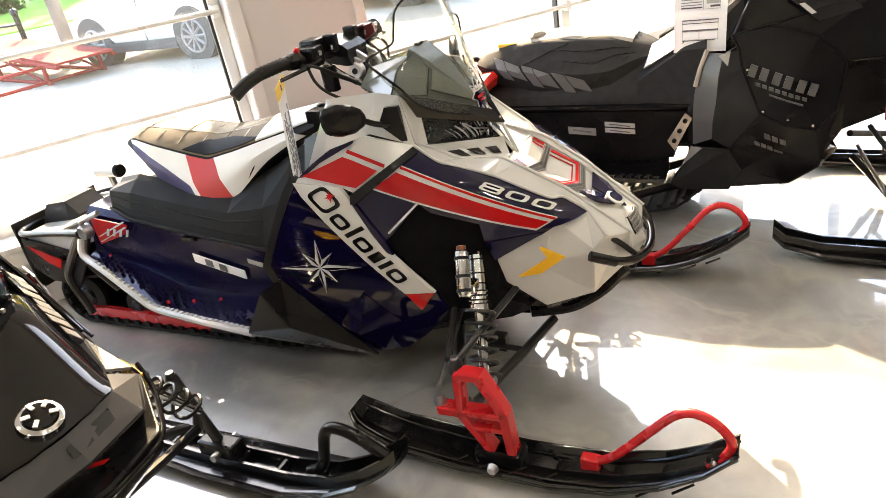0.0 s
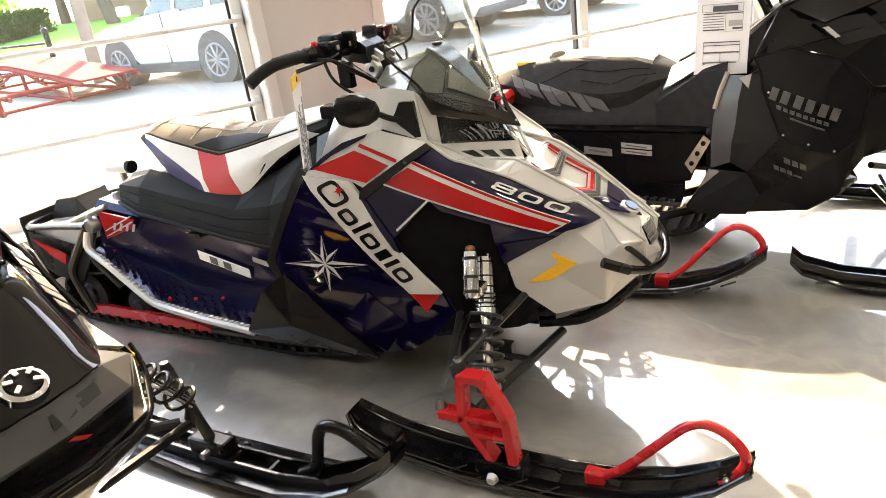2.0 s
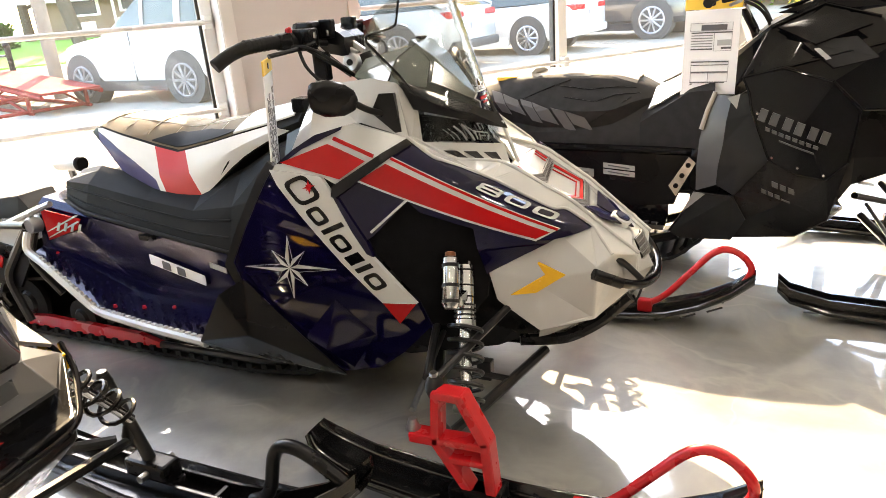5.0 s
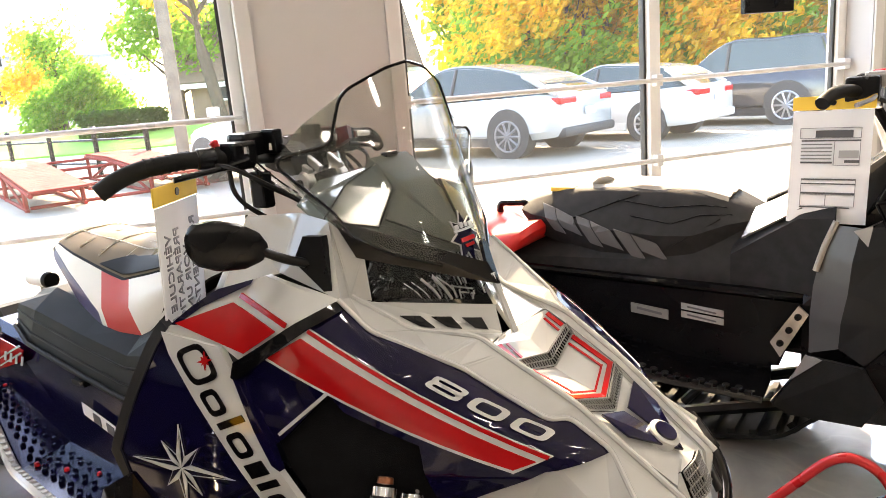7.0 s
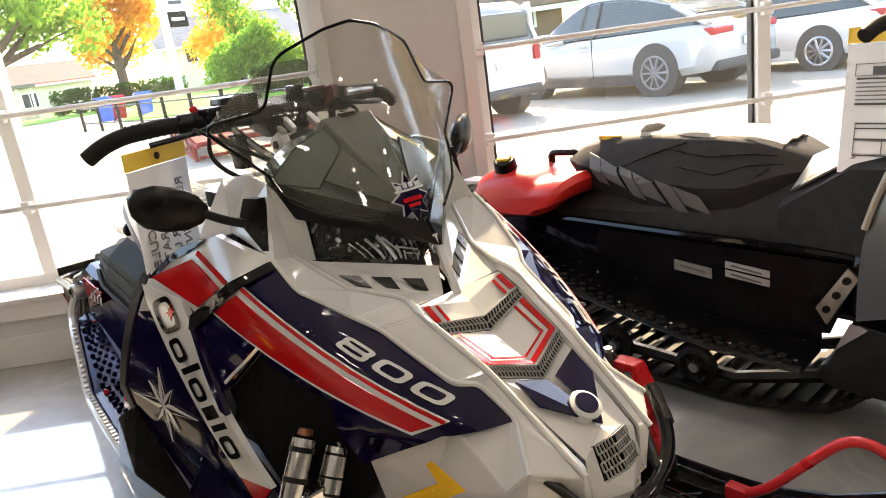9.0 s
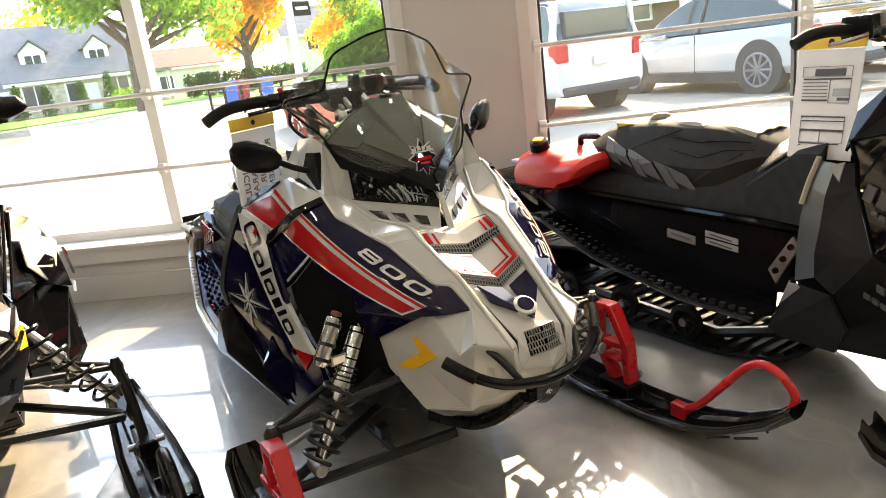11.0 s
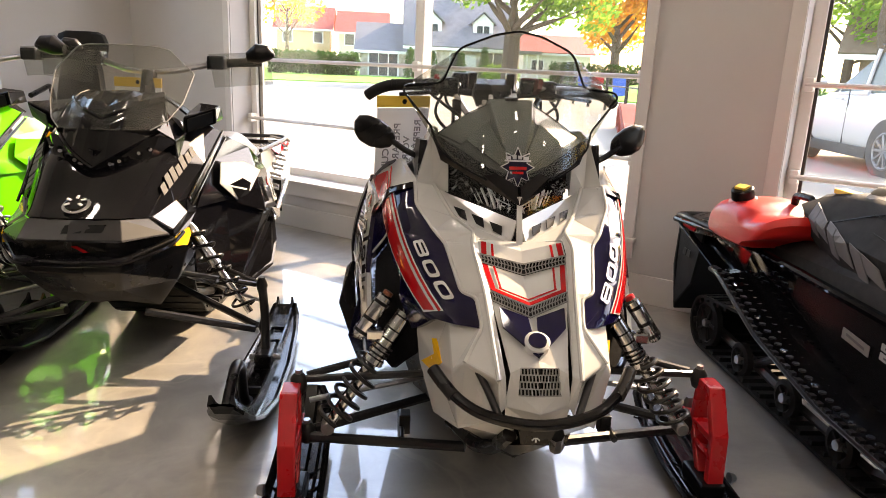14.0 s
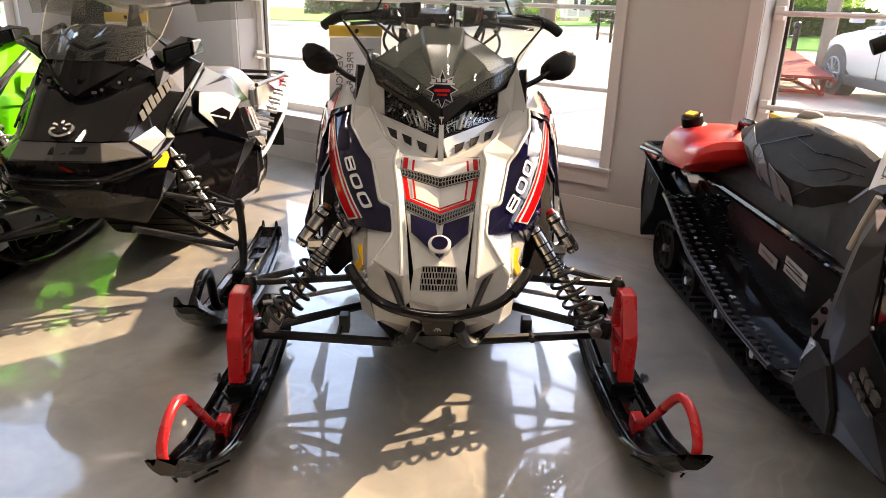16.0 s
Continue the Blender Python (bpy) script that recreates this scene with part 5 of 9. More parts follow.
part("tail_box", loft([[(x, s * h, z) for s, h, z in ((-1, 0.10, 0.42), (-1, 0.075, z1), (1, 0.075, z1), (1, 0.10, 0.42))] for x, z1 in ((-2.24, 0.46), (-2.20, 0.51), (-2.06, 0.53), (-2.00, 0.47))]), RUBBER, hero, "black tail light box")
for s in (-1, 1):
    part("tail_side", faces({"a": (-2.23, s * 0.225, 0.42), "b": (-1.80, s * 0.245, 0.37), "c": (-1.93, s * 0.245, 0.22), "d": (-2.12, s * 0.23, 0.22), "e": (-2.26, s * 0.215, 0.27)}, [("a", "b", "c", "d", "e")], 0.01), BLACK, hero)
    part("tail_accent", faces({"a": (-2.19, s * 0.237, 0.392), "b": (-1.97, s * 0.248, 0.345), "c": (-2.00, s * 0.248, 0.298), "d": (-2.08, s * 0.243, 0.325)}, [("a", "b", "c", "d")], 0.004), RED, hero)
    part("hanger", tube([(-1.72, s * 0.25, 0.50), (-1.80, s * 0.26, 0.35), (-1.70, s * 0.24, 0.22)], 0.013, 8, 0.04), TUBE, hero, smooth=True)
    part("tail_rim", tube([(-2.22, s * 0.205, 0.432), (-1.95, s * 0.230, 0.464), (-1.70, s * 0.240, 0.550)], 0.012, 8), WHITE, hero, smooth=True)
    part("hanger", tube([(-1.79, s * 0.25, 0.47), (-1.99, s * 0.25, 0.265), (-1.93, s * 0.245, 0.08)], 0.016, 8, 0.06), TUBE, hero, smooth=True)
    part("hinge", cyl((-1.70, s * 0.255, 0.50), (-1.70, s * 0.295, 0.50), 0.032, 0.028, 14, bev=0.004), STEEL, hero, smooth=True)
    part("latch_arm", tube([(-1.73, s * 0.27, 0.49), (-1.70, s * 0.275, 0.545), (-1.60, s * 0.262, 0.578)], 0.011, 8, 0.02), STEEL, hero, smooth=True)
part("snow_flap", box((-2.27, -0.22, 0.16), (-2.255, 0.22, 0.48), 0.004), RUBBER, hero, "black rubber snow flap")
lkb = part("lock_barrel", cyl((-1.80, -0.05, 0.662), (-1.665, -0.06, 0.668), 0.026, 0.026, 18, bev=0.003), LGREY, hero, "silver lock barrel", smooth=True)
part("lock_cap", cyl((-1.668, -0.06, 0.668), (-1.650, -0.061, 0.669), 0.029, 0.026, 18, bev=0.003), BLACK, lkb, smooth=True)
part("lock_stand", tube([(-1.72, -0.05, 0.53), (-1.74, -0.05, 0.67)], 0.014, 8), STEEL, hero)

# track and skid
path = []
for k in range(10):
    a = math.pi / 2 + math.pi * k / 9
    path.append((-2.02 + 0.115 * math.cos(a), 0.125 + 0.115 * math.sin(a)))
path += [(-1.5, 0.012), (-0.90, 0.012), (-0.62, 0.05), (-0.45, 0.16)]
for k in range(7):
    a = -math.pi / 5 + math.pi * k / 9
    path.append((-0.50 + 0.10 * math.cos(a), 0.26 + 0.10 * math.sin(a)))
path += [(-1.2, 0.33)]
loop = rounded([(x, 0, z) for x, z in path], 0.05, 3, True)
own = bmesh.new()
ring = []
for p in loop:
    ring.append([own.verts.new((p.x, y, p.z)) for y in (-0.215, 0.215)])
for a, b in zip(ring, ring[1:] + ring[:1]):
    own.faces.new((a[0], a[1], b[1], b[0]))
bmesh.ops.recalc_face_normals(own, faces=own.faces)
bmesh.ops.solidify(own, geom=own.faces[:], thickness=0.012)
trk = part("track", own, RUBBER, hero, "black rubber drive track with lugs")
ln = 0.0
nxt = 0.0
for a, b in zip(loop, loop[1:] + loop[:1]):
    d = (b - a).length
    while nxt < ln + d:
        u = (nxt - ln) / d
        p = a.lerp(b, u)
        tg = (b - a).normalized()
        nrm = V(tg.z, 0, -tg.x)
        if (p.x < -1.9 and p.z < 0.2) or p.z < 0.2:
            m = Matrix.Translation(p) @ Matrix(((tg.x, 0, nrm.x, 0), (0, 1, 0, 0), (tg.z, 0, nrm.z, 0), (0, 0, 0, 1)))
            for y in (-0.145, 0.145):
                part("track_lug", box((-0.012, y - 0.068, -0.030), (0.012, y + 0.055, 0.004), m=m), RUBBER, trk)
        nxt += 0.064
    ln += d
for s in (-1, 1):
    part("skid_rail", sheet([(-2.04, 0.070), (-1.9, 0.084), (-1.40, 0.076), (-1.28, 0.050), (-1.28, 0.034), (-2.02, 0.034)], lambda u, v, d: V(u, s * (0.202 - d), v), 0.02, 0.6), REDM, hero, "red skid rail")
    part("rail_front", tube([(-1.30, s * 0.195, 0.045), (-0.80, s * 0.195, 0.055), (-0.66, s * 0.195, 0.10)], 0.014, 8, 0.05), TUBE, hero, smooth=True)
    part("rail_brace", tube([(-1.75, s * 0.15, 0.10), (-1.25, s * 0.15, 0.30)], 0.014, 8), TUBE, hero)
    for x, r in ((-2.02, 0.10), (-1.72, 0.07), (-1.30, 0.07), (-0.85, 0.07)):
        part("idler_wheel", lathe([((x, s * 0.15, 0.012 + r + 0.008), r - 0.012), ((x, s * 0.155, 0.012 + r + 0.008), r), ((x, s * 0.175, 0.012 + r + 0.008), r), ((x, s * 0.18, 0.012 + r + 0.008), r - 0.02)], 22), RUBBER, hero, smooth=True)
        part("wheel_hub", cyl((x, s * 0.178, 0.012 + r + 0.008), (x, s * 0.19, 0.012 + r + 0.008), r * 0.55, r * 0.4, 14), BLACK, hero, smooth=True)


# front suspension and skis
def front_end(s, dx):
    top, bot = V(0.0 + dx, s * 0.548, 0.315), V(0.0 + dx, s * 0.528, 0.172)
    for x in (-0.16, 0.07):
        part("upper_arm", tube([(x + dx * 0.5, s * 0.15, 0.385), (dx - 0.012 + x * 0.1, s * 0.53, 0.322)], 0.0105, 8), TUBE, hero, smooth=True)
    for x in (-0.20, 0.12):
        part("lower_arm", tube([(x + dx * 0.5, s * 0.12, 0.205), (dx + x * 0.12, s * 0.515, 0.165)], 0.014, 8), TUBE, hero, smooth=True)
    part("arm_brace", tube([(-0.08, s * 0.28, 0.20), (0.06, s * 0.28, 0.195)], 0.009, 8), TUBE, hero)
    part("arm_bracket", box((-0.03, s * 0.27 - 0.015, 0.18), (0.01, s * 0.27 + 0.015, 0.235), 0.004), TUBE, hero)
    for p in (top, bot):
        part("ball_joint", lathe([(p - V(0, 0, 0.028), 0.016), (p - V(0, 0, 0.010), 0.022), (p + V(0, 0, 0.012), 0.022), (p + V(0, 0, 0.026), 0.012)], 14), TUBE, hero, smooth=True)
        part("joint_nut", cyl(p + V(0, 0, 0.024), p + V(0, 0, 0.036), 0.010, 0.010, 6), STEEL, hero)
    part("tie_rod", tube([(-0.16, s * 0.18, 0.275), (-0.075 + dx, s * 0.53, 0.225)], 0.008, 8), STEEL, hero, smooth=True)
    # coil-over
    a, b = V(-0.050, s * 0.270, 0.505), V(0.018, s * 0.468, 0.215)
    d = (b - a)
    sh = part("shock_absorber", lathe([(a, 0.014), (a + d * 0.02, 0.024), (a + d * 0.40, 0.024), (a + d * 0.41, 0.028), (a + d * 0.45, 0.028)], 18), CHROME, hero, "polished coil-over shock absorber", smooth=True)
    part("rod", cyl(a + d * 0.45, b, 0.016, 0.014, 14), CHROME, sh, smooth=True)
    for k in range(5):
        part("preload_ring", cyl(a + d * (0.30 + 0.035 * k), a + d * (0.312 + 0.035 * k), 0.0278, 0.0278, 18), BLACK, sh)
    part("spring", coil(a + d * 0.44, b - d * 0.04, 0.041, 0.0056, 5.5, res=7), TUBE, sh, "black coil spring", smooth=True)
    part("mount", cyl(a + V(-0.018, 0, 0.01), a + V(0.020, 0, 0.01), 0.012, 0.012, 12, bev=0.003), STEEL, sh, smooth=True)
    part("lower_mount", cyl(b + V(-0.03, 0, 0), b + V(0.03, 0, 0), 0.018, 0.018, 12, bev=0.003), STEEL, sh, smooth=True)
    e = V(-0.012, s * 0.054, 0.040)
    part("reservoir", lathe([(a + e, 0.012), (a + e + d * 0.02, 0.021), (a + e + d * 0.34, 0.021), (a + e + d * 0.37, 0.016)], 18), CHROME, sh, smooth=True)
    for q in (0.06, 0.20, 0.31):
        part("reservoir_band", cyl(a + e + d * q, a + e + d * (q + 0.025), 0.0218, 0.0218, 18), BLACK, sh)
    for q in (0.05, 0.16, 0.24):
        part("body_band", cyl(a + d * q, a + d * (q + 0.012), 0.0248, 0.0248, 18), BLACKG, sh)
    part("reservoir_cap", lathe([(a + e - d * 0.028, 0.009), (a + e - d * 0.024, 0.013), (a + e + d * 0.01, 0.014)], 14), REDM if s > 0 else GOLD, sh, smooth=True)
    part("shock_bridge", box((-0.052, s * 0.352 - 0.022, 0.432), (-0.018, s * 0.352 + 0.022, 0.462), 0.006), CHROME, sh)
    # spindle: an openwork red casting
    y0, y1 = s * 0.540, s * 0.585
    sp = None
    for p, q, w in (((0.022, 0.312), (0.072, 0.312), 0.022), ((0.075, 0.312), (0.128, 0.205), 0.026), ((0.128, 0.205), (0.138, 0.060), 0.026), ((0.015, 0.31), (0.005, 0.185), 0.022), ((0.005, 0.185), (0.085, 0.060), 0.024), ((0.005, 0.19), (0.122, 0.195), 0.020), ((0.035, 0.145), (0.128, 0.150), 0.016), ((0.005, 0.188), (-0.055, 0.186), 0.024), ((0.078, 0.062), (0.145, 0.062), 0.026)):
        p, q = V(p[0] + dx, 0, p[1]), V(q[0] + dx, 0, q[1])
        dd = (q - p)
        m = Matrix.Translation((p + q) / 2 + V(0, (y0 + y1) / 2, 0)) @ Matrix.Rotation(-math.atan2(dd.z, dd.x), 4, "Y")
        bar = box((-dd.length / 2 - 0.008, -0.0225, -w / 2), (dd.length / 2 + 0.008, 0.0225, w / 2), 0.005, m=m)
        if sp is None:
            sp = part("spindle", bar, REDM, hero, "red openwork ski spindle")
        else:
            part("spindle_web", bar, REDM, sp)
    part("rod_end", lathe([((-0.06 + dx, s * 0.56, 0.18), 0.012), ((-0.06 + dx, s * 0.56, 0.20), 0.018), ((-0.06 + dx, s * 0.56, 0.225), 0.010)], 12), STEEL, hero, smooth=True)
    # ski
    yc = s * 0.555
    ski = bmesh.new()
    st = [(-0.355, 0.105, 0.035), (-0.33, 0.075, 0.055), (-0.22, 0.035, 0.068), (0.0, 0.012, 0.072), (0.25, 0.012, 0.072), (0.40, 0.030, 0.068), (0.52, 0.070, 0.060), (0.62, 0.125, 0.050), (0.69, 0.185, 0.035)]
    secs = []
    for x, z, w in st:
        lip = 0.026
        secs.append([(x + dx, yc + y, z + dz) for y, dz in ((-w, 0.012), (-w - 0.006, lip), (-w + 0.004, lip + 0.004), (-w + 0.014, 0.016), (-0.022, 0.014), (-0.016, 0.030), (0.016, 0.030), (0.022, 0.014), (w - 0.014, 0.016), (w - 0.004, lip + 0.004), (w + 0.006, lip), (w, 0.012), (0.025, 0.0), (0.012, -0.010), (-0.012, -0.010), (-0.025, 0.0))])
    sk = part("ski", loft(secs, ski), SKIM, hero, "black plastic ski with raised edges")
    for y0 in (-0.046, 0.046):
        part("ski_ridge", tube([(x + dx, yc + y0 * min(1, w / 0.066), z + 0.018) for x, z, w in st], 0.0042, 6, 0.05), SKIM, sk, smooth=True)
    for k in range(11):
        x = -0.30 + 0.085 * k
        z = max(0.030, 0.030 + 0.10 * max(0, x - 0.42) * 4)
        for y0 in (-1, 1):
            part("ski_web", tube([(x + dx, yc + y0 * 0.058, z), (x + 0.045 + dx, yc + y0 * 0.020, z + 0.004)], 0.0035, 5), SKIM, sk)
    for y0 in (-1, 1):
        part("ski_lip", tube([(x + dx, yc + y0 * (w + 0.001 + 0.0016 * math.sin(31 * x)), z + 0.027) for x, z, w in [tuple(p + (q - p) * j / 5 for p, q in zip(a0, b0)) for a0, b0 in zip(st, st[1:]) for j in range(5)]], 0.0042, 6), SKIM, sk, smooth=True)
    part("ski_saddle", box((0.03 + dx, yc - 0.035, 0.03), (0.16 + dx, yc + 0.035, 0.075), 0.008), BLACK, sk)
    part("ski_bolt", cyl((0.10 + dx, yc + s * 0.07, 0.062), (0.10 + dx, yc + s * 0.088, 0.062), 0.016, 0.012, 14, bev=0.002), STEEL, sk, smooth=True)
    part("wear_bar", tube([(-0.15 + dx, yc, 0.004), (0.3 + dx, yc, 0.004)], 0.005, 6), STEEL, sk)
    part("ski_loop", tube([(0.335 + dx, yc - s * 0.01, 0.062), (0.40 + dx, yc - s * 0.01, 0.095), (0.565 + dx, yc, 0.29), (0.63 + dx, yc + s * 0.006, 0.285), (0.685 + dx, yc + s * 0.01, 0.225), (0.655 + dx, yc + s * 0.01, 0.165), (0.625 + dx, yc + s * 0.01, 0.145)], 0.0115, 10, 0.06), REDM, sk, "red tube ski loop", smooth=True)
    part("loop_foot", box((0.315 + dx, yc - s * 0.01 - 0.016, 0.04), (0.365 + dx, yc - s * 0.01 + 0.016, 0.085), 0.006), REDM, sk)
    part("loop_bolt", cyl((0.64 + dx, yc + s * 0.008, 0.16), (0.64 + dx, yc + s * 0.032, 0.16), 0.010, 0.008, 10), STEEL, sk)


front_end(-1, -0.02)
front_end(1, -0.07)

# ---- the other snowmobiles ----
GREEN = mat("lime_green_paint", (0.10, 0.62, 0.01), 0.18, vary=0.12, scale=5, coat=0.6)
SILVER = mat("silver_paint", (0.42, 0.42, 0.42), 0.22, 0.5, vary=0.1, scale=5, coat=0.5)
CREAM = mat("beige_vinyl", (0.38, 0.35, 0.30), 0.5, vary=0.12, scale=8, bump=0.2, bscale=300)
FABRIC = mat("black_seat_fabric", (0.018, 0.018, 0.0195), 0.7, spec=0.25, vary=0.35, scale=30, bump=0.35, bscale=500)
COVERS = mat("grey_printed_vinyl", (0.11, 0.11, 0.115), 0.55, vary=0.15, scale=12)
MARK = mat("silver_grey_print", (0.085, 0.085, 0.085), 0.35, vary=0.1, scale=9)
KNEE = mat("grey_knee_plastic", (0.060, 0.060, 0.061), 0.30, spec=0.45, vary=0.2, scale=6, bump=0.06, bscale=300)
NOTE = mat("grey_notice_ink", (0.24, 0.24, 0.26), 0.6)
PRINT = mat("grey_panel_print", (0.065, 0.065, 0.067), 0.3, vary=0.15, scale=12)
WORN = mat("satin_black_bodywork", (0.006, 0.006, 0.007), 0.24, spec=0.2, vary=0.35, scale=5, bump=0.05, bscale=350)
PAD = mat("pale_seat_top", (0.30, 0.28, 0.25), 0.5, vary=0.2, scale=8, bump=0.3, bscale=150)


def plain_suspension(par, s, x0, half, spring, spindle, loopm, front=True):
    """Arms, coil spring, post and ski of a sled, round a front axle at x0."""
    hub = V(x0, s * half, 0.17)
    top = V(x0 - 0.03, s * (half - 0.01), 0.32)
    for dx in (-0.14, 0.10):
        part("upper_arm", tube([(x0 + dx, s * 0.19, 0.41), (top.x + dx * 0.1, s * (half - 0.03), 0.325)], 0.010, 8), TUBE, par, smooth=True)
        part("lower_arm", tube([(x0 + dx * 1.3, s * 0.13, 0.27), (x0 + dx * 0.15, s * (half - 0.03), 0.165)], 0.014, 8), TUBE, par, smooth=True)
    part("tie_rod", tube([(x0 - 0.17, s * 0.15, 0.32), (x0 - 0.09, s * (half - 0.03), 0.24)], 0.007, 8), STEEL, par, smooth=True)
    a, b = V(x0 + 0.045, s * 0.262, 0.56), V(x0 + 0.066, s * (half - 0.035), 0.25)
    d = b - a
    sh = part("shock_absorber", lathe([(a, 0.016), (a + d * 0.05, 0.021), (a + d * 0.45, 0.021), (a + d * 0.47, 0.012), (b, 0.012)], 14), CHROME, par, "slim coil-over shock absorber", smooth=True)
    part("spring", coil(a + d * 0.10, b - d * 0.05, 0.037, 0.0055, 6.5, res=6), spring, sh, smooth=True)
    part("post", tube([top + V(0, 0, 0.02), V(x0 + 0.0, s * (half + 0.005), 0.20), V(x0 + 0.045, s * (half + 0.01), 0.07)], 0.016, 10, 0.04), spindle, par, "ski post", smooth=True)
    for p in (top, hub):
        part("ball_joint", lathe([(p - V(0, 0, 0.03), 0.014), (p, 0.022), (p + V(0, 0, 0.03), 0.012)], 12), TUBE, par, smooth=True)
    yc = s * (half + 0.01)
    st = [(-0.44, 0.085, 0.045), (-0.40, 0.05, 0.06), (-0.28, 0.022, 0.072), (0.0, 0.010, 0.088), (0.30, 0.012, 0.088), (0.45, 0.035, 0.072), (0.56, 0.085, 0.062), (0.65, 0.150, 0.048), (0.69, 0.19, 0.03)]
    secs = []
    for x, z, w in st:
        secs.append([(x + x0, yc + y, z + dz) for y, dz in ((-w, 0.008), (-w - 0.004, 0.020), (-w + 0.006, 0.024), (-w + 0.020, 0.014), (-0.040, 0.016), (-0.034, 0.050), (-0.026, 0.050), (-0.022, 0.018), (0.022, 0.018), (0.026, 0.050), (0.034, 0.050), (0.040, 0.016), (w - 0.020, 0.014), (w - 0.006, 0.024), (w + 0.004, 0.020), (w, 0.008), (0.02, -0.006), (-0.02, -0.006))])
    sk = part("ski", loft(secs), SKIM, par, "black plastic ski with twin ribs")
    for k in range(6):
        x = x0 - 0.30 + 0.14 * k
        part("cross_rib", box((x - 0.005, yc - 0.022, 0.026), (x + 0.005, yc + 0.022, 0.054)), BLACK, sk)
    part("ski_saddle", box((x0 - 0.03, yc - 0.03, 0.03), (x0 + 0.11, yc + 0.03, 0.10), 0.010), BLACK, sk)
    part("pivot_bolt", cyl((x0 + 0.05, yc - 0.055, 0.072), (x0 + 0.05, yc + 0.055, 0.072), 0.011, 0.011, 10), STEEL, sk)
    part("runner", tube([(x0 - 0.35, yc, 0.008), (x0 + 0.4, yc, 0.010)], 0.005, 6), STEEL, sk)
    part("ski_loop", tube([(x0 + 0.36, yc, 0.055), (x0 + 0.42, yc, 0.085), (x0 + 0.455, yc, 0.235), (x0 + 0.53, yc, 0.245), (x0 + 0.66, yc, 0.165)], 0.0165, 10, 0.06), loopm, sk, "black moulded ski loop", smooth=True)


def drive_track(par, x0, x1, w, front_z, lugm=RUBBER):
    """A track loop from a rear idler at x0 to a front drum at x1."""
    path = [(x0 + 0.115 * math.cos(a), 0.125 + 0.115 * math.sin(a)) for a in [math.pi / 2 + math.pi * k / 9 for k in range(10)]]
    path += [((x0 + x1) / 2 - 0.2, 0.012), (x1 - 0.42, 0.012), (x1 - 0.15, 0.06), (x1, 0.20), (x1 + 0.03, front_z), (x1 - 0.08, front_z + 0.08), ((x0 + x1) / 2, 0.33)]
    lp = rounded([(x, 0, z) for x, z in path], 0.05, 3, True)
    own = bmesh.new()
    rg = [[own.verts.new((p.x, y, p.z)) for y in (-w, w)] for p in lp]
    for a, b in zip(rg, rg[1:] + rg[:1]):
        own.faces.new((a[0], a[1], b[1], b[0]))
    bmesh.ops.recalc_face_normals(own, faces=own.faces)
    bmesh.ops.solidify(own, geom=own.faces[:], thickness=0.012)
    tr = part("track", own, RUBBER, par, "black rubber drive track")
    run, nxt = 0.0, 0.0
    for a, b in zip(lp, lp[1:] + lp[:1]):
        d = (b - a).length
        while nxt < run + d:
            p = a.lerp(b, (nxt - run) / d)
            tg = (b - a).normalized()
            nr = V(tg.z, 0, -tg.x)
            if p.z < 0.26:
                m = Matrix.Translation(p) @ Matrix(((tg.x, 0, nr.x, 0), (0, 1, 0, 0), (tg.z, 0, nr.z, 0), (0, 0, 0, 1)))
                part("track_lug", box((-0.011, -w * 0.96, -0.028), (0.011, w * 0.96, 0.004), m=m), lugm, tr)
            nxt += 0.064
        run += d
    for s in (-1, 1):
        part("skid_rail", tube([(x0, s * 0.13, 0.10), (x0 + 0.5, s * 0.13, 0.075), (x1 - 0.45, s * 0.13, 0.06), (x1 - 0.15, s * 0.13, 0.15)], 0.02, 6), TUBE, par)
        part("swing_arm", tube([(x0 + 0.35, s * 0.14, 0.09), (x0 + 0.75, s * 0.14, 0.33)], 0.015, 8), TUBE, par)
        part("swing_arm", tube([(x1 - 0.45, s * 0.14, 0.10), (x1 - 0.25, s * 0.14, 0.34)], 0.015, 8), TUBE, par)
        for x, r in ((x0, 0.10), (x0 + 0.30, 0.065), (x0 + 0.62, 0.065), (x0 + 0.92, 0.065)):
            wh = part("idler_wheel", lathe([((x, s * 0.15, 0.02 + r), r - 0.012), ((x, s * 0.155, 0.02 + r), r), ((x, s * 0.178, 0.02 + r), r), ((x, s * 0.183, 0.02 + r), r - 0.018), ((x, s * 0.170, 0.02 + r), r - 0.03)], 24), RUBBER, par, smooth=True)
            part("wheel_hub", cyl((x, s * 0.165, 0.02 + r), (x, s * 0.19, 0.02 + r), 0.022, 0.016, 12), STEEL, wh, smooth=True)
            for k in range(5):
                a = 2 * math.pi * k / 5
                part("wheel_spoke", tube([(x, s * 0.174, 0.02 + r), (x + math.cos(a) * (r - 0.015), s * 0.174, 0.02 + r + math.sin(a) * (r - 0.015))], 0.008, 5), RUBBER, wh)


def bars_on(par, pts, size, along, up, nrm, material, name="plain_mark"):
    """A row of plain slanted bars in place of a maker's lettering: (start, width) along a line from pts."""
    o, along, up, nrm = Vector(pts), Vector(along).normalized(), Vector(up).normalized(), Vector(nrm).normalized()
    for st, wd, h in size:
        q = {k: o + along * (st + du * wd + 0.25 * h * dv) + up * h * dv + nrm * 0.003 for k, du, dv in (("a", 0, 0), ("b", 1, 0), ("c", 1, 1), ("d", 0, 1))}
        part(name, faces(q, [("a", "b", "c", "d")], 0.002), material, par)


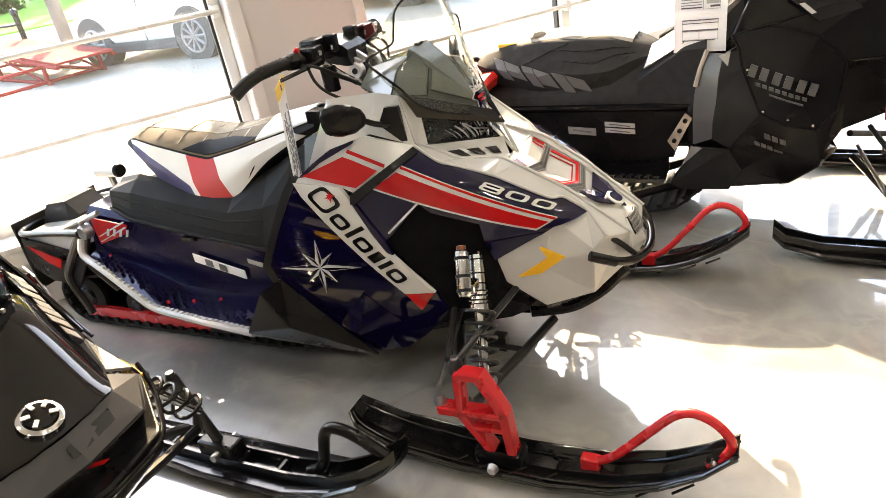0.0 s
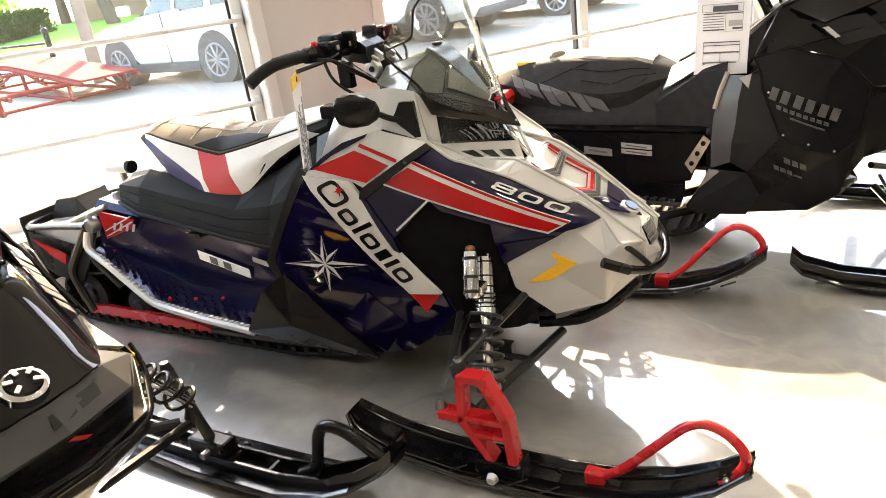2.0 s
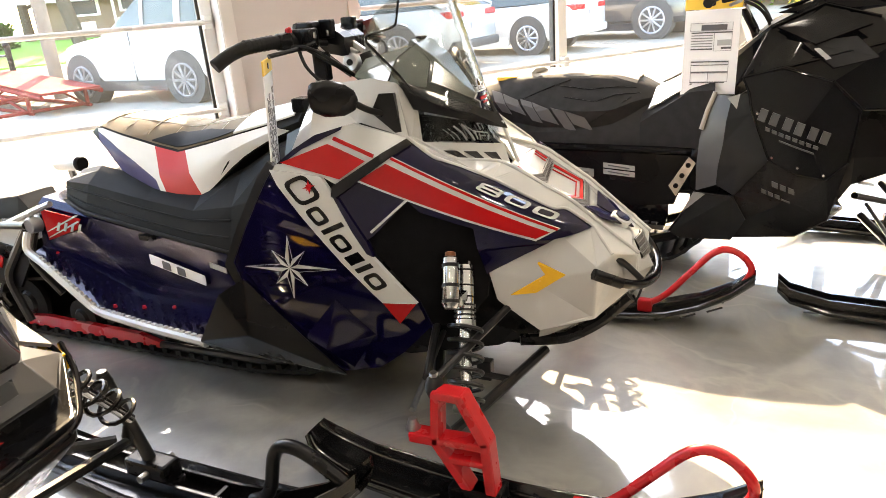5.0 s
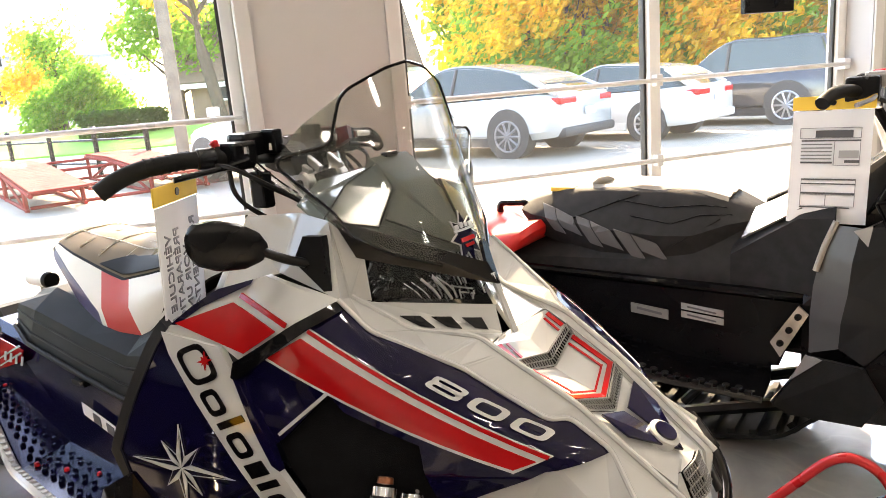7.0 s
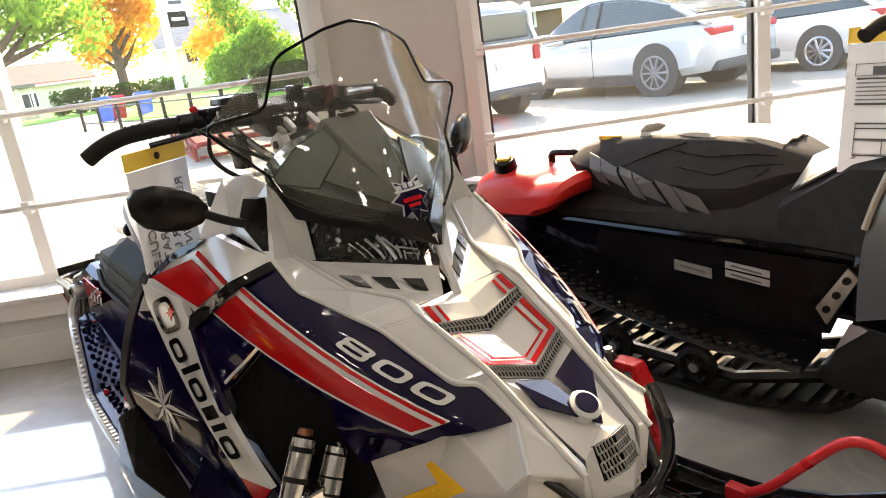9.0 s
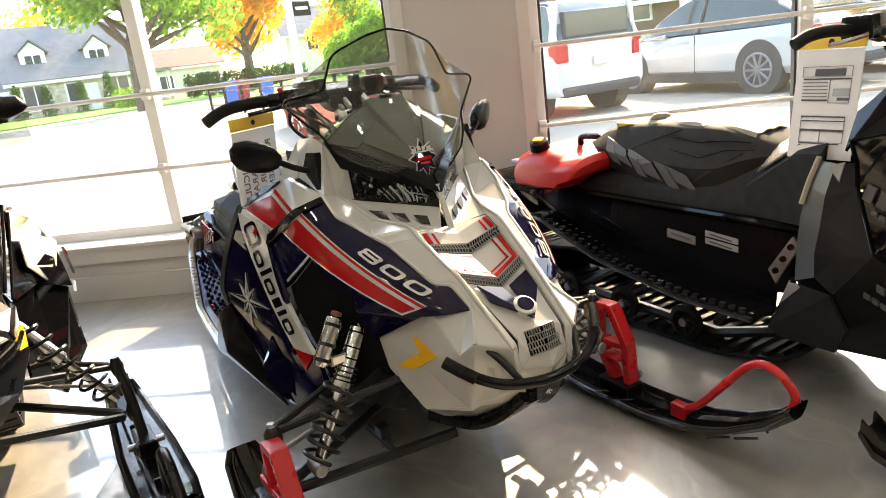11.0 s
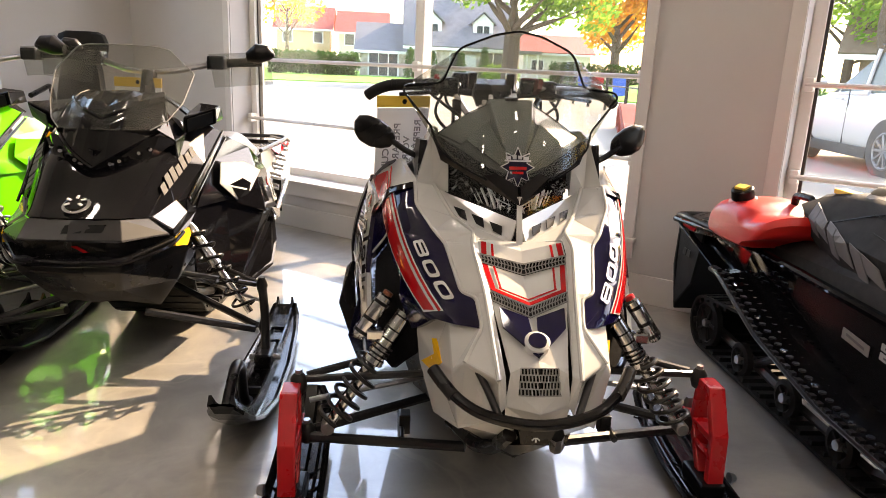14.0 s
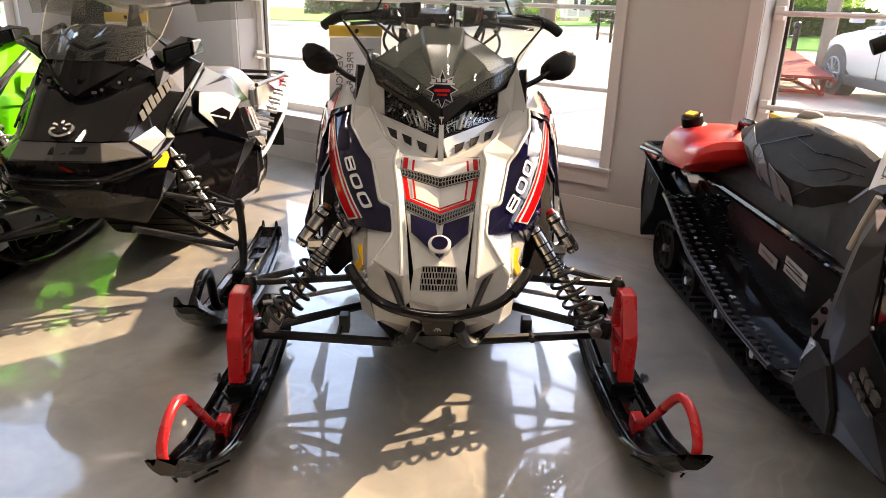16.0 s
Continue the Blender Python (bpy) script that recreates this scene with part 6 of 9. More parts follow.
# satin black trail sled with a seat bag, a fuel can and a hang tag
SIDE = [("p", "g2", "g", "q"), ("g", "h", "m", "q"), ("q", "m", "r"), ("r", "m", "u", "t", "s"), ("m", "h", "v", "u")]
LOWERP = [("h", "d2", "x", "v"), ("v", "x", "u"), ("u", "x", "b3", "t"), ("x", "d2", "w"), ("x", "w", "b2", "b3"), ("w", "b1", "b2")]


def on_facets(verts, fs, s, lift):
    """Places prints on faceted side panels by length and height."""
    tris = [(verts[f[0]], verts[f[i]], verts[f[i + 1]]) for f in fs for i in range(1, len(f) - 1)]

    def at(u, v, d):
        best = 0.30
        for a, b, c in tris:
            den = (b[2] - c[2]) * (a[0] - c[0]) + (c[0] - b[0]) * (a[2] - c[2])
            k = ((b[2] - c[2]) * (u - c[0]) + (c[0] - b[0]) * (v - c[2])) / den
            m = ((c[2] - a[2]) * (u - c[0]) + (a[0] - c[0]) * (v - c[2])) / den
            if k > -0.02 and m > -0.02 and k + m < 1.02:
                best = max(best, k * abs(a[1]) + m * abs(b[1]) + (1 - k - m) * abs(c[1]))
        return V(u, s * (best + lift - d), v)
    return at


xs = thing("snowmobile", "satin black snowmobile with grey printed seat cover", "snowmobile", pose(0, 1.20, 0), group="snowmobiles in the showroom")
drive_track(xs, -1.02, 0.46, 0.20, 0.28)
for s in (-1, 1):
    own = bmesh.new()
    rows = []
    rbx = [(-1.25, 0.27, 0.50), (-0.85, 0.275, 0.40), (-0.72, 0.31, 0.42), (-0.38, 0.325, 0.31), (0.0, 0.33, 0.245), (0.28, 0.33, 0.235)]
    for x, h, z in rbx:
        zt = 0.535 + 0.02 * math.sin((x + 1.2) * 2)
        rows.append([own.verts.new(p) for p in ((x, 0, zt), (x, s * 0.175, zt), (x, s * 0.192, zt - 0.02), (x, s * 0.197, min(zt - 0.06, z + 0.10)), (x, s * 0.205, z + 0.012), (x, s * (h - 0.015), z), (x, s * h, z + 0.014))])
    for a, b in zip(rows, rows[1:]):
        for j in range(6):
            own.faces.new((a[j], a[j + 1], b[j + 1], b[j]))
    bmesh.ops.recalc_face_normals(own, faces=own.faces)
    bmesh.ops.solidify(own, geom=own.faces[:], thickness=0.003)
    tn = part("tunnel", own, BLACKG, xs, "glossy black tunnel and running board")
    part("board_edge", tube([(x, s * (h + 0.003), z + 0.008) for x, h, z in rbx[1:]], 0.010, 8, 0.04), TUBE, tn, smooth=True)
    part("tunnel_rail", tube([(-1.27, s * 0.262, 0.515), (-0.75, s * 0.222, 0.545), (-0.35, s * 0.205, 0.53), (0.36, s * 0.203, 0.515)], 0.014, 8, 0.1), BLACKG, tn, smooth=True)
    for i in range(30):
        x = -0.80 + 0.036 * i
        for (x0_, h0_, z0_), (x1_, h1_, z1_) in zip(rbx[1:], rbx[2:]):
            if x0_ <= x <= x1_:
                u = (x - x0_) / (x1_ - x0_)
                h, z = h0_ + (h1_ - h0_) * u, z0_ + (z1_ - z0_) * u
        part("edge_tooth", box((x - 0.010, s * h - 0.008, z + 0.014), (x + 0.010, s * h + 0.008, z + 0.026)), TUBE, tn)
        for y in (0.235, 0.275):
            part("board_hole", cyl((x, s * y, z + 0.005), (x, s * y, z + 0.010), 0.013, 0.011, 8), CHROME if (i * 2 + int(y * 100)) % 5 == 0 else TUBE, tn)
    part("side_skirt", sheet([(-0.40, 0.515), (0.37, 0.495), (0.30, 0.30), (0.05, 0.28), (-0.25, 0.36), (-0.42, 0.44)], lambda u, v, d: V(u, s * (0.205 - d), v), 0.006, 0.5), WORN, tn)
    for px, pz, pw, ph, mm in ((-0.137, 0.446, 0.12, 0.032, GRIM), (0.022, 0.462, 0.125, 0.020, LGREY), (0.022, 0.436, 0.125, 0.020, LGREY)):
        lb = part("rating_label", faces({"a": (px, s * 0.209, pz), "b": (px + pw, s * 0.209, pz - 0.012), "c": (px + pw, s * 0.209, pz - 0.012 - ph), "d": (px, s * 0.209, pz - ph)}, [("a", "b", "c", "d")], 0.002), mm, tn, "small printed rating label")
        part("print_bar", faces({"a": (px + 0.02, s * 0.212, pz - ph * 0.35), "b": (px + pw - 0.02, s * 0.212, pz - 0.012 - ph * 0.35), "c": (px + pw - 0.02, s * 0.212, pz - 0.012 - ph * 0.6), "d": (px + 0.02, s * 0.212, pz - ph * 0.6)}, [("a", "b", "c", "d")], 0.0015), INK, lb)
    part("tail_light_strip", faces({"a": (-1.20, s * 0.268, 0.53), "b": (-1.06, s * 0.256, 0.54), "c": (-1.08, s * 0.258, 0.50), "d": (-1.17, s * 0.268, 0.505)}, [("a", "b", "c", "d")], 0.006), RED, xs)
    fr = part("foot_rest", faces({"a": (0.352, s * 0.245, 0.500), "b": (0.378, s * 0.250, 0.478), "c": (0.312, s * 0.262, 0.350), "d": (0.284, s * 0.258, 0.390)}, [("a", "b", "c", "d")], 0.010, 0.0), STEEL, xs, "drilled metal foot rest")
    for k in range(3):
        q = V(0.358, s * 0.249, 0.480).lerp(V(0.306, s * 0.261, 0.382), 0.1 + 0.4 * k)
        part("foot_hole", cyl(q, q + V(0, s * 0.008, 0), 0.010, 0.009, 10), BLACK, fr)
    # graphite knee panel: a pale front band and a darker folded facet
    kp = {"a": (0.429, s * 0.255, 0.735), "b": (0.494, s * 0.285, 0.735), "b2": (0.480, s * 0.308, 0.65), "c": (0.474, s * 0.318, 0.565), "c2": (0.462, s * 0.320, 0.49), "d": (0.458, s * 0.312, 0.415), "e": (0.386, s * 0.285, 0.383), "e2": (0.384, s * 0.276, 0.48), "f": (0.389, s * 0.268, 0.572), "f2": (0.405, s * 0.262, 0.66), "g": (0.558, s * 0.300, 0.680), "g2": (0.546, s * 0.285, 0.740), "h": (0.625, s * 0.336, 0.516), "i": (0.529, s * 0.330, 0.492), "d2": (0.520, s * 0.332, 0.384)}
    part("knee_band", faces(kp, [("a", "b", "b2", "f2"), ("f2", "b2", "c", "f"), ("f", "c", "c2", "e2"), ("e2", "c2", "d", "e")], 0.008, 0.006), KNEE, xs, "graphite grey knee panel", smooth=True)
    part("knee_panel", faces(kp, [("b", "g2", "g", "b2"), ("b2", "g", "h", "i", "c"), ("c", "i", "c2"), ("c2", "i", "d"), ("i", "h", "d2"), ("i", "d2", "d")], 0.008, 0.004), GRAPH, xs, "dark graphite folded panel")
    part("knee_trim", tube([(0.436, s * 0.262, 0.745), (0.412, s * 0.266, 0.68), (0.394, s * 0.272, 0.612)], 0.008, 8), CREAM, xs, "pale strip on the knee panel edge", smooth=True)
    sp = {"p": (0.523, s * 0.272, 0.792), "g2": (0.548, s * 0.287, 0.742), "g": (0.560, s * 0.302, 0.682), "q": (0.644, s * 0.293, 0.826), "r": (0.804, s * 0.293, 0.774), "s": (0.893, s * 0.288, 0.677), "t": (0.874, s * 0.310, 0.507), "u": (0.810, s * 0.335, 0.450), "v": (0.719, s * 0.345, 0.468), "h": (0.627, s * 0.338, 0.516), "m": (0.72, s * 0.322, 0.64), "d2": (0.522, s * 0.334, 0.382), "w": (0.568, s * 0.332, 0.295), "b1": (0.523, s * 0.300, 0.212), "b2": (0.733, s * 0.310, 0.237), "b3": (0.832, s * 0.300, 0.300), "x": (0.70, s * 0.352, 0.38)}
    part("side_panel", faces(sp, SIDE, 0.008, 0.004), BLACKG, xs, "glossy black side panel")
    part("lower_panel", faces(sp, LOWERP, 0.008, 0.004), WORN, xs, "satin black lower panel")
    for way in (("g", "h", "v", "u", "t"), ("p", "g2", "g"), ("t", "s", "r", "q")):
        part("panel_seam", tube([V(*sp[q]) + V(0, s * 0.004, 0.002) for q in way], 0.0035, 6), BLACKG, xs, smooth=True)
    # small chrome studs added as the highlights along the panel edge
    for q, u in (("g", 0.1), ("h", 0.0), ("v", 0.3), ("u", 0.0)):
        c0 = V(*sp[q]).lerp(V(*sp["m"]), 0.10 + u * 0.2) + V(0, s * 0.008, 0)
        part("panel_bolt", cyl(c0, c0 + V(0, s * 0.004, 0), 0.006, 0.004, 8), CHROME, xs)
    part("knee_bracket", faces({"a": (0.478, s * 0.292, 0.728), "b": (0.520, s * 0.290, 0.742), "c": (0.512, s * 0.300, 0.690)}, [("a", "b", "c")], 0.006), SILVER, xs, "bright metal bracket")
    # the glint at the belly lip, laid on as a silver facet
    part("belly_window", faces({"a": (0.382, s * 0.301, 0.384), "b": (0.425, s * 0.312, 0.380), "c": (0.345, s * 0.292, 0.300)}, [("a", "b", "c")], 0.006), SILVER, xs, "silver triangle in place of a glint on the belly lip")
    part("belly_pan", faces({"a": (0.395, s * 0.298, 0.382), "b": (0.520, s * 0.334, 0.382), "c": (0.568, s * 0.332, 0.295), "d": (0.523, s * 0.300, 0.205), "e": (0.34, s * 0.27, 0.190), "f": (0.300, s * 0.268, 0.212)}, [("a", "b", "c", "d", "e", "f")], 0.01), RUBBER, xs, "matt black belly scoop")
    part("belly_lip", tube([(0.392, s * 0.300, 0.386), (0.345, s * 0.285, 0.29), (0.298, s * 0.270, 0.214)], 0.008, 8, 0.03), BLACKG, xs, smooth=True)
    part("belly_floor", faces({"a": (0.30, 0, 0.17), "b": (0.34, s * 0.275, 0.186), "c": (0.733, s * 0.31, 0.232), "d": (0.832, s * 0.30, 0.295), "e": (0.9, 0, 0.25)}, [("a", "b", "c", "d", "e")], 0.01), BLACK, xs)
    onp = on_facets(sp, SIDE + LOWERP, s, 0.010)
    dr, ur = V(0.93, -0.36), V(-0.12, 0.99)
    for k in range(6):
        o = V(0.580, 0.656) + dr * (0.040 * k + 0.006 * (k // 2))
        part("grey_print", sheet([tuple(o), tuple(o + dr * 0.026), tuple(o + dr * 0.044 + ur * 0.046), tuple(o + dr * 0.018 + ur * 0.046)], onp, 0.009, 0.03), PRINT, xs)
    for k in range(8):
        o = V(0.608, 0.620) + dr * 0.0235 * k
        part("grey_print", sheet([tuple(o), tuple(o + dr * 0.017), tuple(o + dr * 0.019 + ur * 0.012), tuple(o + dr * 0.002 + ur * 0.012)], onp, 0.009, 0.03), PRINT, xs)
    for ox, oz, wd0, hh in ((0.655, 0.583, 0.12, 0.005), (0.645, 0.428, 0.022, 0.018), (0.672, 0.418, 0.020, 0.018), (0.698, 0.408, 0.022, 0.018), (0.613, 0.404, 0.018, 0.013), (0.635, 0.396, 0.018, 0.013), (0.657, 0.388, 0.018, 0.013), (0.679, 0.380, 0.030, 0.005)):
        o = V(ox, oz)
        part("grey_print", sheet([tuple(o), tuple(o + dr * wd0), tuple(o + dr * wd0 + ur * hh), tuple(o + ur * hh)], onp, 0.009, 0.03), PRINT, xs)
    # upper cowl
    cw = {"p": (0.523, s * 0.272, 0.794), "h": (0.50, s * 0.255, 0.765), "r": (0.50, s * 0.20, 0.86), "t": (0.60, s * 0.19, 0.95), "u": (0.76, s * 0.16, 1.02), "v": (0.93, s * 0.17, 0.97), "w": (0.985, s * 0.22, 0.90), "n": (0.804, s * 0.293, 0.778), "x": (0.66, s * 0.293, 0.828), "y": (0.90, s * 0.287, 0.682), "z": (1.15, s * 0.12, 0.86), "za": (1.2, s * 0.16, 0.66), "c0": (0.76, 0, 1.06), "c1": (1.0, 0, 1.0), "c2": (1.22, 0, 0.9), "c3": (1.28, 0, 0.6)}
    part("cowl", faces(cw, [("h", "r", "t", "p"), ("p", "t", "u", "x"), ("x", "u", "v", "w"), ("x", "w", "y", "n"), ("u", "c0", "c1", "v"), ("v", "c1", "c2", "z", "w"), ("w", "z", "za", "y"), ("z", "c2", "c3", "za")], 0.008, 0.005), BLACKG, xs, "glossy black upper cowl")
    for q0, q1, q2 in (("p", "x", "n"), ("t", "u", "v"), ("x", "w", "z"), ("n", "y", "za"), ("u", "c0", "c1")):
        part("cowl_crease", tube([V(*cw[q]) + V(0, s * 0.003, 0.002) for q in (q0, q1, q2)], 0.0045, 6), BLACKG, xs, smooth=True)
    ci = {"a": (0.70, s * 0.262, 0.905), "b": (0.86, s * 0.246, 0.918), "c": (0.93, s * 0.256, 0.850), "d": (0.80, s * 0.284, 0.822)}
    part("cowl_pocket", faces(ci, [("a", "b", "c", "d")], 0.012), WORN, xs)
    part("cowl_flash", faces({"a": (0.735, s * 0.280, 0.885), "b": (0.752, s * 0.279, 0.887), "c": (0.790, s * 0.282, 0.852), "d": (0.775, s * 0.283, 0.848)}, [("a", "b", "c", "d")], 0.006), LGREY, xs, "small bright trim")
    part("low_screen", faces({"a": (0.62, s * 0.15, 1.00), "b": (0.80, s * 0.13, 1.055), "c": (0.96, s * 0.14, 1.005), "d": (0.80, s * 0.185, 0.985)}, [("a", "b", "c", "d")], 0.004), BLACKG, xs)
    wb_ = {"a": (0.62, s * 0.21, 0.955), "b": (0.82, s * 0.20, 1.0), "c": (0.90, s * 0.24, 0.955), "d": (0.74, s * 0.27, 0.90)}
    part("cowl_inlet", faces(wb_, [("a", "b", "c", "d")], 0.01), BLACKG, xs)
    part("grip", tube([(0.47, s * 0.12, 1.06), (0.44, s * 0.22, 1.075), (0.415, s * 0.29, 1.07), (0.40, s * 0.33, 1.05)], 0.017, 10, 0.03), RUBBER, xs, "black handlebar grip", smooth=True)
    part("control_block", box((0.43, s * 0.14 - 0.03, 1.04), (0.51, s * 0.14 + 0.03, 1.105), 0.01), BLACK, xs)
    part("lever", tube([(0.50, s * 0.12, 1.06), (0.50, s * 0.2, 1.05), (0.47, s * 0.29, 1.04)], 0.006, 6, 0.03), STEEL, xs)
    part("riser_clamp", box((0.462, s * 0.055 - 0.016, 1.015), (0.512, s * 0.055 + 0.016, 1.075), 0.006), CHROME, xs)
    part("riser_leg", tube([(0.495, s * 0.05, 1.02), (0.545, s * 0.06, 0.93), (0.565, s * 0.055, 0.86)], 0.013, 8, 0.02), BLACKG, xs, smooth=True)
    part("switch_pod", box((0.47, s * 0.105 - 0.022, 1.072), (0.525, s * 0.105 + 0.022, 1.115), 0.01), STEEL if s < 0 else REDM, xs)
    part("bar_cable", tube([(0.49, s * 0.12, 1.05), (0.56, s * 0.13, 1.02), (0.60, s * 0.09, 0.95), (0.60, s * 0.06, 0.90)], 0.006, 6, 0.04), RUBBER, xs, smooth=True)
    plain_suspension(xs, s, 1.13, 0.445, TUBE, TUBE, BLACK)
part("dash", loft([[(x, y, z) for y, z in ((-h, z0), (-h * 0.8, z1), (h * 0.8, z1), (h, z0))] for x, h, z0, z1 in ((0.36, 0.10, 0.62, 0.74), (0.48, 0.17, 0.66, 0.86), (0.60, 0.21, 0.72, 0.96), (0.74, 0.18, 0.8, 1.03))]), BLACK, xs, "black dash and console")
part("handlebar", tube([(0.46, -0.13, 1.06), (0.49, -0.05, 1.03), (0.49, 0.05, 1.03), (0.46, 0.13, 1.06)], 0.012, 10, 0.03), TUBE, xs, smooth=True)
part("riser", tube([(0.49, 0, 1.03), (0.55, 0, 0.86)], 0.02, 8), STEEL, xs)
part("inner_body", loft([[(x, y, z) for y, z in ((-h, z0), (-h * 1.05, 0.5), (-h * 0.8, z1), (h * 0.8, z1), (h * 1.05, 0.5), (h, z0))] for x, h, z1, z0 in ((0.36, 0.22, 0.62, 0.22), (0.6, 0.26, 0.78, 0.22), (0.80, 0.25, 0.74, 0.25), (0.90, 0.19, 0.70, 0.40), (1.1, 0.14, 0.62, 0.47))]), BLACK, xs)
# seat
st = [seat_section(*q) for q in ((-0.86, 0.575, 0.14, 0.545, 0.18, 0.56, 0.17), (-0.55, 0.60, 0.15, 0.54, 0.195, 0.57, 0.19), (-0.30, 0.64, 0.15, 0.53, 0.20, 0.58, 0.20), (0.0, 0.66, 0.14, 0.525, 0.20, 0.59, 0.195), (0.20, 0.69, 0.13, 0.52, 0.19, 0.60, 0.18), (0.36, 0.755, 0.11, 0.51, 0.185, 0.63, 0.17))]
part("seat_base", loft(st), FABRIC, xs, "black fabric seat base", smooth=True)
cu = [seat_section(*q) for q in ((-0.555, 0.748, 0.10, 0.705, 0.13, 0.725, 0.142), (-0.50, 0.770, 0.112, 0.645, 0.142, 0.71, 0.164), (-0.40, 0.793, 0.115, 0.61, 0.15, 0.70, 0.178), (-0.25, 0.802, 0.120, 0.560, 0.176, 0.68, 0.198), (-0.05, 0.796, 0.115, 0.538, 0.176, 0.665, 0.198), (0.05, 0.785, 0.110, 0.565, 0.170, 0.67, 0.190), (0.14, 0.762, 0.100, 0.64, 0.14, 0.70, 0.155), (0.21, 0.730, 0.075, 0.69, 0.10, 0.71, 0.11))]


def on_cushion(s, lift=0.010):
    """The cushion's flank at a length and a height."""
    def at(u, v, d):
        for a, b in zip(cu, cu[1:]):
            if a[0][0] <= u <= b[0][0] + 1e-6:
                k = (u - a[0][0]) / (b[0][0] - a[0][0])
                q = [V(*p).lerp(V(*r), k) for p, r in zip(a, b)][:3]
                for lo, hi in zip(q, q[1:]):
                    if v <= hi.z or hi is q[2]:
                        w = min(max((v - lo.z) / max(hi.z - lo.z, 1e-4), 0), 1)
                        return V(u, s * (-(lo.y + (hi.y - lo.y) * w) + lift - d), v)
        return V(u, 0, v)
    return at


cb = part("cushion", loft(cu), FABRIC, xs, "black padded seat cushion with grey print", smooth=True)
for s in (-1, 1):
    d0, n0 = V(0.363, -0.087).normalized(), V(-0.55, 0.83)
    for st0, wd0, cut in ((0.00, 0.130, 0.5), (0.142, 0.130, 0.35), (0.284, 0.14, 0.65)):
        o = V(-0.415, 0.662) + d0 * st0
        g = lambda u, v: tuple(o + d0 * u + n0 * v)
        part("grey_print_block", sheet([g(0, 0.0), g(wd0 * 0.36, 0.0), g(wd0 * 0.42, 0.105), g(wd0 * 0.02, 0.105)], on_cushion(s), 0.003, 0.03), COVERS, cb)
        part("grey_print_block", sheet([g(wd0 * 0.46, 0.105), g(wd0 * 0.42, cut * 0.06), g(wd0 * 0.96, cut * 0.04), g(wd0, 0.095)], on_cushion(s), 0.003, 0.03), COVERS, cb)
    part("seam", tube([on_cushion(s, 0.002)(x, z, 0) for x, z in ((-0.50, 0.655), (-0.36, 0.70), (-0.20, 0.76), (-0.13, 0.782))], 0.0022, 6), BLACK, cb)
    for pts_ in (((-0.20, 0.765), (-0.05, 0.745), (0.06, 0.752), (0.13, 0.745)), ((-0.15, 0.72), (-0.02, 0.70), (0.06, 0.725), (0.15, 0.725)), ((-0.05, 0.61), (0.03, 0.66), (0.12, 0.715))):
        part("fold", tube([on_cushion(s, 0.002)(x, z, 0) for x, z in pts_], 0.0016, 6), BLACK, cb, smooth=True)
tp = bmesh.new()
gr = []
for i in range(19):
    x = -0.30 + 0.43 * i / 18
    for a, b in zip(cu, cu[1:]):
        if a[0][0] <= x <= b[0][0]:
            k = (x - a[0][0]) / (b[0][0] - a[0][0])
            zt, hw = a[3][2] + (b[3][2] - a[3][2]) * k, a[4][1] + (b[4][1] - a[4][1]) * k + 0.014
    gr.append([tp.verts.new((x, hw * w, zt + 0.003 + 0.008 * (1 - w * w) + 0.003 * math.sin(9 * w + 31 * x) - (0.016 if abs(w) > 0.95 else 0))) for w in [-1 + j / 6 for j in range(13)]])
for a, b in zip(gr, gr[1:]):
    for j in range(12):
        tp.faces.new((a[j], a[j + 1], b[j + 1], b[j]))
bmesh.ops.recalc_face_normals(tp, faces=tp.faces)
bmesh.ops.solidify(tp, geom=tp.faces[:], thickness=0.006)
part("seat_top", tp, PAD, xs, "pale folded seat cover", smooth=True)
part("strap_knot", lathe([((-0.305, -0.085, 0.806), 0.008), ((-0.295, -0.070, 0.814), 0.016), ((-0.268, -0.045, 0.816), 0.015), ((-0.255, -0.03, 0.814), 0.008)], 12), PAD, xs, smooth=True)
part("seat_tab", box((-0.46, -0.10, 0.781), (-0.37, -0.06, 0.797), 0.004), CARD, xs)
part("tank_cover", loft([[(x, y, z) for y, z in ((-h0, 0.53), (-h0, z0), (-h1, z1), (h1, z1), (h0, z0), (h0, 0.53))] for x, h0, h1, z0, z1 in ((0.16, 0.19, 0.06, 0.62, 0.70), (0.22, 0.195, 0.08, 0.66, 0.735), (0.34, 0.22, 0.10, 0.74, 0.800), (0.43, 0.25, 0.12, 0.75, 0.83))]), FABRIC, xs, "black fabric tank cover", smooth=True)
for s in (-1, 1):
    part("tank_trim", faces({"a": (0.185, s * 0.170, 0.668), "b": (0.345, s * 0.205, 0.768), "c": (0.348, s * 0.105, 0.812), "d": (0.205, s * 0.075, 0.742)}, [("a", "b", "c", "d")], 0.006), SILVER, xs, "silver tank trim")
# tail
part("tail", loft([[(x, y, z) for y, z in ((-h, z0), (-h * 0.95, z1), (-h * 0.6, z1 + 0.03), (h * 0.6, z1 + 0.03), (h * 0.95, z1), (h, z0))] for x, h, z0, z1 in ((-1.27, 0.24, 0.47, 0.515), (-1.05, 0.25, 0.50, 0.555), (-0.80, 0.20, 0.52, 0.565))]), BLACK, xs, "black tail section with rack")
part("rear_bumper", tube([(-0.86, -0.235, 0.545), (-1.15, -0.272, 0.55), (-1.29, -0.25, 0.53), (-1.30, 0, 0.53), (-1.29, 0.25, 0.53), (-1.15, 0.272, 0.55), (-0.86, 0.235, 0.545)], 0.013, 8, 0.05), TUBE, xs, smooth=True)
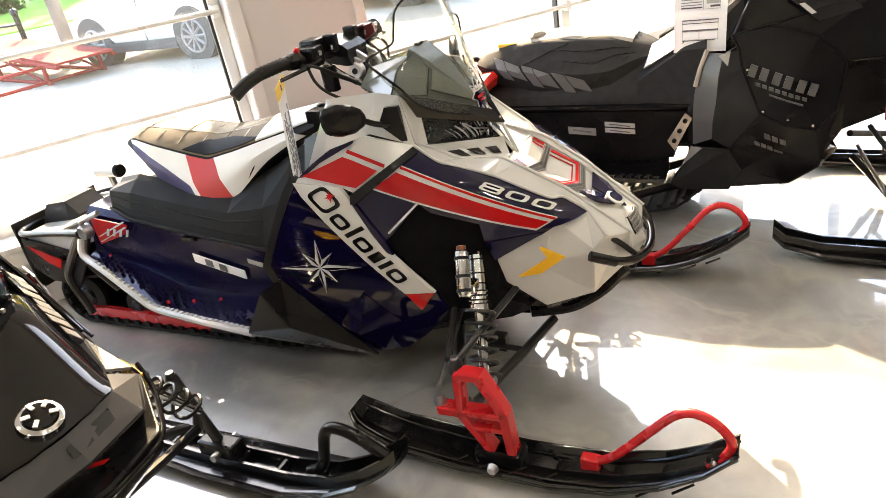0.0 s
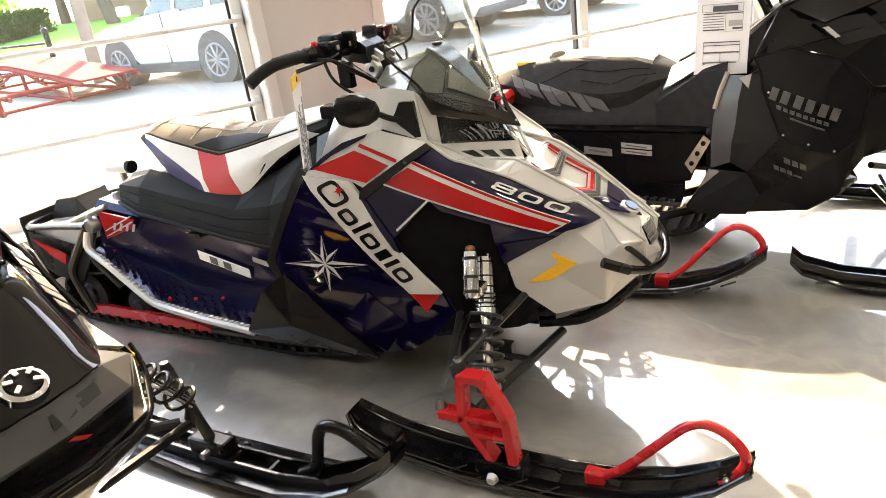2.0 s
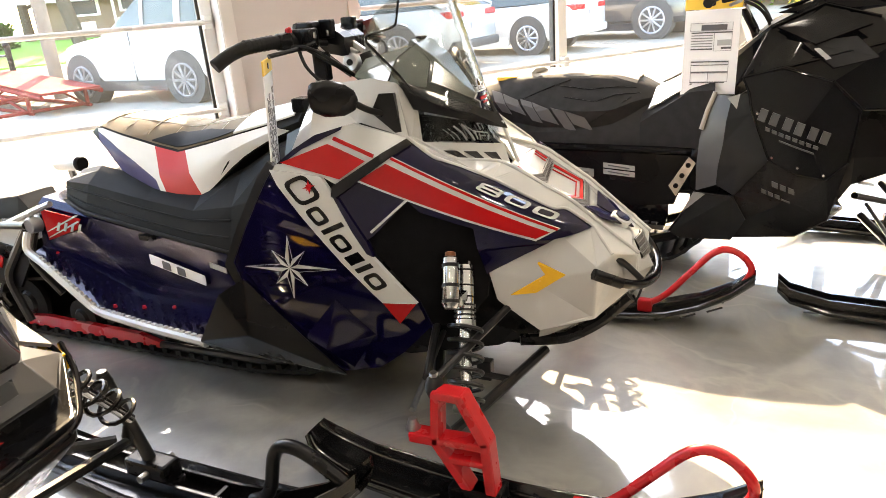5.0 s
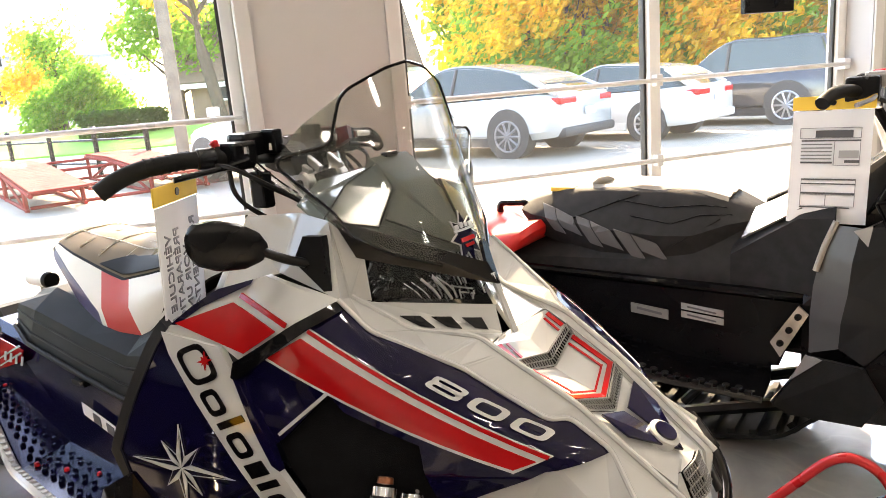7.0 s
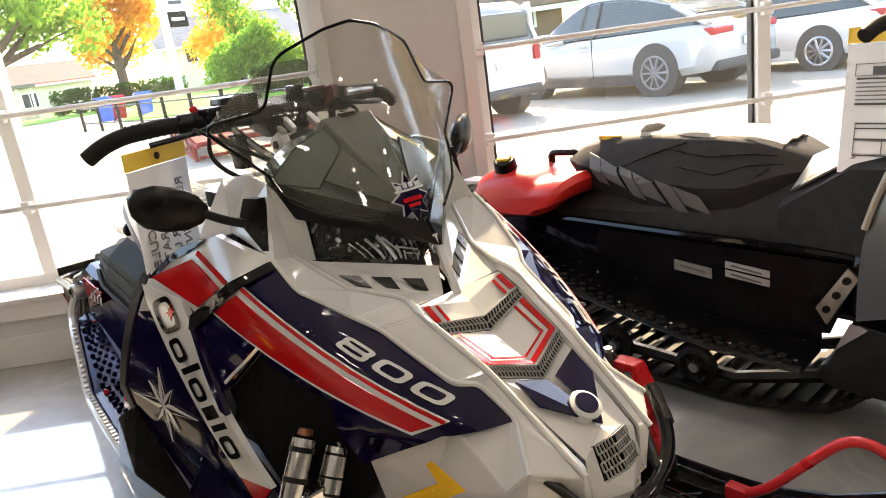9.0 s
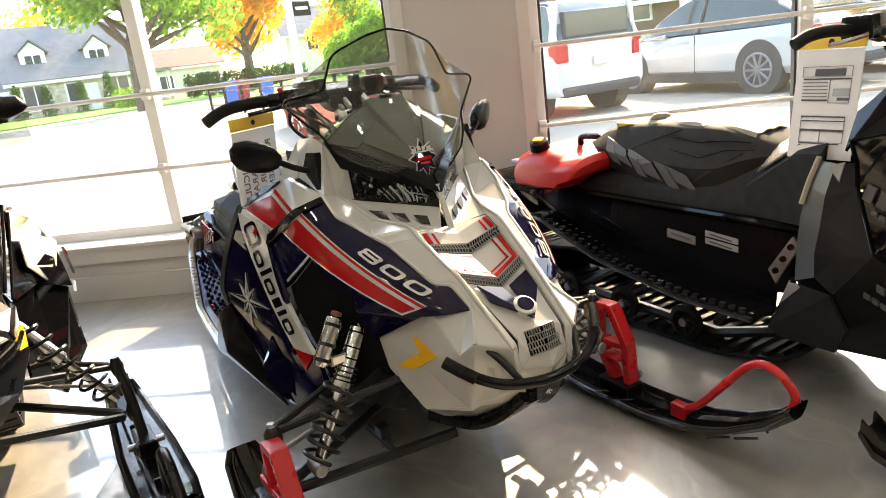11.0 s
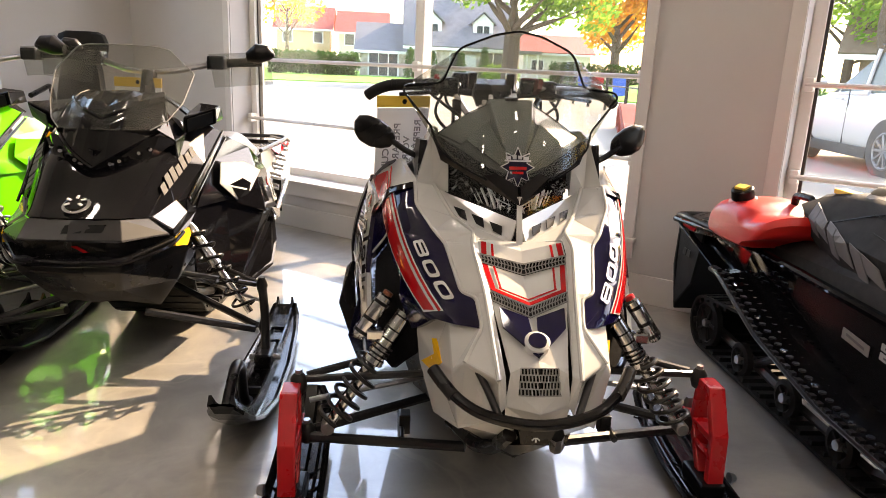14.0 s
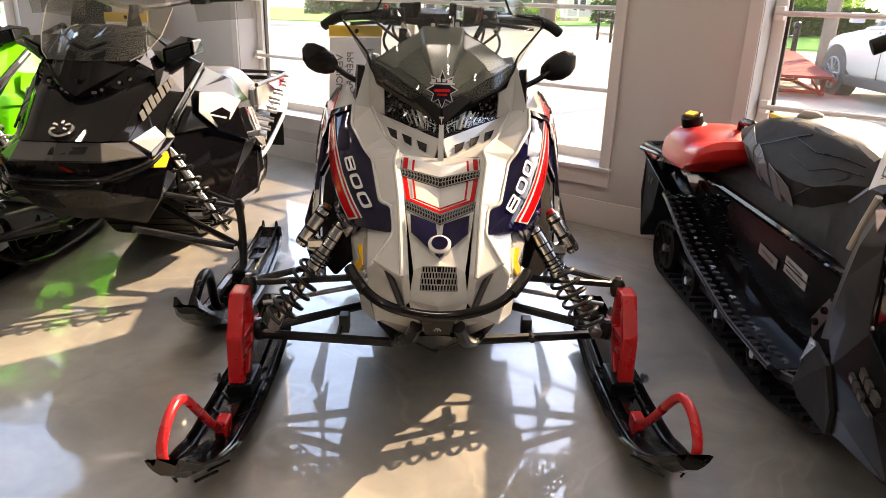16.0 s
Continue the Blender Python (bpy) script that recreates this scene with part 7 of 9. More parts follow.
part("snow_flap", loft([[(x, y, z) for x, y in ((x0, -h), (x0 - 0.012, -h), (x0 - 0.012, h), (x0, h))] for z, x0, h in ((0.50, -1.27, 0.235), (0.30, -1.285, 0.235), (0.10, -1.26, 0.22))]), RUBBER, xs, "black rubber snow flap")
bars_on(xs, (-1.299, -0.12, 0.36), ((0.0, 0.10, 0.03), (0.12, 0.08, 0.03)), (0, 1, 0), (0, 0, 1), (-1, 0, 0), GRAPH)
bars_on(xs, (-1.20, -0.238, 0.375), ((0.0, 0.03, 0.03), (0.04, 0.03, 0.03)), (1, 0, 0), (0, 0, 1), (0, -1, 0), GRAPH)
part("flap_side", faces({"a": (-1.28, -0.232, 0.50), "b": (-1.04, -0.235, 0.50), "c": (-1.10, -0.235, 0.27), "d": (-1.27, -0.225, 0.12)}, [("a", "b", "c", "d")], 0.01), RUBBER, xs)
part("rack_plate", box((-1.20, -0.06, 0.585), (-1.10, 0.02, 0.600), 0.004), PAPER, xs)
part("silver_side_shock", lathe([((1.04, -0.235, 0.62), 0.02), ((1.05, -0.25, 0.56), 0.026), ((1.05, -0.27, 0.46), 0.026)], 14), REDM, xs, "red shock reservoir", smooth=True)

# red fuel can
can = thing("fuel_can", "red plastic fuel can with a black and yellow cap", "fuel can", pose(-0.69, 1.045, 0.0))
own = bmesh.new()
secs = []
for y, k, dz in ((-0.155, 0.55, -0.025), (-0.145, 0.74, -0.016), (-0.115, 0.92, -0.006), (-0.07, 1.0, 0.0), (0.08, 1.0, 0.0), (0.13, 0.93, -0.006), (0.16, 0.76, -0.018)):
    ring = [(-0.20, 0.56), (-0.215, 0.60), (-0.205, 0.650), (-0.175, 0.682), (-0.12, 0.702), (0.00, 0.706), (0.05, 0.695), (0.09, 0.672), (0.15, 0.682), (0.222, 0.694), (0.236, 0.67), (0.215, 0.625), (0.13, 0.590), (0.10, 0.56)]
    secs.append([(x * (0.5 + 0.5 * k), y, 0.63 + dz + (z - 0.63) * k) for x, z in ring])
loft(secs, own)
REDP = mat("red_moulded_plastic", (0.55, 0.02, 0.018), 0.35, vary=0.12, scale=7, bump=0.06)
bmesh.ops.subdivide_edges(own, edges=own.edges[:], cuts=1, use_grid_fill=True, smooth=0.2)
part("body", own, REDP, can, "red moulded can body", smooth=True)
nk, nd = V(-0.075, -0.075, 0.675), V(0.16, -0.30, 0.94).normalized()
part("neck", lathe([(nk, 0.062), (nk + nd * 0.022, 0.050), (nk + nd * 0.038, 0.036)], 20), REDP, can, smooth=True)
part("cap", lathe([(nk + nd * 0.030, 0.038), (nk + nd * 0.034, 0.041), (nk + nd * 0.066, 0.039), (nk + nd * 0.070, 0.034)], 22), BLACK, can, smooth=True)
part("cap_arrow", box((-0.022, -0.016, 0.0), (0.022, 0.016, 0.010), 0.003, m=Matrix.Translation(nk + nd * 0.069) @ nd.to_track_quat("Z", "Y").to_matrix().to_4x4()), CARD, can, "yellow cap mark")
part("handle", tube([(0.02, 0.06, 0.695), (0.02, 0.06, 0.735), (0.13, 0.06, 0.74), (0.145, 0.06, 0.68)], 0.013, 8, 0.02), BLACK, can, smooth=True)
part("clamp", box((-0.14, -0.145, 0.585), (-0.07, -0.118, 0.625), 0.008), BLACK, can)
part("clamp_foot", box((-0.19, -0.12, 0.545), (0.08, 0.13, 0.575), 0.006), BLACK, can)


def hang_tag(m, label, rows, mirror=False):
    """A card in a clear sleeve, hung from a handlebar: yellow header, printed sheet."""
    t = thing("hang_tag", label, "tag", m, "tags on the handlebars")
    part("header_card", box((-0.098, -0.002, -0.036), (0.098, 0.002, 0.0), 0.001), CARD, t, "yellow header card")
    part("hole", cyl((0, -0.004, -0.018), (0, 0.004, -0.018), 0.008, 0.008, 12), BLACK, t)
    part("sheet", box((-0.095, -0.0015, -0.335), (0.095, 0.0015, -0.038)), PAPER, t, "white printed sheet")
    for x, z, w, h, mm in rows:
        part("print_bar", box((x, -0.004, z - h), (x + w, -0.002, z)), mm, t)
    return t


def frame_rows(x, z, w, h, mm, r=0.0012):
    """Four thin rules round a printed box."""
    return [(x, z, w, r, mm), (x, z - h + r, w, r, mm), (x, z, r, h, mm), (x + w - r, z, r, h, mm)]


rows = frame_rows(-0.074, -0.083, 0.145, 0.028, NOTE) + frame_rows(0.010, -0.116, 0.061, 0.066, NOTE) + frame_rows(-0.064, -0.217, 0.130, 0.043, NOTE) + frame_rows(-0.064, -0.253, 0.130, 0.037, NOTE)
rows += [(-0.036, -0.090, 0.088, 0.019, INK), (-0.069, -0.115, 0.140, 0.004, INK), (0.022, -0.143, 0.046, 0.020, LGREY), (0.036, -0.168, 0.034, 0.007, INK), (-0.069, -0.172, 0.076, 0.005, INK), (-0.064, -0.217, 0.130, 0.004, INK), (-0.064, -0.229, 0.130, 0.003, INK), (-0.064, -0.254, 0.130, 0.004, INK), (-0.003, -0.256, 0.0015, 0.034, NOTE), (-0.064, -0.291, 0.120, 0.0035, INK)]
for k in range(5):
    rows.append((-0.069, -0.125 - 0.0095 * k, 0.074, 0.0032, NOTE))
hang_tag(pose(0.407, 1.040, 1.060, -9, 0, -5), "price sheet in a sleeve under a yellow header", rows)
tg1 = hang_tag(pose(-0.560, -0.285, 1.030, 4, 0, 122), "notice sheet in a sleeve under a yellow header", [])
for k, txt in enumerate(("VÉHICULE EN", "PRÉPARATION", "VOIR UN", "REPRÉSENTANT")):
    own = glyphs(txt, 0.034, True)
    for v in own.verts:
        v.co.x = -v.co.x
    r = bmesh.ops.extrude_face_region(own, geom=own.faces[:])
    bmesh.ops.translate(own, verts=[e for e in r["geom"] if isinstance(e, bmesh.types.BMVert)], vec=(0, 0, -0.0056))
    bmesh.ops.transform(own, matrix=pose(-0.058 + 0.038 * k, -0.0028, -0.195, 90, 0, 0) @ Matrix.Rotation(radians(90), 4, "Z"), verts=own.verts)
    part("notice_text", own, NOTE, tg1, "grey printed words", normals=False)


def touring_sled(m, label, hood, side, band_m, tailm, seatm, spring, post, plain=False):
    """A trail sled with a short clear screen, seen from its front. x forward from the front axle."""
    t = thing("snowmobile", label, "snowmobile", m, "snowmobiles in the showroom")
    drive_track(t, -1.72, -0.28, 0.19, 0.28)
    for s in (-1, 1):
        # hood: a bowed shell between the nose band and the headlights
        rowsh = []
        for pts_ in (((0.322, 0, 0.634), (0.318, 0.07, 0.634), (0.298, 0.135, 0.630), (0.212, 0.190, 0.618)),
                     ((0.262, 0, 0.662), (0.255, 0.08, 0.668), (0.232, 0.140, 0.666), (0.150, 0.200, 0.664)),
                     ((0.200, 0, 0.700), (0.190, 0.085, 0.712), (0.160, 0.150, 0.716), (0.070, 0.216, 0.712)),
                     ((0.140, 0, 0.742), (0.125, 0.090, 0.758), (0.085, 0.160, 0.768), (-0.010, 0.228, 0.768)),
                     ((0.060, 0, 0.785), (0.040, 0.090, 0.800), (0.000, 0.165, 0.812), (-0.10, 0.236, 0.822))):
            rowsh.append([(x, s * y, z) for x, y, z in pts_])
        own = bmesh.new()
        gv = [[own.verts.new(p) for p in r] for r in rowsh]
        for r0, r1 in zip(gv, gv[1:]):
            for q0, q1, q2, q3 in zip(r0, r0[1:], r1[1:], r1):
                own.faces.new((q0, q1, q2, q3))
        bmesh.ops.recalc_face_normals(own, faces=own.faces)
        bmesh.ops.subdivide_edges(own, edges=own.edges[:], cuts=2, use_grid_fill=True, smooth=0.6)
        bmesh.ops.solidify(own, geom=own.faces[:], thickness=0.008)
        part("hood", own, hood, t, "glossy painted hood", smooth=True)
        E = {"a": (0.212, s * 0.190, 0.618), "b": (0.150, s * 0.200, 0.664), "c": (0.070, s * 0.216, 0.712), "d": (-0.010, s * 0.228, 0.768), "e": (-0.10, s * 0.236, 0.822), "f": (-0.24, s * 0.255, 0.885), "g": (-0.270, s * 0.312, 0.848), "h": (-0.10, s * 0.290, 0.750), "i": (0.055, s * 0.268, 0.655), "j": (0.105, s * 0.240, 0.640)}
        part("hood_edge", faces(E, [("a", "b", "c", "j"), ("c", "d", "h", "i", "j"), ("d", "e", "f", "g", "h")], 0.008, 0.004), hood, t)
        part("edge_trim", tube([(0.055, s * 0.272, 0.653), (-0.10, s * 0.296, 0.750), (-0.272, s * 0.318, 0.850)], 0.005, 8), BLACKG, t, "black trim strip", smooth=True)
        part("edge_trim", tube([(0.060, s * 0.285, 0.630), (-0.10, s * 0.308, 0.730), (-0.265, s * 0.328, 0.825)], 0.005, 8), BLACKG, t, smooth=True)
        N = {"a": (0.325, 0, 0.630), "a1": (0.300, s * 0.137, 0.627), "b": (0.212, s * 0.190, 0.615), "c": (0.368, 0, 0.578), "c1": (0.345, s * 0.152, 0.575), "d": (0.218, s * 0.252, 0.570), "e": (0.330, 0, 0.570), "e1": (0.310, s * 0.150, 0.566), "f": (0.330, 0, 0.520), "f1": (0.300, s * 0.15, 0.52), "f2": (0.205, s * 0.25, 0.560), "g": (0.392, 0, 0.520), "g1": (0.362, s * 0.158, 0.518), "g2": (0.205, s * 0.272, 0.550), "h": (0.398, 0, 0.480), "h1": (0.365, s * 0.150, 0.478), "h2": (0.150, s * 0.288, 0.495), "i": (0.320, 0, 0.400), "i1": (0.290, s * 0.120, 0.398), "i2": (0.125, s * 0.245, 0.385), "k": (0.215, 0, 0.330), "k1": (0.190, s * 0.07, 0.330), "k2": (0.06, s * 0.16, 0.27), "m": (0.02, s * 0.28, 0.46)}
        part("nose_band", faces(N, [("a", "c", "c1", "a1"), ("a1", "c1", "d", "b")], 0.008, 0.003), band_m, t, "grey nose band")
        part("nose_grille", faces(N, [("c", "e", "e1", "c1"), ("e", "f", "f1", "e1"), ("c1", "e1", "f1", "f2", "d")], 0.006), BLACK, t, "black recessed nose grille")
        part("nose_bumper", faces(N, [("f", "g", "g1", "f1"), ("f1", "g1", "g2", "f2"), ("g", "h", "h1", "g1"), ("g1", "h1", "h2", "g2"), ("h", "i", "i1", "h1"), ("h1", "i1", "i2", "h2"), ("h2", "i2", "m")], 0.010, 0.006), BLACK, t, "black nose bumper")
        part("nose_keel", faces(N, [("i", "k", "k1", "i1"), ("i1", "k1", "k2", "i2"), ("i2", "k2", "m")], 0.008, 0.004), RUBBER, t)
        part("bumper_bar", tube([(0.395, 0, 0.505), (0.375, s * 0.155, 0.503), (0.24, s * 0.262, 0.53), (0.175, s * 0.287, 0.565)], 0.006, 8, 0.05), BLACKG, t, smooth=True)
        part("marker_light", faces({"a": (0.205, s * 0.272, 0.555), "b": (0.122, s * 0.290, 0.568), "c": (0.112, s * 0.292, 0.545), "d": (0.150, s * 0.290, 0.515), "e": (0.215, s * 0.272, 0.528)}, [("a", "b", "c", "d", "e")], 0.012), YELLOW, t, "amber marker light")
        part("side_lamp", faces({"a": (0.200, s * 0.200, 0.618), "b": (0.100, s * 0.246, 0.655), "c": (0.080, s * 0.274, 0.612), "d": (0.195, s * 0.260, 0.580)}, [("a", "b", "c", "d")], 0.008), SILVER if not plain else side, t, "pale side lamp")
        part("lamp_shroud", faces({"a": (0.080, s * 0.276, 0.610), "b": (0.195, s * 0.262, 0.578), "c": (0.205, s * 0.268, 0.556), "d": (0.11, s * 0.285, 0.570), "e": (0.02, s * 0.285, 0.60), "f": (0.055, s * 0.268, 0.650)}, [("a", "b", "c", "d", "e", "f")], 0.006), BLACKG, t)
        # headlight and visor
        hl = part("headlight", faces({"a": (0.125, s * 0.004, 0.745), "b": (0.070, s * 0.150, 0.772), "c": (-0.03, s * 0.215, 0.835), "d": (0.020, s * 0.18, 0.86), "e": (0.115, s * 0.004, 0.815)}, [("a", "b", "c", "d", "e")], 0.006), BLACKG, t, "headlight with bright reflectors")
        rng = random.Random(21)
        for k in range(16):
            u, w = rng.uniform(0.05, 0.9), rng.uniform(0.15, 0.85)
            p = V(0.128 - 0.075 * u, s * (0.01 + 0.165 * u), 0.755 + 0.03 * u + 0.05 * w)
            r0 = rng.uniform(0.003, 0.007)
            part("reflector", lathe([(p - V(0.010, 0, 0), r0 * 0.5), (p, r0), (p + V(0.003, s * 0.002, 0), r0 * 0.85)], 6), BLACKG if k % 3 else STEEL, hl)
        def dome(u, v):
            """Bowed visor shell: u from the middle out, v from the brow back."""
            x = 0.140 - 0.335 * v - 0.20 * u * u * (1 - 0.5 * v)
            y = s * u * (0.185 - 0.080 * v)
            z = 0.764 + 0.118 * u * (1 - v) + 0.230 * math.sin(min(v, 1) * 1.45) ** 0.8 - 0.018 * u * u * v + 0.016 * math.sin(v * math.pi) * (1 if u < 0.45 else 0)
            return V(x, y, z)
        own = bmesh.new()
        gv = [[own.verts.new(dome(i / 5, j / 4)) for i in range(6)] for j in range(5)]
        for r0, r1 in zip(gv, gv[1:]):
            for q0, q1, q2, q3 in zip(r0, r0[1:], r1[1:], r1):
                own.faces.new((q0, q1, q2, q3))
        bmesh.ops.recalc_face_normals(own, faces=own.faces)
        bmesh.ops.solidify(own, geom=own.faces[:], thickness=0.008)
        part("visor", own, BLACKG, t, "glossy black faceted visor")
        part("visor_brow", tube([dome(i / 8, 0.0) + V(0.003, 0, -0.003) for i in range(9)], 0.007, 6), BLACKG, t, smooth=True)
        part("visor_trim", tube([dome(0.98, j / 6) + V(0.004, s * 0.003, 0) for j in range(5)], 0.003, 6), GRAPH, t, smooth=True)
        part("visor_lip", tube([dome(i / 8, 0.34) + V(0.004, 0, 0.004) for i in range(9)], 0.006, 6), WORN, t, smooth=True)
        part("dash", faces({"a": (-0.195, 0, 0.990), "b": (-0.21, s * 0.12, 0.985), "c": (-0.40, s * 0.13, 0.94), "d": (-0.42, 0, 0.96), "e": (-0.42, s * 0.26, 0.84), "f": (-0.20, s * 0.22, 0.91), "g": (-0.25, s * 0.27, 0.86)}, [("a", "b", "c", "d"), ("b", "f", "e", "c"), ("f", "g", "e")], 0.008, 0.004), WORN, t, "black dash")
        SC = {"a": (-0.110, s * 0.222, 0.850), "b": (-0.172, s * 0.322, 0.888), "c": (-0.150, s * 0.326, 0.945), "d": (-0.10, s * 0.226, 0.912), "e": (-0.30, s * 0.24, 0.90), "f": (-0.33, s * 0.31, 0.89), "g": (-0.33, s * 0.30, 0.94), "h": (-0.30, s * 0.23, 0.95)}
        part("side_scoop_box", faces(SC, [("a", "b", "c", "d"), ("b", "f", "g", "c"), ("d", "c", "g", "h"), ("a", "e", "f", "b")], 0.008, 0.005), BLACKG, t, "black air scoop")
        part("scoop_mesh", faces({"a": (-0.105, s * 0.236, 0.860), "b": (-0.160, s * 0.312, 0.893), "c": (-0.144, s * 0.314, 0.932), "d": (-0.097, s * 0.238, 0.905)}, [("a", "b", "c", "d")], 0.004), GRAPH, t)
        part("cheek", faces({"a": (-0.03, s * 0.215, 0.838), "b": (-0.01, s * 0.228, 0.770), "c": (-0.11, s * 0.240, 0.826), "d": (-0.24, s * 0.258, 0.888), "e": (-0.115, s * 0.224, 0.850), "f": (0.008, s * 0.168, 0.876), "g": (-0.10, s * 0.160, 0.940)}, [("b", "c", "e", "a"), ("c", "d", "e"), ("a", "e", "g", "f")], 0.006, 0.003), BLACKG, t)
        # side panel
        S = {"a": (0.02, s * 0.290, 0.615), "b": (-0.27, s * 0.325, 0.835), "c": (-0.42, s * 0.385, 0.775), "d": (-0.50, s * 0.435, 0.68), "e": (-0.62, s * 0.455, 0.50), "f": (-0.66, s * 0.46, 0.33), "g": (-0.54, s * 0.462, 0.25), "h": (-0.25, s * 0.36, 0.20), "i": (0.0, s * 0.285, 0.36), "j": (-0.17, s * 0.352, 0.615), "k": (-0.40, s * 0.452, 0.52), "l": (-0.335, s * 0.428, 0.690), "m": (-0.15, s * 0.318, 0.75)}
        part("side_panel", faces(S, [("a", "m", "j"), ("m", "b", "c", "l"), ("m", "l", "j"), ("c", "d", "l"), ("l", "d", "e", "k"), ("j", "l", "k")], 0.008, 0.006), side, t, "glossy side panel")
        part("lower_side_panel", faces({q: V(*p) - V(0, s * 0.012, 0) for q, p in S.items()}, [("a", "j", "i"), ("j", "k", "h", "i"), ("k", "e", "f", "g", "h")], 0.008, 0.006), BLACKG if not plain else side, t, "black lower side panel")
        W = {"a": (-0.150, s * 0.328, 0.745), "b": (-0.28, s * 0.382, 0.733), "c": (-0.360, s * 0.430, 0.690), "d": (-0.270, s * 0.408, 0.625), "e": (-0.200, s * 0.372, 0.600), "f": (-0.120, s * 0.330, 0.672)}
        part("side_flash", faces({k: V(*p) + V(0.004, s * 0.010, 0.004) for k, p in W.items()}, [("a", "b", "c", "d", "e", "f")], 0.004), WHITE if not plain else side, t, "white side flash")
        if not plain:
            part("flash_notch", faces({"a": (-0.165, s * 0.360, 0.665), "b": (-0.235, s * 0.392, 0.680), "c": (-0.275, s * 0.414, 0.655), "d": (-0.250, s * 0.410, 0.618), "e": (-0.200, s * 0.384, 0.606)}, [("a", "b", "c", "d", "e")], 0.004), BLACKG, t, "black notch in the side flash")
        part("side_decal", faces({"a": (-0.395, s * 0.452, 0.660), "b": (-0.475, s * 0.450, 0.650), "c": (-0.56, s * 0.464, 0.535), "d": (-0.47, s * 0.466, 0.545)}, [("a", "b", "c", "d")], 0.006), SILVER, t, "silver patterned side decal")
        part("decal_mark", faces({"a": (-0.44, s * 0.458, 0.65), "b": (-0.475, s * 0.458, 0.64), "c": (-0.53, s * 0.470, 0.55), "d": (-0.49, s * 0.470, 0.57)}, [("a", "b", "c", "d")], 0.006), BLACKG, t)
        part("decal_mark", faces({"a": (-0.375, s * 0.455, 0.655), "b": (-0.40, s * 0.456, 0.65), "c": (-0.41, s * 0.460, 0.625), "d": (-0.385, s * 0.459, 0.63)}, [("a", "b", "c", "d")], 0.004), RED, t)
        part("silver_vent", faces({"a": (-0.45, s * 0.466, 0.525), "b": (-0.63, s * 0.468, 0.485), "c": (-0.645, s * 0.468, 0.44), "d": (-0.60, s * 0.468, 0.45)}, [("a", "b", "c", "d")], 0.010), SILVER, t, "silver side vent")
        A_, B_ = V(0.128, s * 0.204, 0.666), V(-0.090, s * 0.256, 0.780)
        al = (B_ - A_) if s > 0 else (A_ - B_)
        if not plain:
            nb = V(0.35, s * 0.75, 0.5) * 0.018
            bars_on(t, (A_ if s > 0 else B_) + nb, tuple((0.036 * k, 0.027, 0.032 if k in (0, 3, 5, 6) else 0.043) for k in range(7)), al, (-0.25, -0.5 * s, 0.62), (0.35, s * 0.75, 0.5), MARK)
        plain_suspension(t, s, 0.0, 0.505, spring, post, BLACK)
        # screen wings, bars, mirrors
        part("grip", tube([(-0.55, s * 0.20, 1.085), (-0.60, s * 0.30, 1.10), (-0.64, s * 0.40, 1.105)], 0.018, 10, 0.03), RUBBER, t, "black handlebar grip", smooth=True)
        part("hand_guard", faces({"a": (-0.50, s * 0.22, 1.13), "b": (-0.56, s * 0.45, 1.15), "c": (-0.58, s * 0.46, 1.02), "d": (-0.50, s * 0.24, 1.0)}, [("a", "b", "c", "d")], 0.004), SHIELD, t, "clear hand guard")
        part("control_block", box((-0.60, s * 0.24 - 0.035, 1.07), (-0.52, s * 0.24 + 0.035, 1.125), 0.01), BLACK, t)
        part("mirror", lathe([((-0.56, s * 0.36, 1.125), 0.02), ((-0.56, s * 0.40, 1.14), 0.04), ((-0.56, s * 0.45, 1.145), 0.03), ((-0.56, s * 0.47, 1.14), 0.01)], 12), BLACK, t, smooth=True)
        own = bmesh.new()
        rows_ = []
        for x, h, z in ((-0.70, 0.36, 0.30), (-0.95, 0.345, 0.33), (-1.3, 0.32, 0.38), (-1.65, 0.27, 0.47)):
            zt = 0.50 + (-0.7 - x) * 0.05
            rows_.append([own.verts.new(p) for p in ((x, 0, zt), (x, s * 0.19, zt), (x, s * 0.21, zt - 0.03), (x, s * 0.215, z + 0.02), (x, s * h, z))])
        for a, b in zip(rows_, rows_[1:]):
            for j in range(4):
                own.faces.new((a[j], a[j + 1], b[j + 1], b[j]))
        bmesh.ops.recalc_face_normals(own, faces=own.faces)
        bmesh.ops.solidify(own, geom=own.faces[:], thickness=0.004)
        tn = part("tunnel", own, tailm, t, "tunnel and running board")
        part("board_edge", tube([(-0.70, s * 0.37, 0.305), (-1.10, s * 0.37, 0.345), (-1.60, s * 0.355, 0.44), (-2.02, s * 0.32, 0.575)], 0.013, 8, 0.05), SILVER, tn, "bright running board edge", smooth=True)
        part("tail_panel", faces({"a": (-1.45, s * 0.235, 0.62), "b": (-2.04, s * 0.30, 0.635), "c": (-2.02, s * 0.315, 0.585), "d": (-1.60, s * 0.345, 0.455), "e": (-1.40, s * 0.250, 0.50)}, [("a", "b", "c", "d", "e")], 0.008), SILVER, tn, "silver slanted tail panel")
        for k in range(22):
            x = -0.74 - 0.055 * k
            z = 0.312 + 0.007 * k + 0.0004 * k * k
            part("board_rung", tube([(x, s * 0.215, z + 0.030), (x - 0.025 if k % 2 else x + 0.025, s * (0.366 - 0.0016 * k), z)], 0.008, 5), SILVER, tn)
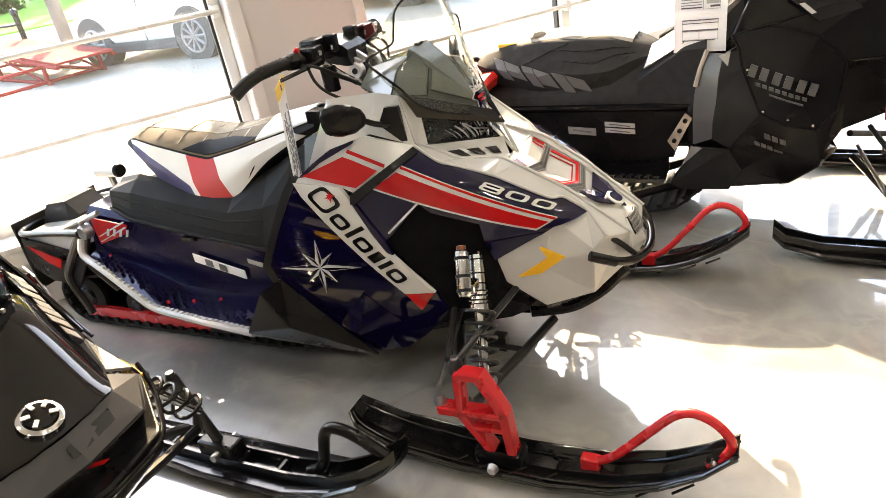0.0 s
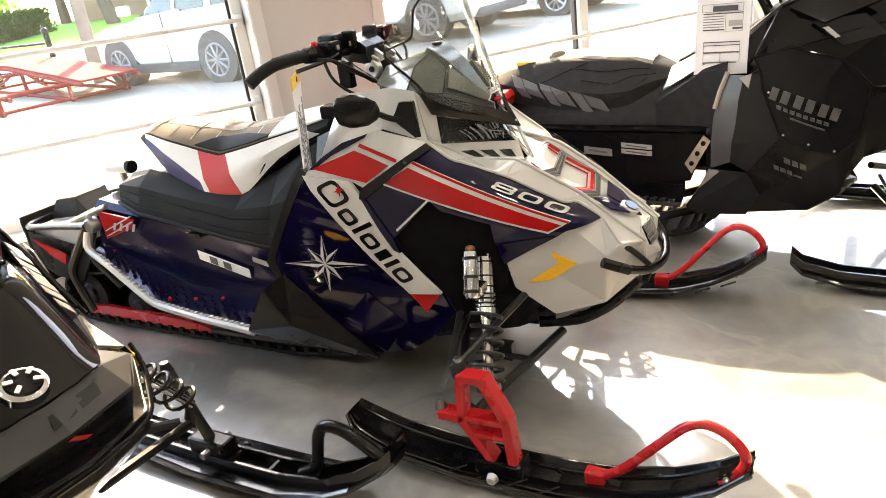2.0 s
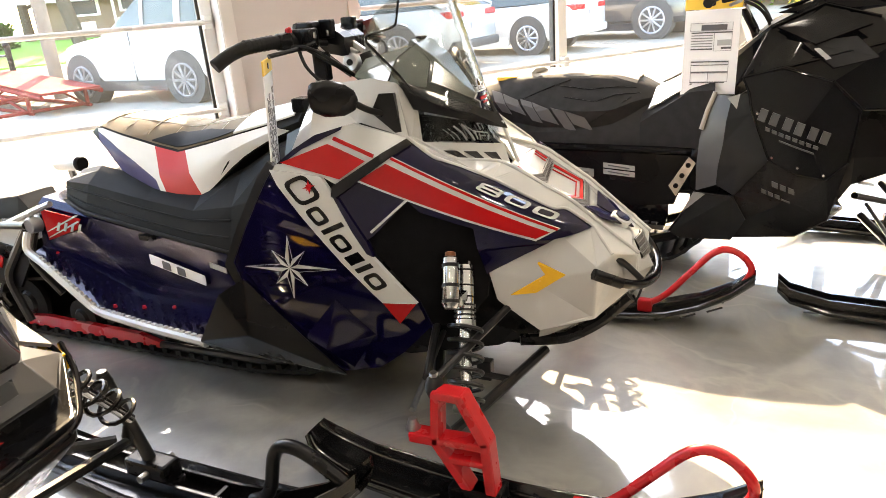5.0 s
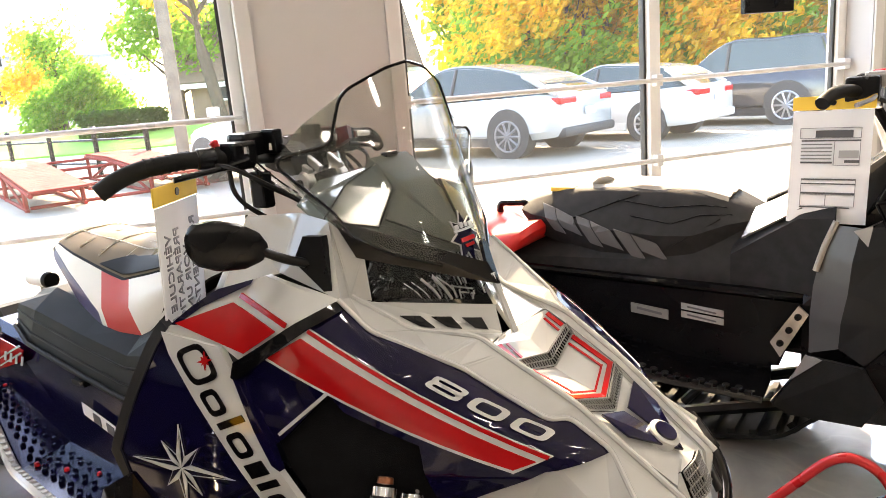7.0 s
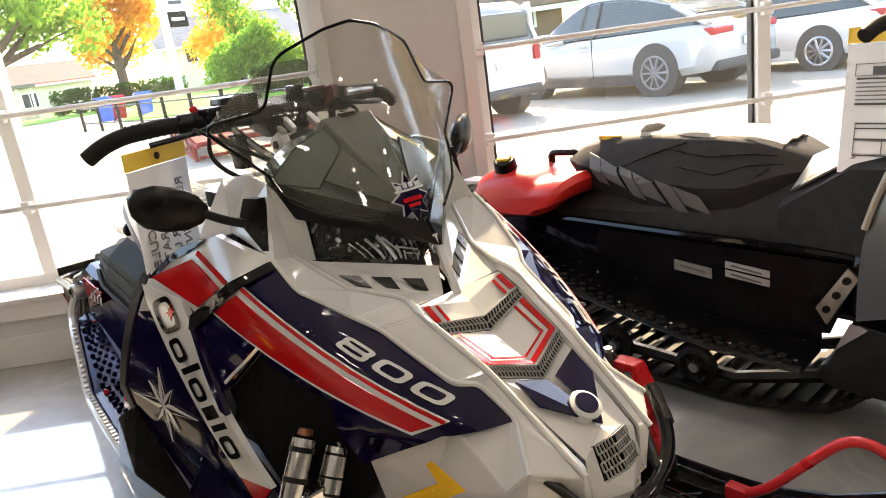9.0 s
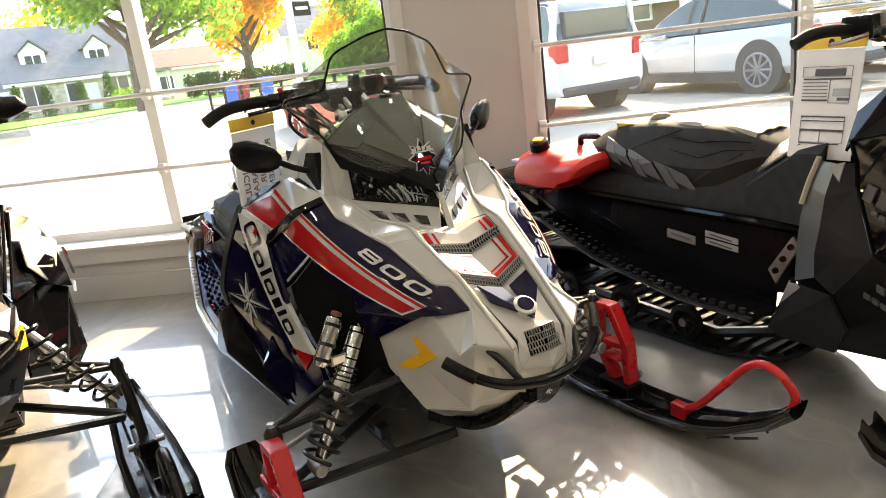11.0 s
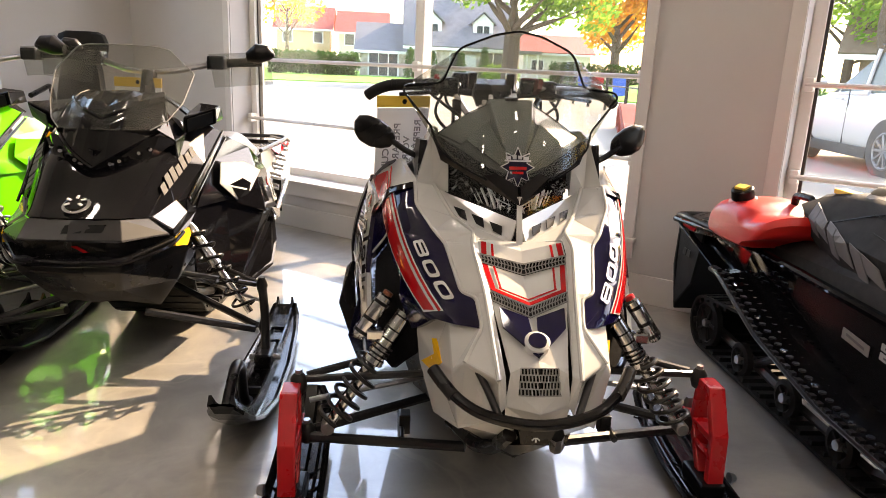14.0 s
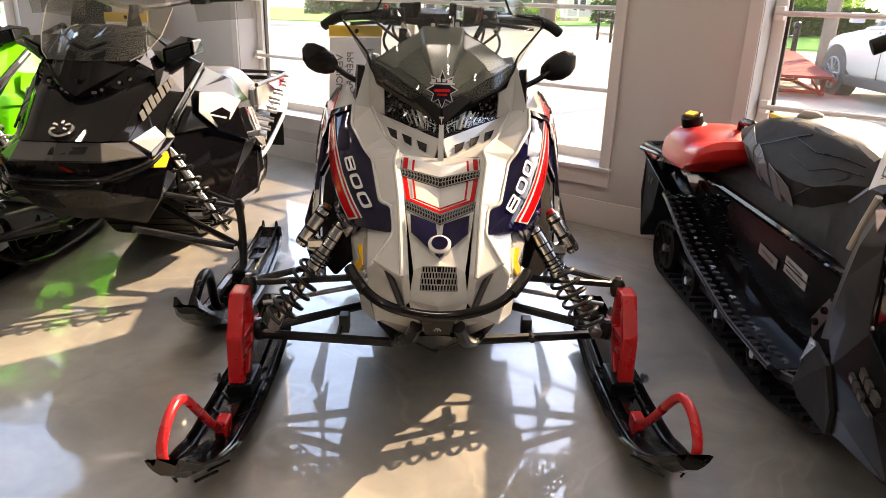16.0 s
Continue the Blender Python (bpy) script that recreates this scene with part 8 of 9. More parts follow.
        part("tail_stripe", faces({"a": (-1.98, s * 0.309, 0.63), "b": (-1.62, s * 0.268, 0.62), "c": (-1.66, s * 0.300, 0.585), "d": (-1.95, s * 0.318, 0.61)}, [("a", "b", "c", "d")], 0.004), RED, t)
    part("handlebar", tube([(-0.55, -0.20, 1.085), (-0.48, -0.10, 1.06), (-0.46, 0, 1.05), (-0.48, 0.10, 1.06), (-0.55, 0.20, 1.085)], 0.012, 8, 0.03), STEEL, t, smooth=True)
    part("riser", tube([(-0.46, 0, 1.05), (-0.38, 0, 0.9)], 0.03, 8), BLACK, t)
    scr = lambda u, v, d: V(0.07 - 0.85 * (v - 0.87) - 2.0 * u * u - d, u, v)
    half = [(0, 1.150), (-0.12, 1.147), (-0.16, 1.137), (-0.242, 1.057), (-0.225, 0.96), (-0.19, 0.90), (-0.15, 0.875), (0, 0.885)]
    wsd = part("windshield", sheet(half + [(-y, z) for y, z in half[-2:0:-1]], scr, 0.004, 0.06), SHIELD, t, "clear short windshield", smooth=True)
    part("screen_edge", tube([scr(y, z, 0) for y, z in half[:-1][::-1]] + [scr(-y, z, 0) for y, z in half[1:-1]], 0.002, 6, 0.01), GRIM, wsd)
    part("badge", lathe([((0.268, 0, 0.648), 0.042), ((0.277, 0, 0.667), 0.042), ((0.279, 0, 0.670), 0.037)], 26), CHROME, t, "round chrome badge ring", smooth=True)
    part("badge_face", lathe([((0.278, 0, 0.669), 0.033), ((0.2805, 0, 0.6745), 0.031)], 26), BLACKG, t)
    for k in range(5):
        a = math.pi * (0.3 + 0.35 * k)
        part("badge_mark", box((-0.008, -0.004, 0), (0.008, 0.004, 0.003), m=Matrix.Translation((0.282, 0, 0.677)) @ Matrix.Rotation(radians(25), 4, "Y") @ Matrix.Rotation(a, 4, "Z") @ Matrix.Translation((0.024, 0, 0))), LGREY, t)
    bars_on(t, (0.353, -0.02, 0.592), ((0.0, 0.055, 0.028), (0.065, 0.05, 0.028)), (-0.16, 1, 0), (-0.65, 0, 0.76), (0.76, 0.1, 0.65), BLACK)
    part("nose_mark", faces({"a": (0.338, 0.00, 0.552), "b": (0.336, 0.016, 0.552), "c": (0.334, 0.05, 0.532), "d": (0.336, 0.034, 0.532)}, [("a", "b", "c", "d")], 0.004), RED, t)
    st_ = [seat_section(*q) for q in ((-1.62, 0.70, 0.12, 0.54, 0.18, 0.62, 0.19), (-1.35, 0.74, 0.15, 0.53, 0.20, 0.64, 0.20), (-1.0, 0.72, 0.15, 0.52, 0.20, 0.62, 0.20), (-0.72, 0.78, 0.13, 0.52, 0.20, 0.66, 0.19), (-0.45, 0.88, 0.11, 0.55, 0.19, 0.72, 0.17))]
    part("seat", loft(st_), seatm, t, "padded seat", smooth=True)
    part("tail_deck", loft([[(x, y, z) for y, z in ((-h, 0.50), (-h, z1), (h, z1), (h, 0.50))] for x, h, z1 in ((-2.04, 0.22, 0.60), (-1.7, 0.235, 0.62), (-1.45, 0.22, 0.60))]), tailm, t)
    part("rear_bumper", tube([(-1.45, -0.24, 0.63), (-1.95, -0.31, 0.650), (-2.08, -0.26, 0.645), (-2.08, 0.26, 0.645), (-1.95, 0.31, 0.650), (-1.45, 0.24, 0.63)], 0.012, 8, 0.06), TUBE, t, smooth=True)
    part("snow_flap", box((-2.09, -0.25, 0.16), (-2.075, 0.25, 0.62), 0.004), RUBBER, t)
    part("inner_body", loft([[(x, y, z) for y, z in ((-h, z0), (-h * 1.1, 0.5), (-h * 0.8, z1), (h * 0.8, z1), (h * 1.1, 0.5), (h, z0))] for x, h, z1, z0 in ((-0.7, 0.27, 0.55, 0.24), (-0.35, 0.24, 0.80, 0.27), (0.0, 0.17, 0.73, 0.34), (0.20, 0.14, 0.60, 0.42))]), BLACK, t)
    return t


GVINYL = mat("grey_seat_vinyl", (0.10, 0.10, 0.105), 0.45, vary=0.2, scale=10, bump=0.3, bscale=220)
BANDG = mat("satin_grey_band", (0.030, 0.030, 0.031), 0.35, spec=0.25, vary=0.2, scale=6)
touring_sled(pose(-0.78, -1.28, 0), "glossy black snowmobile with dark grey nose band and white flashes", BLACKG, BLACKG, BANDG, SILVER, GVINYL, BLACK, TUBE)
gs = touring_sled(pose(-1.28, -2.25, 0), "lime green snowmobile with a tall black backrest", GREEN, GREEN, GREEN, SILVER, CREAM, SILVER, GREEN, plain=True)
secs = []
for z, x0, h in ((1.06, -1.68, 0.10), (1.075, -1.68, 0.135), (1.12, -1.69, 0.155), (1.17, -1.70, 0.155), (1.215, -1.705, 0.135), (1.235, -1.71, 0.09)):
    secs.append([(x0 + 0.05 * math.copysign(abs(math.cos(a)) ** 0.6, math.cos(a)), h * math.copysign(abs(math.sin(a)) ** 0.6, math.sin(a)), z) for a in [2 * math.pi * k / 16 for k in range(16)]])
part("backrest", loft(secs), VINYL, gs, "black padded backrest", smooth=True)
part("backrest_stripe", tube([(-1.665, -0.13, 1.082), (-1.63, -0.06, 1.078), (-1.63, 0.06, 1.078), (-1.665, 0.13, 1.082)], 0.006, 6, 0.02), WVINYL, gs)
part("backrest_post", loft([[(x, y, z) for x, y in ((x0 - 0.04, -h), (x0 + 0.04, -h), (x0 + 0.04, h), (x0 - 0.04, h))] for z, x0, h in ((0.70, -1.60, 0.15), (0.95, -1.65, 0.12), (1.06, -1.67, 0.10))]), VINYL, gs)
for s in (-1, 1):
    part("grab_bar", tube([(-1.45, s * 0.22, 0.85), (-1.75, s * 0.24, 0.90), (-1.80, s * 0.24, 0.72)], 0.016, 8, 0.04), BLACK, gs, smooth=True)
hang_tag(pose(-1.22, -1.32, 1.03, 0, 0, 80), "sheet in a sleeve on the black sled's bars", [])

# ---- outside ----
G = -0.15
LOT = mat("pale_asphalt_lot", (0.34, 0.30, 0.235), 0.85, col2=(0.23, 0.20, 0.155), scale=0.35, bump=0.4, bscale=25)
GRASS = mat("lawn_grass", (0.10, 0.30, 0.02), 0.9, col2=(0.15, 0.32, 0.03), scale=0.8, bump=0.8, bscale=40)
bm = bmesh.new()
bmesh.ops.create_grid(bm, x_segments=2, y_segments=2, size=400)
solo("ground", bm, LOT, "pale worn asphalt parking lot", kind="structure", m=pose(0, 0, G))


def lawn(pts):
    own = bmesh.new()
    f = own.faces.new([own.verts.new((x, y, G + 0.06)) for x, y in pts])
    r = bmesh.ops.extrude_face_region(own, geom=[f])
    for v in r["geom"]:
        if isinstance(v, bmesh.types.BMVert):
            v.co.z = G - 0.05
    return solo("lawn", own, GRASS, "bright green mown lawn", kind="structure")


lawn([(-37, -28), (-41, -2), (-51, 13.8), (-60, 30), (-90, 40), (-90, -40), (-40, -40)])


def bank():
    """A lawn that rises gently from the lot to the gardens."""
    own = bmesh.new()
    cols = []
    for b, near in ((124, 26.5), (130, 26.5), (138, 28), (145, 29), (150, 29), (156, 30.5), (161, 33)):
        c, k = V(math.cos(radians(b)), math.sin(radians(b)), 0), 0.0 if b > 158 else 1.0
        cols.append([own.verts.new(V(0.7, -1.8, 0) + c * d + V(0, 0, z)) for d, z in ((near, G - 0.05), (near + 0.05, G + 0.06), (36, G + 0.06 + 0.50 * k), (46, G + 0.06 + 0.62 * k), (80, G + 0.06 + 0.62 * k))])
    for p, q in zip(cols, cols[1:]):
        for i in range(4):
            own.faces.new((p[i], p[i + 1], q[i + 1], q[i]))
    solo("lawn", own, GRASS, "bright green mown lawn rising to gardens", kind="structure", smooth=True)


bank()


def leaf_material(name, a, b):
    m = bpy.data.materials.new(name)
    m.use_nodes = True
    t = m.node_tree
    t.nodes.remove(t.nodes["Principled BSDF"])
    geo = t.nodes.new("ShaderNodeNewGeometry")
    cr = t.nodes.new("ShaderNodeValToRGB")
    cr.color_ramp.elements[0].color, cr.color_ramp.elements[1].color = (*a, 1), (*b, 1)
    t.links.new(geo.outputs["Random Per Island"], cr.inputs[0])
    df, tl = t.nodes.new("ShaderNodeBsdfDiffuse"), t.nodes.new("ShaderNodeBsdfTranslucent")
    mx = t.nodes.new("ShaderNodeMixShader")
    mx.inputs[0].default_value = 0.7
    for n in (df, tl):
        t.links.new(cr.outputs[0], n.inputs[0])
    t.links.new(df.outputs[0], mx.inputs[1])
    t.links.new(tl.outputs[0], mx.inputs[2])
    t.links.new(mx.outputs[0], t.nodes["Material Output"].inputs[0])
    return m


LEAF_Y = leaf_material("yellow_leaves", (0.84, 0.48, 0.03), (0.90, 0.74, 0.09))
LEAF_L = leaf_material("light_green_leaves", (0.12, 0.30, 0.03), (0.30, 0.48, 0.07))
LEAF_O = leaf_material("orange_leaves", (0.74, 0.35, 0.03), (0.85, 0.56, 0.08))
LEAF_G = leaf_material("green_leaves", (0.10, 0.25, 0.03), (0.30, 0.46, 0.07))
LEAF_D = leaf_material("dark_green_leaves", (0.02, 0.075, 0.012), (0.055, 0.14, 0.022))
BARK = mat("grey_brown_bark", (0.10, 0.072, 0.05), 0.9, vary=0.4, scale=6, bump=0.8, bscale=30)


def leaves(centres, count, size, rng, bm=None):
    """Loose small leaf faces gathered round some centres (x, y, z, radius)."""
    own = bm or bmesh.new()
    for _ in range(count):
        cx, cy, cz, r = centres[rng.randrange(len(centres))]
        while True:
            p = V(rng.uniform(-1, 1), rng.uniform(-1, 1), rng.uniform(-1, 1))
            if p.length < 1:
                break
        p = V(cx, cy, cz) + p * r
        a = V(rng.gauss(0, 1), rng.gauss(0, 1), rng.gauss(0, 1)).normalized()
        b = a.orthogonal().normalized()
        c = a.cross(b)
        k = size * rng.uniform(0.6, 1.3)
        own.faces.new([own.verts.new(p + b * k * u + c * k * w * 0.7) for u, w in ((-1, 0), (0, -0.8), (1, 0), (0, 0.8))])
    return own


def tree(m, h, crown, spread, leaf, seed, label, count=2600, size=0.16, trunk_r=0.2, group="", low=0.35):
    rng = random.Random(seed)
    t = thing("tree", label, "tree", m, group)
    tb = tube([(0, 0, 0), (0.06 * h * rng.uniform(-0.4, 0.4), 0.03 * h * rng.uniform(-0.4, 0.4), h * 0.35), (rng.uniform(-0.1, 0.1) * h * 0.3, rng.uniform(-0.1, 0.1) * h * 0.3, h * 0.8)], trunk_r, 9, 0.5, r1=trunk_r * 0.25)
    cs = []
    for k in range(11):
        z0 = h * rng.uniform(low, 0.75)
        a = rng.uniform(0, 2 * math.pi)
        L = spread * rng.uniform(0.5, 1.0)
        e = V(math.cos(a) * L, math.sin(a) * L, z0 + h * rng.uniform(0.08, 0.25))
        tube([(0, 0, z0 * 0.85), e * 0.5 + V(0, 0, z0 * 0.42), e], trunk_r * 0.38, 6, 0.4, bm=tb, r1=trunk_r * 0.08)
        cs.append((e.x, e.y, e.z, crown * rng.uniform(0.5, 0.9)))
        cs.append((e.x * 0.5, e.y * 0.5, e.z + crown * 0.4, crown * rng.uniform(0.5, 0.9)))
    cs.append((0, 0, h * 0.9, crown))
    part("trunk", tb, BARK, t, smooth=True)
    part("crown", leaves(cs, count, size, rng), leaf, t, normals=False)
    return t


ty = tree(pose(-14, 33, G, 0, 0, 20), 11, 1.9, 2.8, LEAF_Y, 1, "tall autumn tree with yellow leaves", group="woods", low=0.12, count=3400, size=0.2)
to = tree(pose(-19, 35, G, 0, 0, 70), 10, 1.8, 2.6, LEAF_O, 2, "tall autumn tree with orange leaves", group="woods", low=0.12, count=3200, size=0.2)
tg = tree(pose(-10, 36, G, 0, 0, 140), 10, 1.8, 2.6, LEAF_G, 3, "tall green tree at the edge of the woods", group="woods", low=0.10, count=3200, size=0.2)
rng = random.Random(11)
for k in range(44):
    bear = radians(rng.uniform(84, 123))
    d = rng.uniform(31, 50)
    src = (ty, to, ty, tg, tg, ty)[k % 6]
    copy_thing(src, pose(0.6 + d * math.cos(bear), -1 + d * math.sin(bear), G, 0, 0, rng.uniform(0, 360)))
for mm, sd, nm, lab, n in ((LEAF_G, 5, "undergrowth", "green undergrowth along the woods", 14000), (LEAF_Y, 6, "woodland_foliage", "yellow autumn foliage along the woods", 34000), (LEAF_L, 8, "woodland_foliage", "light green foliage along the woods", 14000), (LEAF_O, 7, "woodland_foliage", "orange autumn foliage along the woods", 17000)):
    rng = random.Random(sd)
    cs = []
    for k in range(260):
        bear = radians(rng.uniform(84, 123))
        d = rng.uniform(28, 38)
        cs.append((0.6 + d * math.cos(bear), -1 + d * math.sin(bear), G + rng.uniform(0.3, 2.2 if sd == 5 else 7.5), rng.uniform(0.7, 1.5)))
    solo(nm, leaves(cs, n, 0.17, rng), mm, lab, "foliage", kind="stuff")
rng = random.Random(31)
cs = []
for k in range(300):
    bear = radians(rng.uniform(82, 125))
    d = rng.uniform(44, 54)
    cs.append((0.6 + d * math.cos(bear), -1 + d * math.sin(bear), G + rng.uniform(0.3, 12), rng.uniform(1.2, 2.2)))
solo("woodland_foliage", leaves(cs, 16000, 0.42, rng), LEAF_Y, "distant yellow autumn foliage deep in the woods", "foliage", kind="stuff")
# street trees
tree(pose(-42.7, 6.8, G), 12, 2.3, 5.0, LEAF_G, 8, "large green maple with a thick trunk", count=12000, size=0.2, trunk_r=0.55, low=0.27)
tree(pose(-55.4, 17.4, G), 12, 2.0, 4.0, LEAF_O, 9, "maple turning orange and green", count=9000, size=0.2, trunk_r=0.4, low=0.24)
tree(pose(-33.4, 22.6, 0.35), 8.5, 1.5, 3.0, LEAF_L, 10, "bright green garden tree with a forked trunk", count=7000, size=0.16, trunk_r=0.26, low=0.22)
tree(pose(-26.6, 20.0, 0.2, 0, -7, 30), 11, 1.7, 3.2, LEAF_O, 21, "tall garden tree turning orange, with a bare lower trunk", count=3600, size=0.16, trunk_r=0.30, low=0.48)
tree(pose(-58, -17, G), 9, 1.6, 2.2, LEAF_G, 12, "green garden tree behind a hedge", count=2600, size=0.18, low=0.2)
tree(pose(-78, -12, G), 13, 2.4, 4, LEAF_O, 13, "orange autumn tree behind the houses", count=3000, size=0.25, low=0.3)
tree(pose(-80, 6, G), 14, 2.4, 4, LEAF_Y, 14, "yellow autumn tree behind the houses", count=3000, size=0.25, low=0.3)
tree(pose(-45, 22, 0.4), 6.5, 1.4, 1.8, LEAF_G, 15, "round green garden tree", count=2600, size=0.15, low=0.15)
tree(pose(-36, 19.5, 0.35), 2.6, 1.2, 1.7, LEAF_L, 16, "bright green garden tree", count=6500, size=0.14, low=0.02)
tree(pose(-36.5, 17.6, 0.3), 2.2, 1.1, 1.5, LEAF_L, 17, "bright green garden shrub tree", count=3600, size=0.14, low=0.02)
tree(pose(-66, 30, G), 9, 2.0, 3.0, LEAF_O, 19, "orange autumn tree behind a garden", count=3000, size=0.24, low=0.15)


def hedge(p, q, w, h, label, z0=G, dense=110):
    rng = random.Random(int(abs(p[0] * 10)))
    p, q = Vector(p), Vector(q)
    own = bmesh.new()
    n = int((q - p).length * h * w * dense)
    d = (q - p)
    sd = d.normalized().orthogonal()
    cs = []
    for _ in range(max(30, n // 8)):
        c = p + d * rng.random() + sd * rng.uniform(-w / 2, w / 2)
        cs.append((c.x, c.y, z0 + rng.uniform(0.1, h - 0.15), 0.28 if dense < 200 else 0.2))
    leaves(cs, min(n, 9000), 0.11, rng, own)
    solo("hedge", own, LEAF_D, label, "hedge")


hedge((-56.5, 12.4), (-54, 21.5), 1.2, 1.9, "clipped dark green hedge", G, 400)
hedge((-58, -10.5), (-59.5, -3.4), 1.2, 2.0, "clipped green hedge beside a garden", G, 500)
hedge((-28.1, 14.2), (-29.0, 18.4), 0.9, 1.2, "clipped dark green hedge on a lawn", 0.2, 1900)
for x, y, h in ((-59.4, 1.0, 2.4), (-59.2, 2.9, 2.1), (-59.2, 5.3, 2.2), (-59.3, 7.3, 2.7)):
    rng = random.Random(int(h * 100 + y))
    own = leaves([(0, 0, G + 0.15 + h * k / 9, 0.55 * (1 - 0.75 * k / 9) + 0.12) for k in range(9)], 900, 0.09, rng)
    solo("conical_shrub", own, LEAF_D, "dark green conical shrub beside a house front", "shrub", group="shrubs by the house", m=pose(x, y, 0))
own = leaves([(0, 0.4 * k - 0.8, G + 0.7, 0.8) for k in range(5)], 1600, 0.1, random.Random(4))
solo("round_shrub", own, LEAF_G, "round green shrub on a lawn", "shrub", m=pose(-54, 8.0, 0))

STONE = mat("mixed_fieldstone", (0.58, 0.51, 0.42), 0.8, col2=(0.30, 0.25, 0.20), scale=2.2, bump=0.6, bscale=6)
SHINGLE = mat("grey_shingles", (0.20, 0.195, 0.20), 0.9, vary=0.3, scale=2, bump=0.5, bscale=14)
SIDING = mat("cream_siding", (0.62, 0.58, 0.48), 0.7, vary=0.1, scale=1)
OCHRE = mat("ochre_siding", (0.55, 0.40, 0.22), 0.7, vary=0.12, scale=1)
BROWN = mat("brown_siding", (0.21, 0.135, 0.085), 0.7, vary=0.2, scale=1.5, bump=0.3, bscale=12)
SHINGLE2 = mat("brown_shingles", (0.19, 0.14, 0.10), 0.9, vary=0.3, scale=2, bump=0.5, bscale=14)
REDROOF = mat("red_roof", (0.45, 0.09, 0.06), 0.7, vary=0.2, scale=1)
DARKPANE = mat("dark_house_pane", (0.05, 0.06, 0.07), 0.08)


def house(m, w, d, eave, ridge, wall, roof, label, wins, dorm=(), door=None, over=0.5):
    """A gabled house: front faces local -y, ridge along x."""
    h = thing("house", label, "house", m)
    part("wall", box((-w / 2, 0, 0), (w / 2, d, eave), 0.02), wall, h)
    for s in (-1, 1):
        part("gable", faces({"a": (s * w / 2, 0.05, eave), "b": (s * w / 2, d - 0.05, eave), "c": (s * w / 2, d / 2, ridge - 0.1)}, [("a", "b", "c")], 0.1), wall, h)
    y0 = -over
    for s in (1, -1):
        ya = y0 if s > 0 else d + over
        slope = (ridge - eave) / (d / 2)
        ze = eave - over * slope
        part("roof", faces({"a": (-w / 2 - over, ya, ze), "b": (w / 2 + over, ya, ze), "c": (w / 2 + over, d / 2, ridge), "e": (-w / 2 - over, d / 2, ridge)}, [("a", "b", "c", "e")], 0.18), roof, h)
    part("fascia", box((-w / 2 - over, y0 - 0.06, ze - 0.18), (w / 2 + over, y0 - 0.01, ze + 0.06)), FRAMEW, h)
    for x, z, ww, hh in wins:
        wd = part("window", box((x - ww / 2 - 0.1, -0.08, z - 0.1), (x + ww / 2 + 0.1, -0.002, z + hh + 0.1), 0.01), FRAMEW, h, "white framed window")
        n = max(1, round(ww / 0.9))
        for k in range(n):
            u = x - ww / 2 + ww * k / n
            part("pane", box((u + 0.05, -0.10, z), (u + ww / n - 0.05, -0.082, z + hh)), DARKPANE, wd)
    for x in dorm:
        dm = part("dormer", box((x - 0.9, 0.9, eave), (x + 0.9, d / 2, eave + 1.9), 0.01), FRAMEW, h, "white dormer with a small window")
        part("pane", box((x - 0.55, 0.86, eave + 0.75), (x - 0.05, 0.897, eave + 1.6)), DARKPANE, dm)
        part("pane", box((x + 0.05, 0.86, eave + 0.75), (x + 0.55, 0.897, eave + 1.6)), DARKPANE, dm)
        for s in (-1, 1):
            part("dormer_roof", faces({"a": (x + s * 1.15, 0.6, eave + 1.7), "b": (x + s * 1.15, d / 2, eave + 1.7), "c": (x, d / 2, eave + 2.75), "e": (x, 0.6, eave + 2.75)}, [("a", "b", "c", "e")], 0.1), roof, dm)
        part("dormer_gable", faces({"a": (x - 0.9, 0.92, eave + 1.85), "b": (x + 0.9, 0.92, eave + 1.85), "c": (x, 0.92, eave + 2.65)}, [("a", "b", "c")], 0.05), FRAMEW, dm)
    if door:
        part("door", box((door - 0.5, -0.07, 0.1), (door + 0.5, -0.002, 2.2), 0.01), FRAMEW, h)
    return h


# front faces +x here: turn the house by 90 degrees
hb0 = house(pose(-62, 5.5, G, 0, 0, 90), 9.2, 9, 3.1, 7.0, STONE, SHINGLE, "stone bungalow with a grey roof and white dormers", ((-3.1, 0.6, 1.7, 1.8), (-0.5, 0.9, 0.8, 1.4), (2.9, 0.6, 1.7, 1.8)), (-2.6, 2.0), 0.9)
part("porch_roof", box((4.6, -0.6, 2.45), (7.2, 4.5, 2.75), 0.05), SHINGLE, hb0)
part("porch_floor", box((4.6, -0.3, 0.0), (7.0, 4.2, 0.35), 0.02), STONE, hb0)
for x in (4.9, 5.9, 6.9):
    part("porch_post", box((x - 0.08, -0.28, 0.35), (x + 0.08, -0.12, 2.45), 0.01), FRAMEW, hb0)
part("chimney", box((-0.5, 4.0, 6.0), (0.5, 4.9, 8.0), 0.03), STONE, hb0)
house(pose(-63, -1.3, G, 0, 0, 90), 4.2, 7, 2.5, 4.8, STONE, SHINGLE, "stone garage with a grey roof and a white door", ((0, 0.1, 2.6, 2.0),))
house(pose(-92, -4.5, G, 0, 0, 90), 6.0, 8, 5.0, 7.6, SIDING, REDROOF, "two storey cream house with a reddish roof", ((-1.6, 3.2, 1.2, 1.3), (1.6, 3.2, 1.2, 1.3)))
house(pose(-96, -12.5, G, 0, 0, 90), 7.0, 8, 5.4, 8.2, OCHRE, REDROOF, "two storey ochre house with a reddish roof", ((-2, 3.4, 1.2, 1.3), (2, 3.4, 1.2, 1.3), (0, 0.9, 1.6, 1.4)))
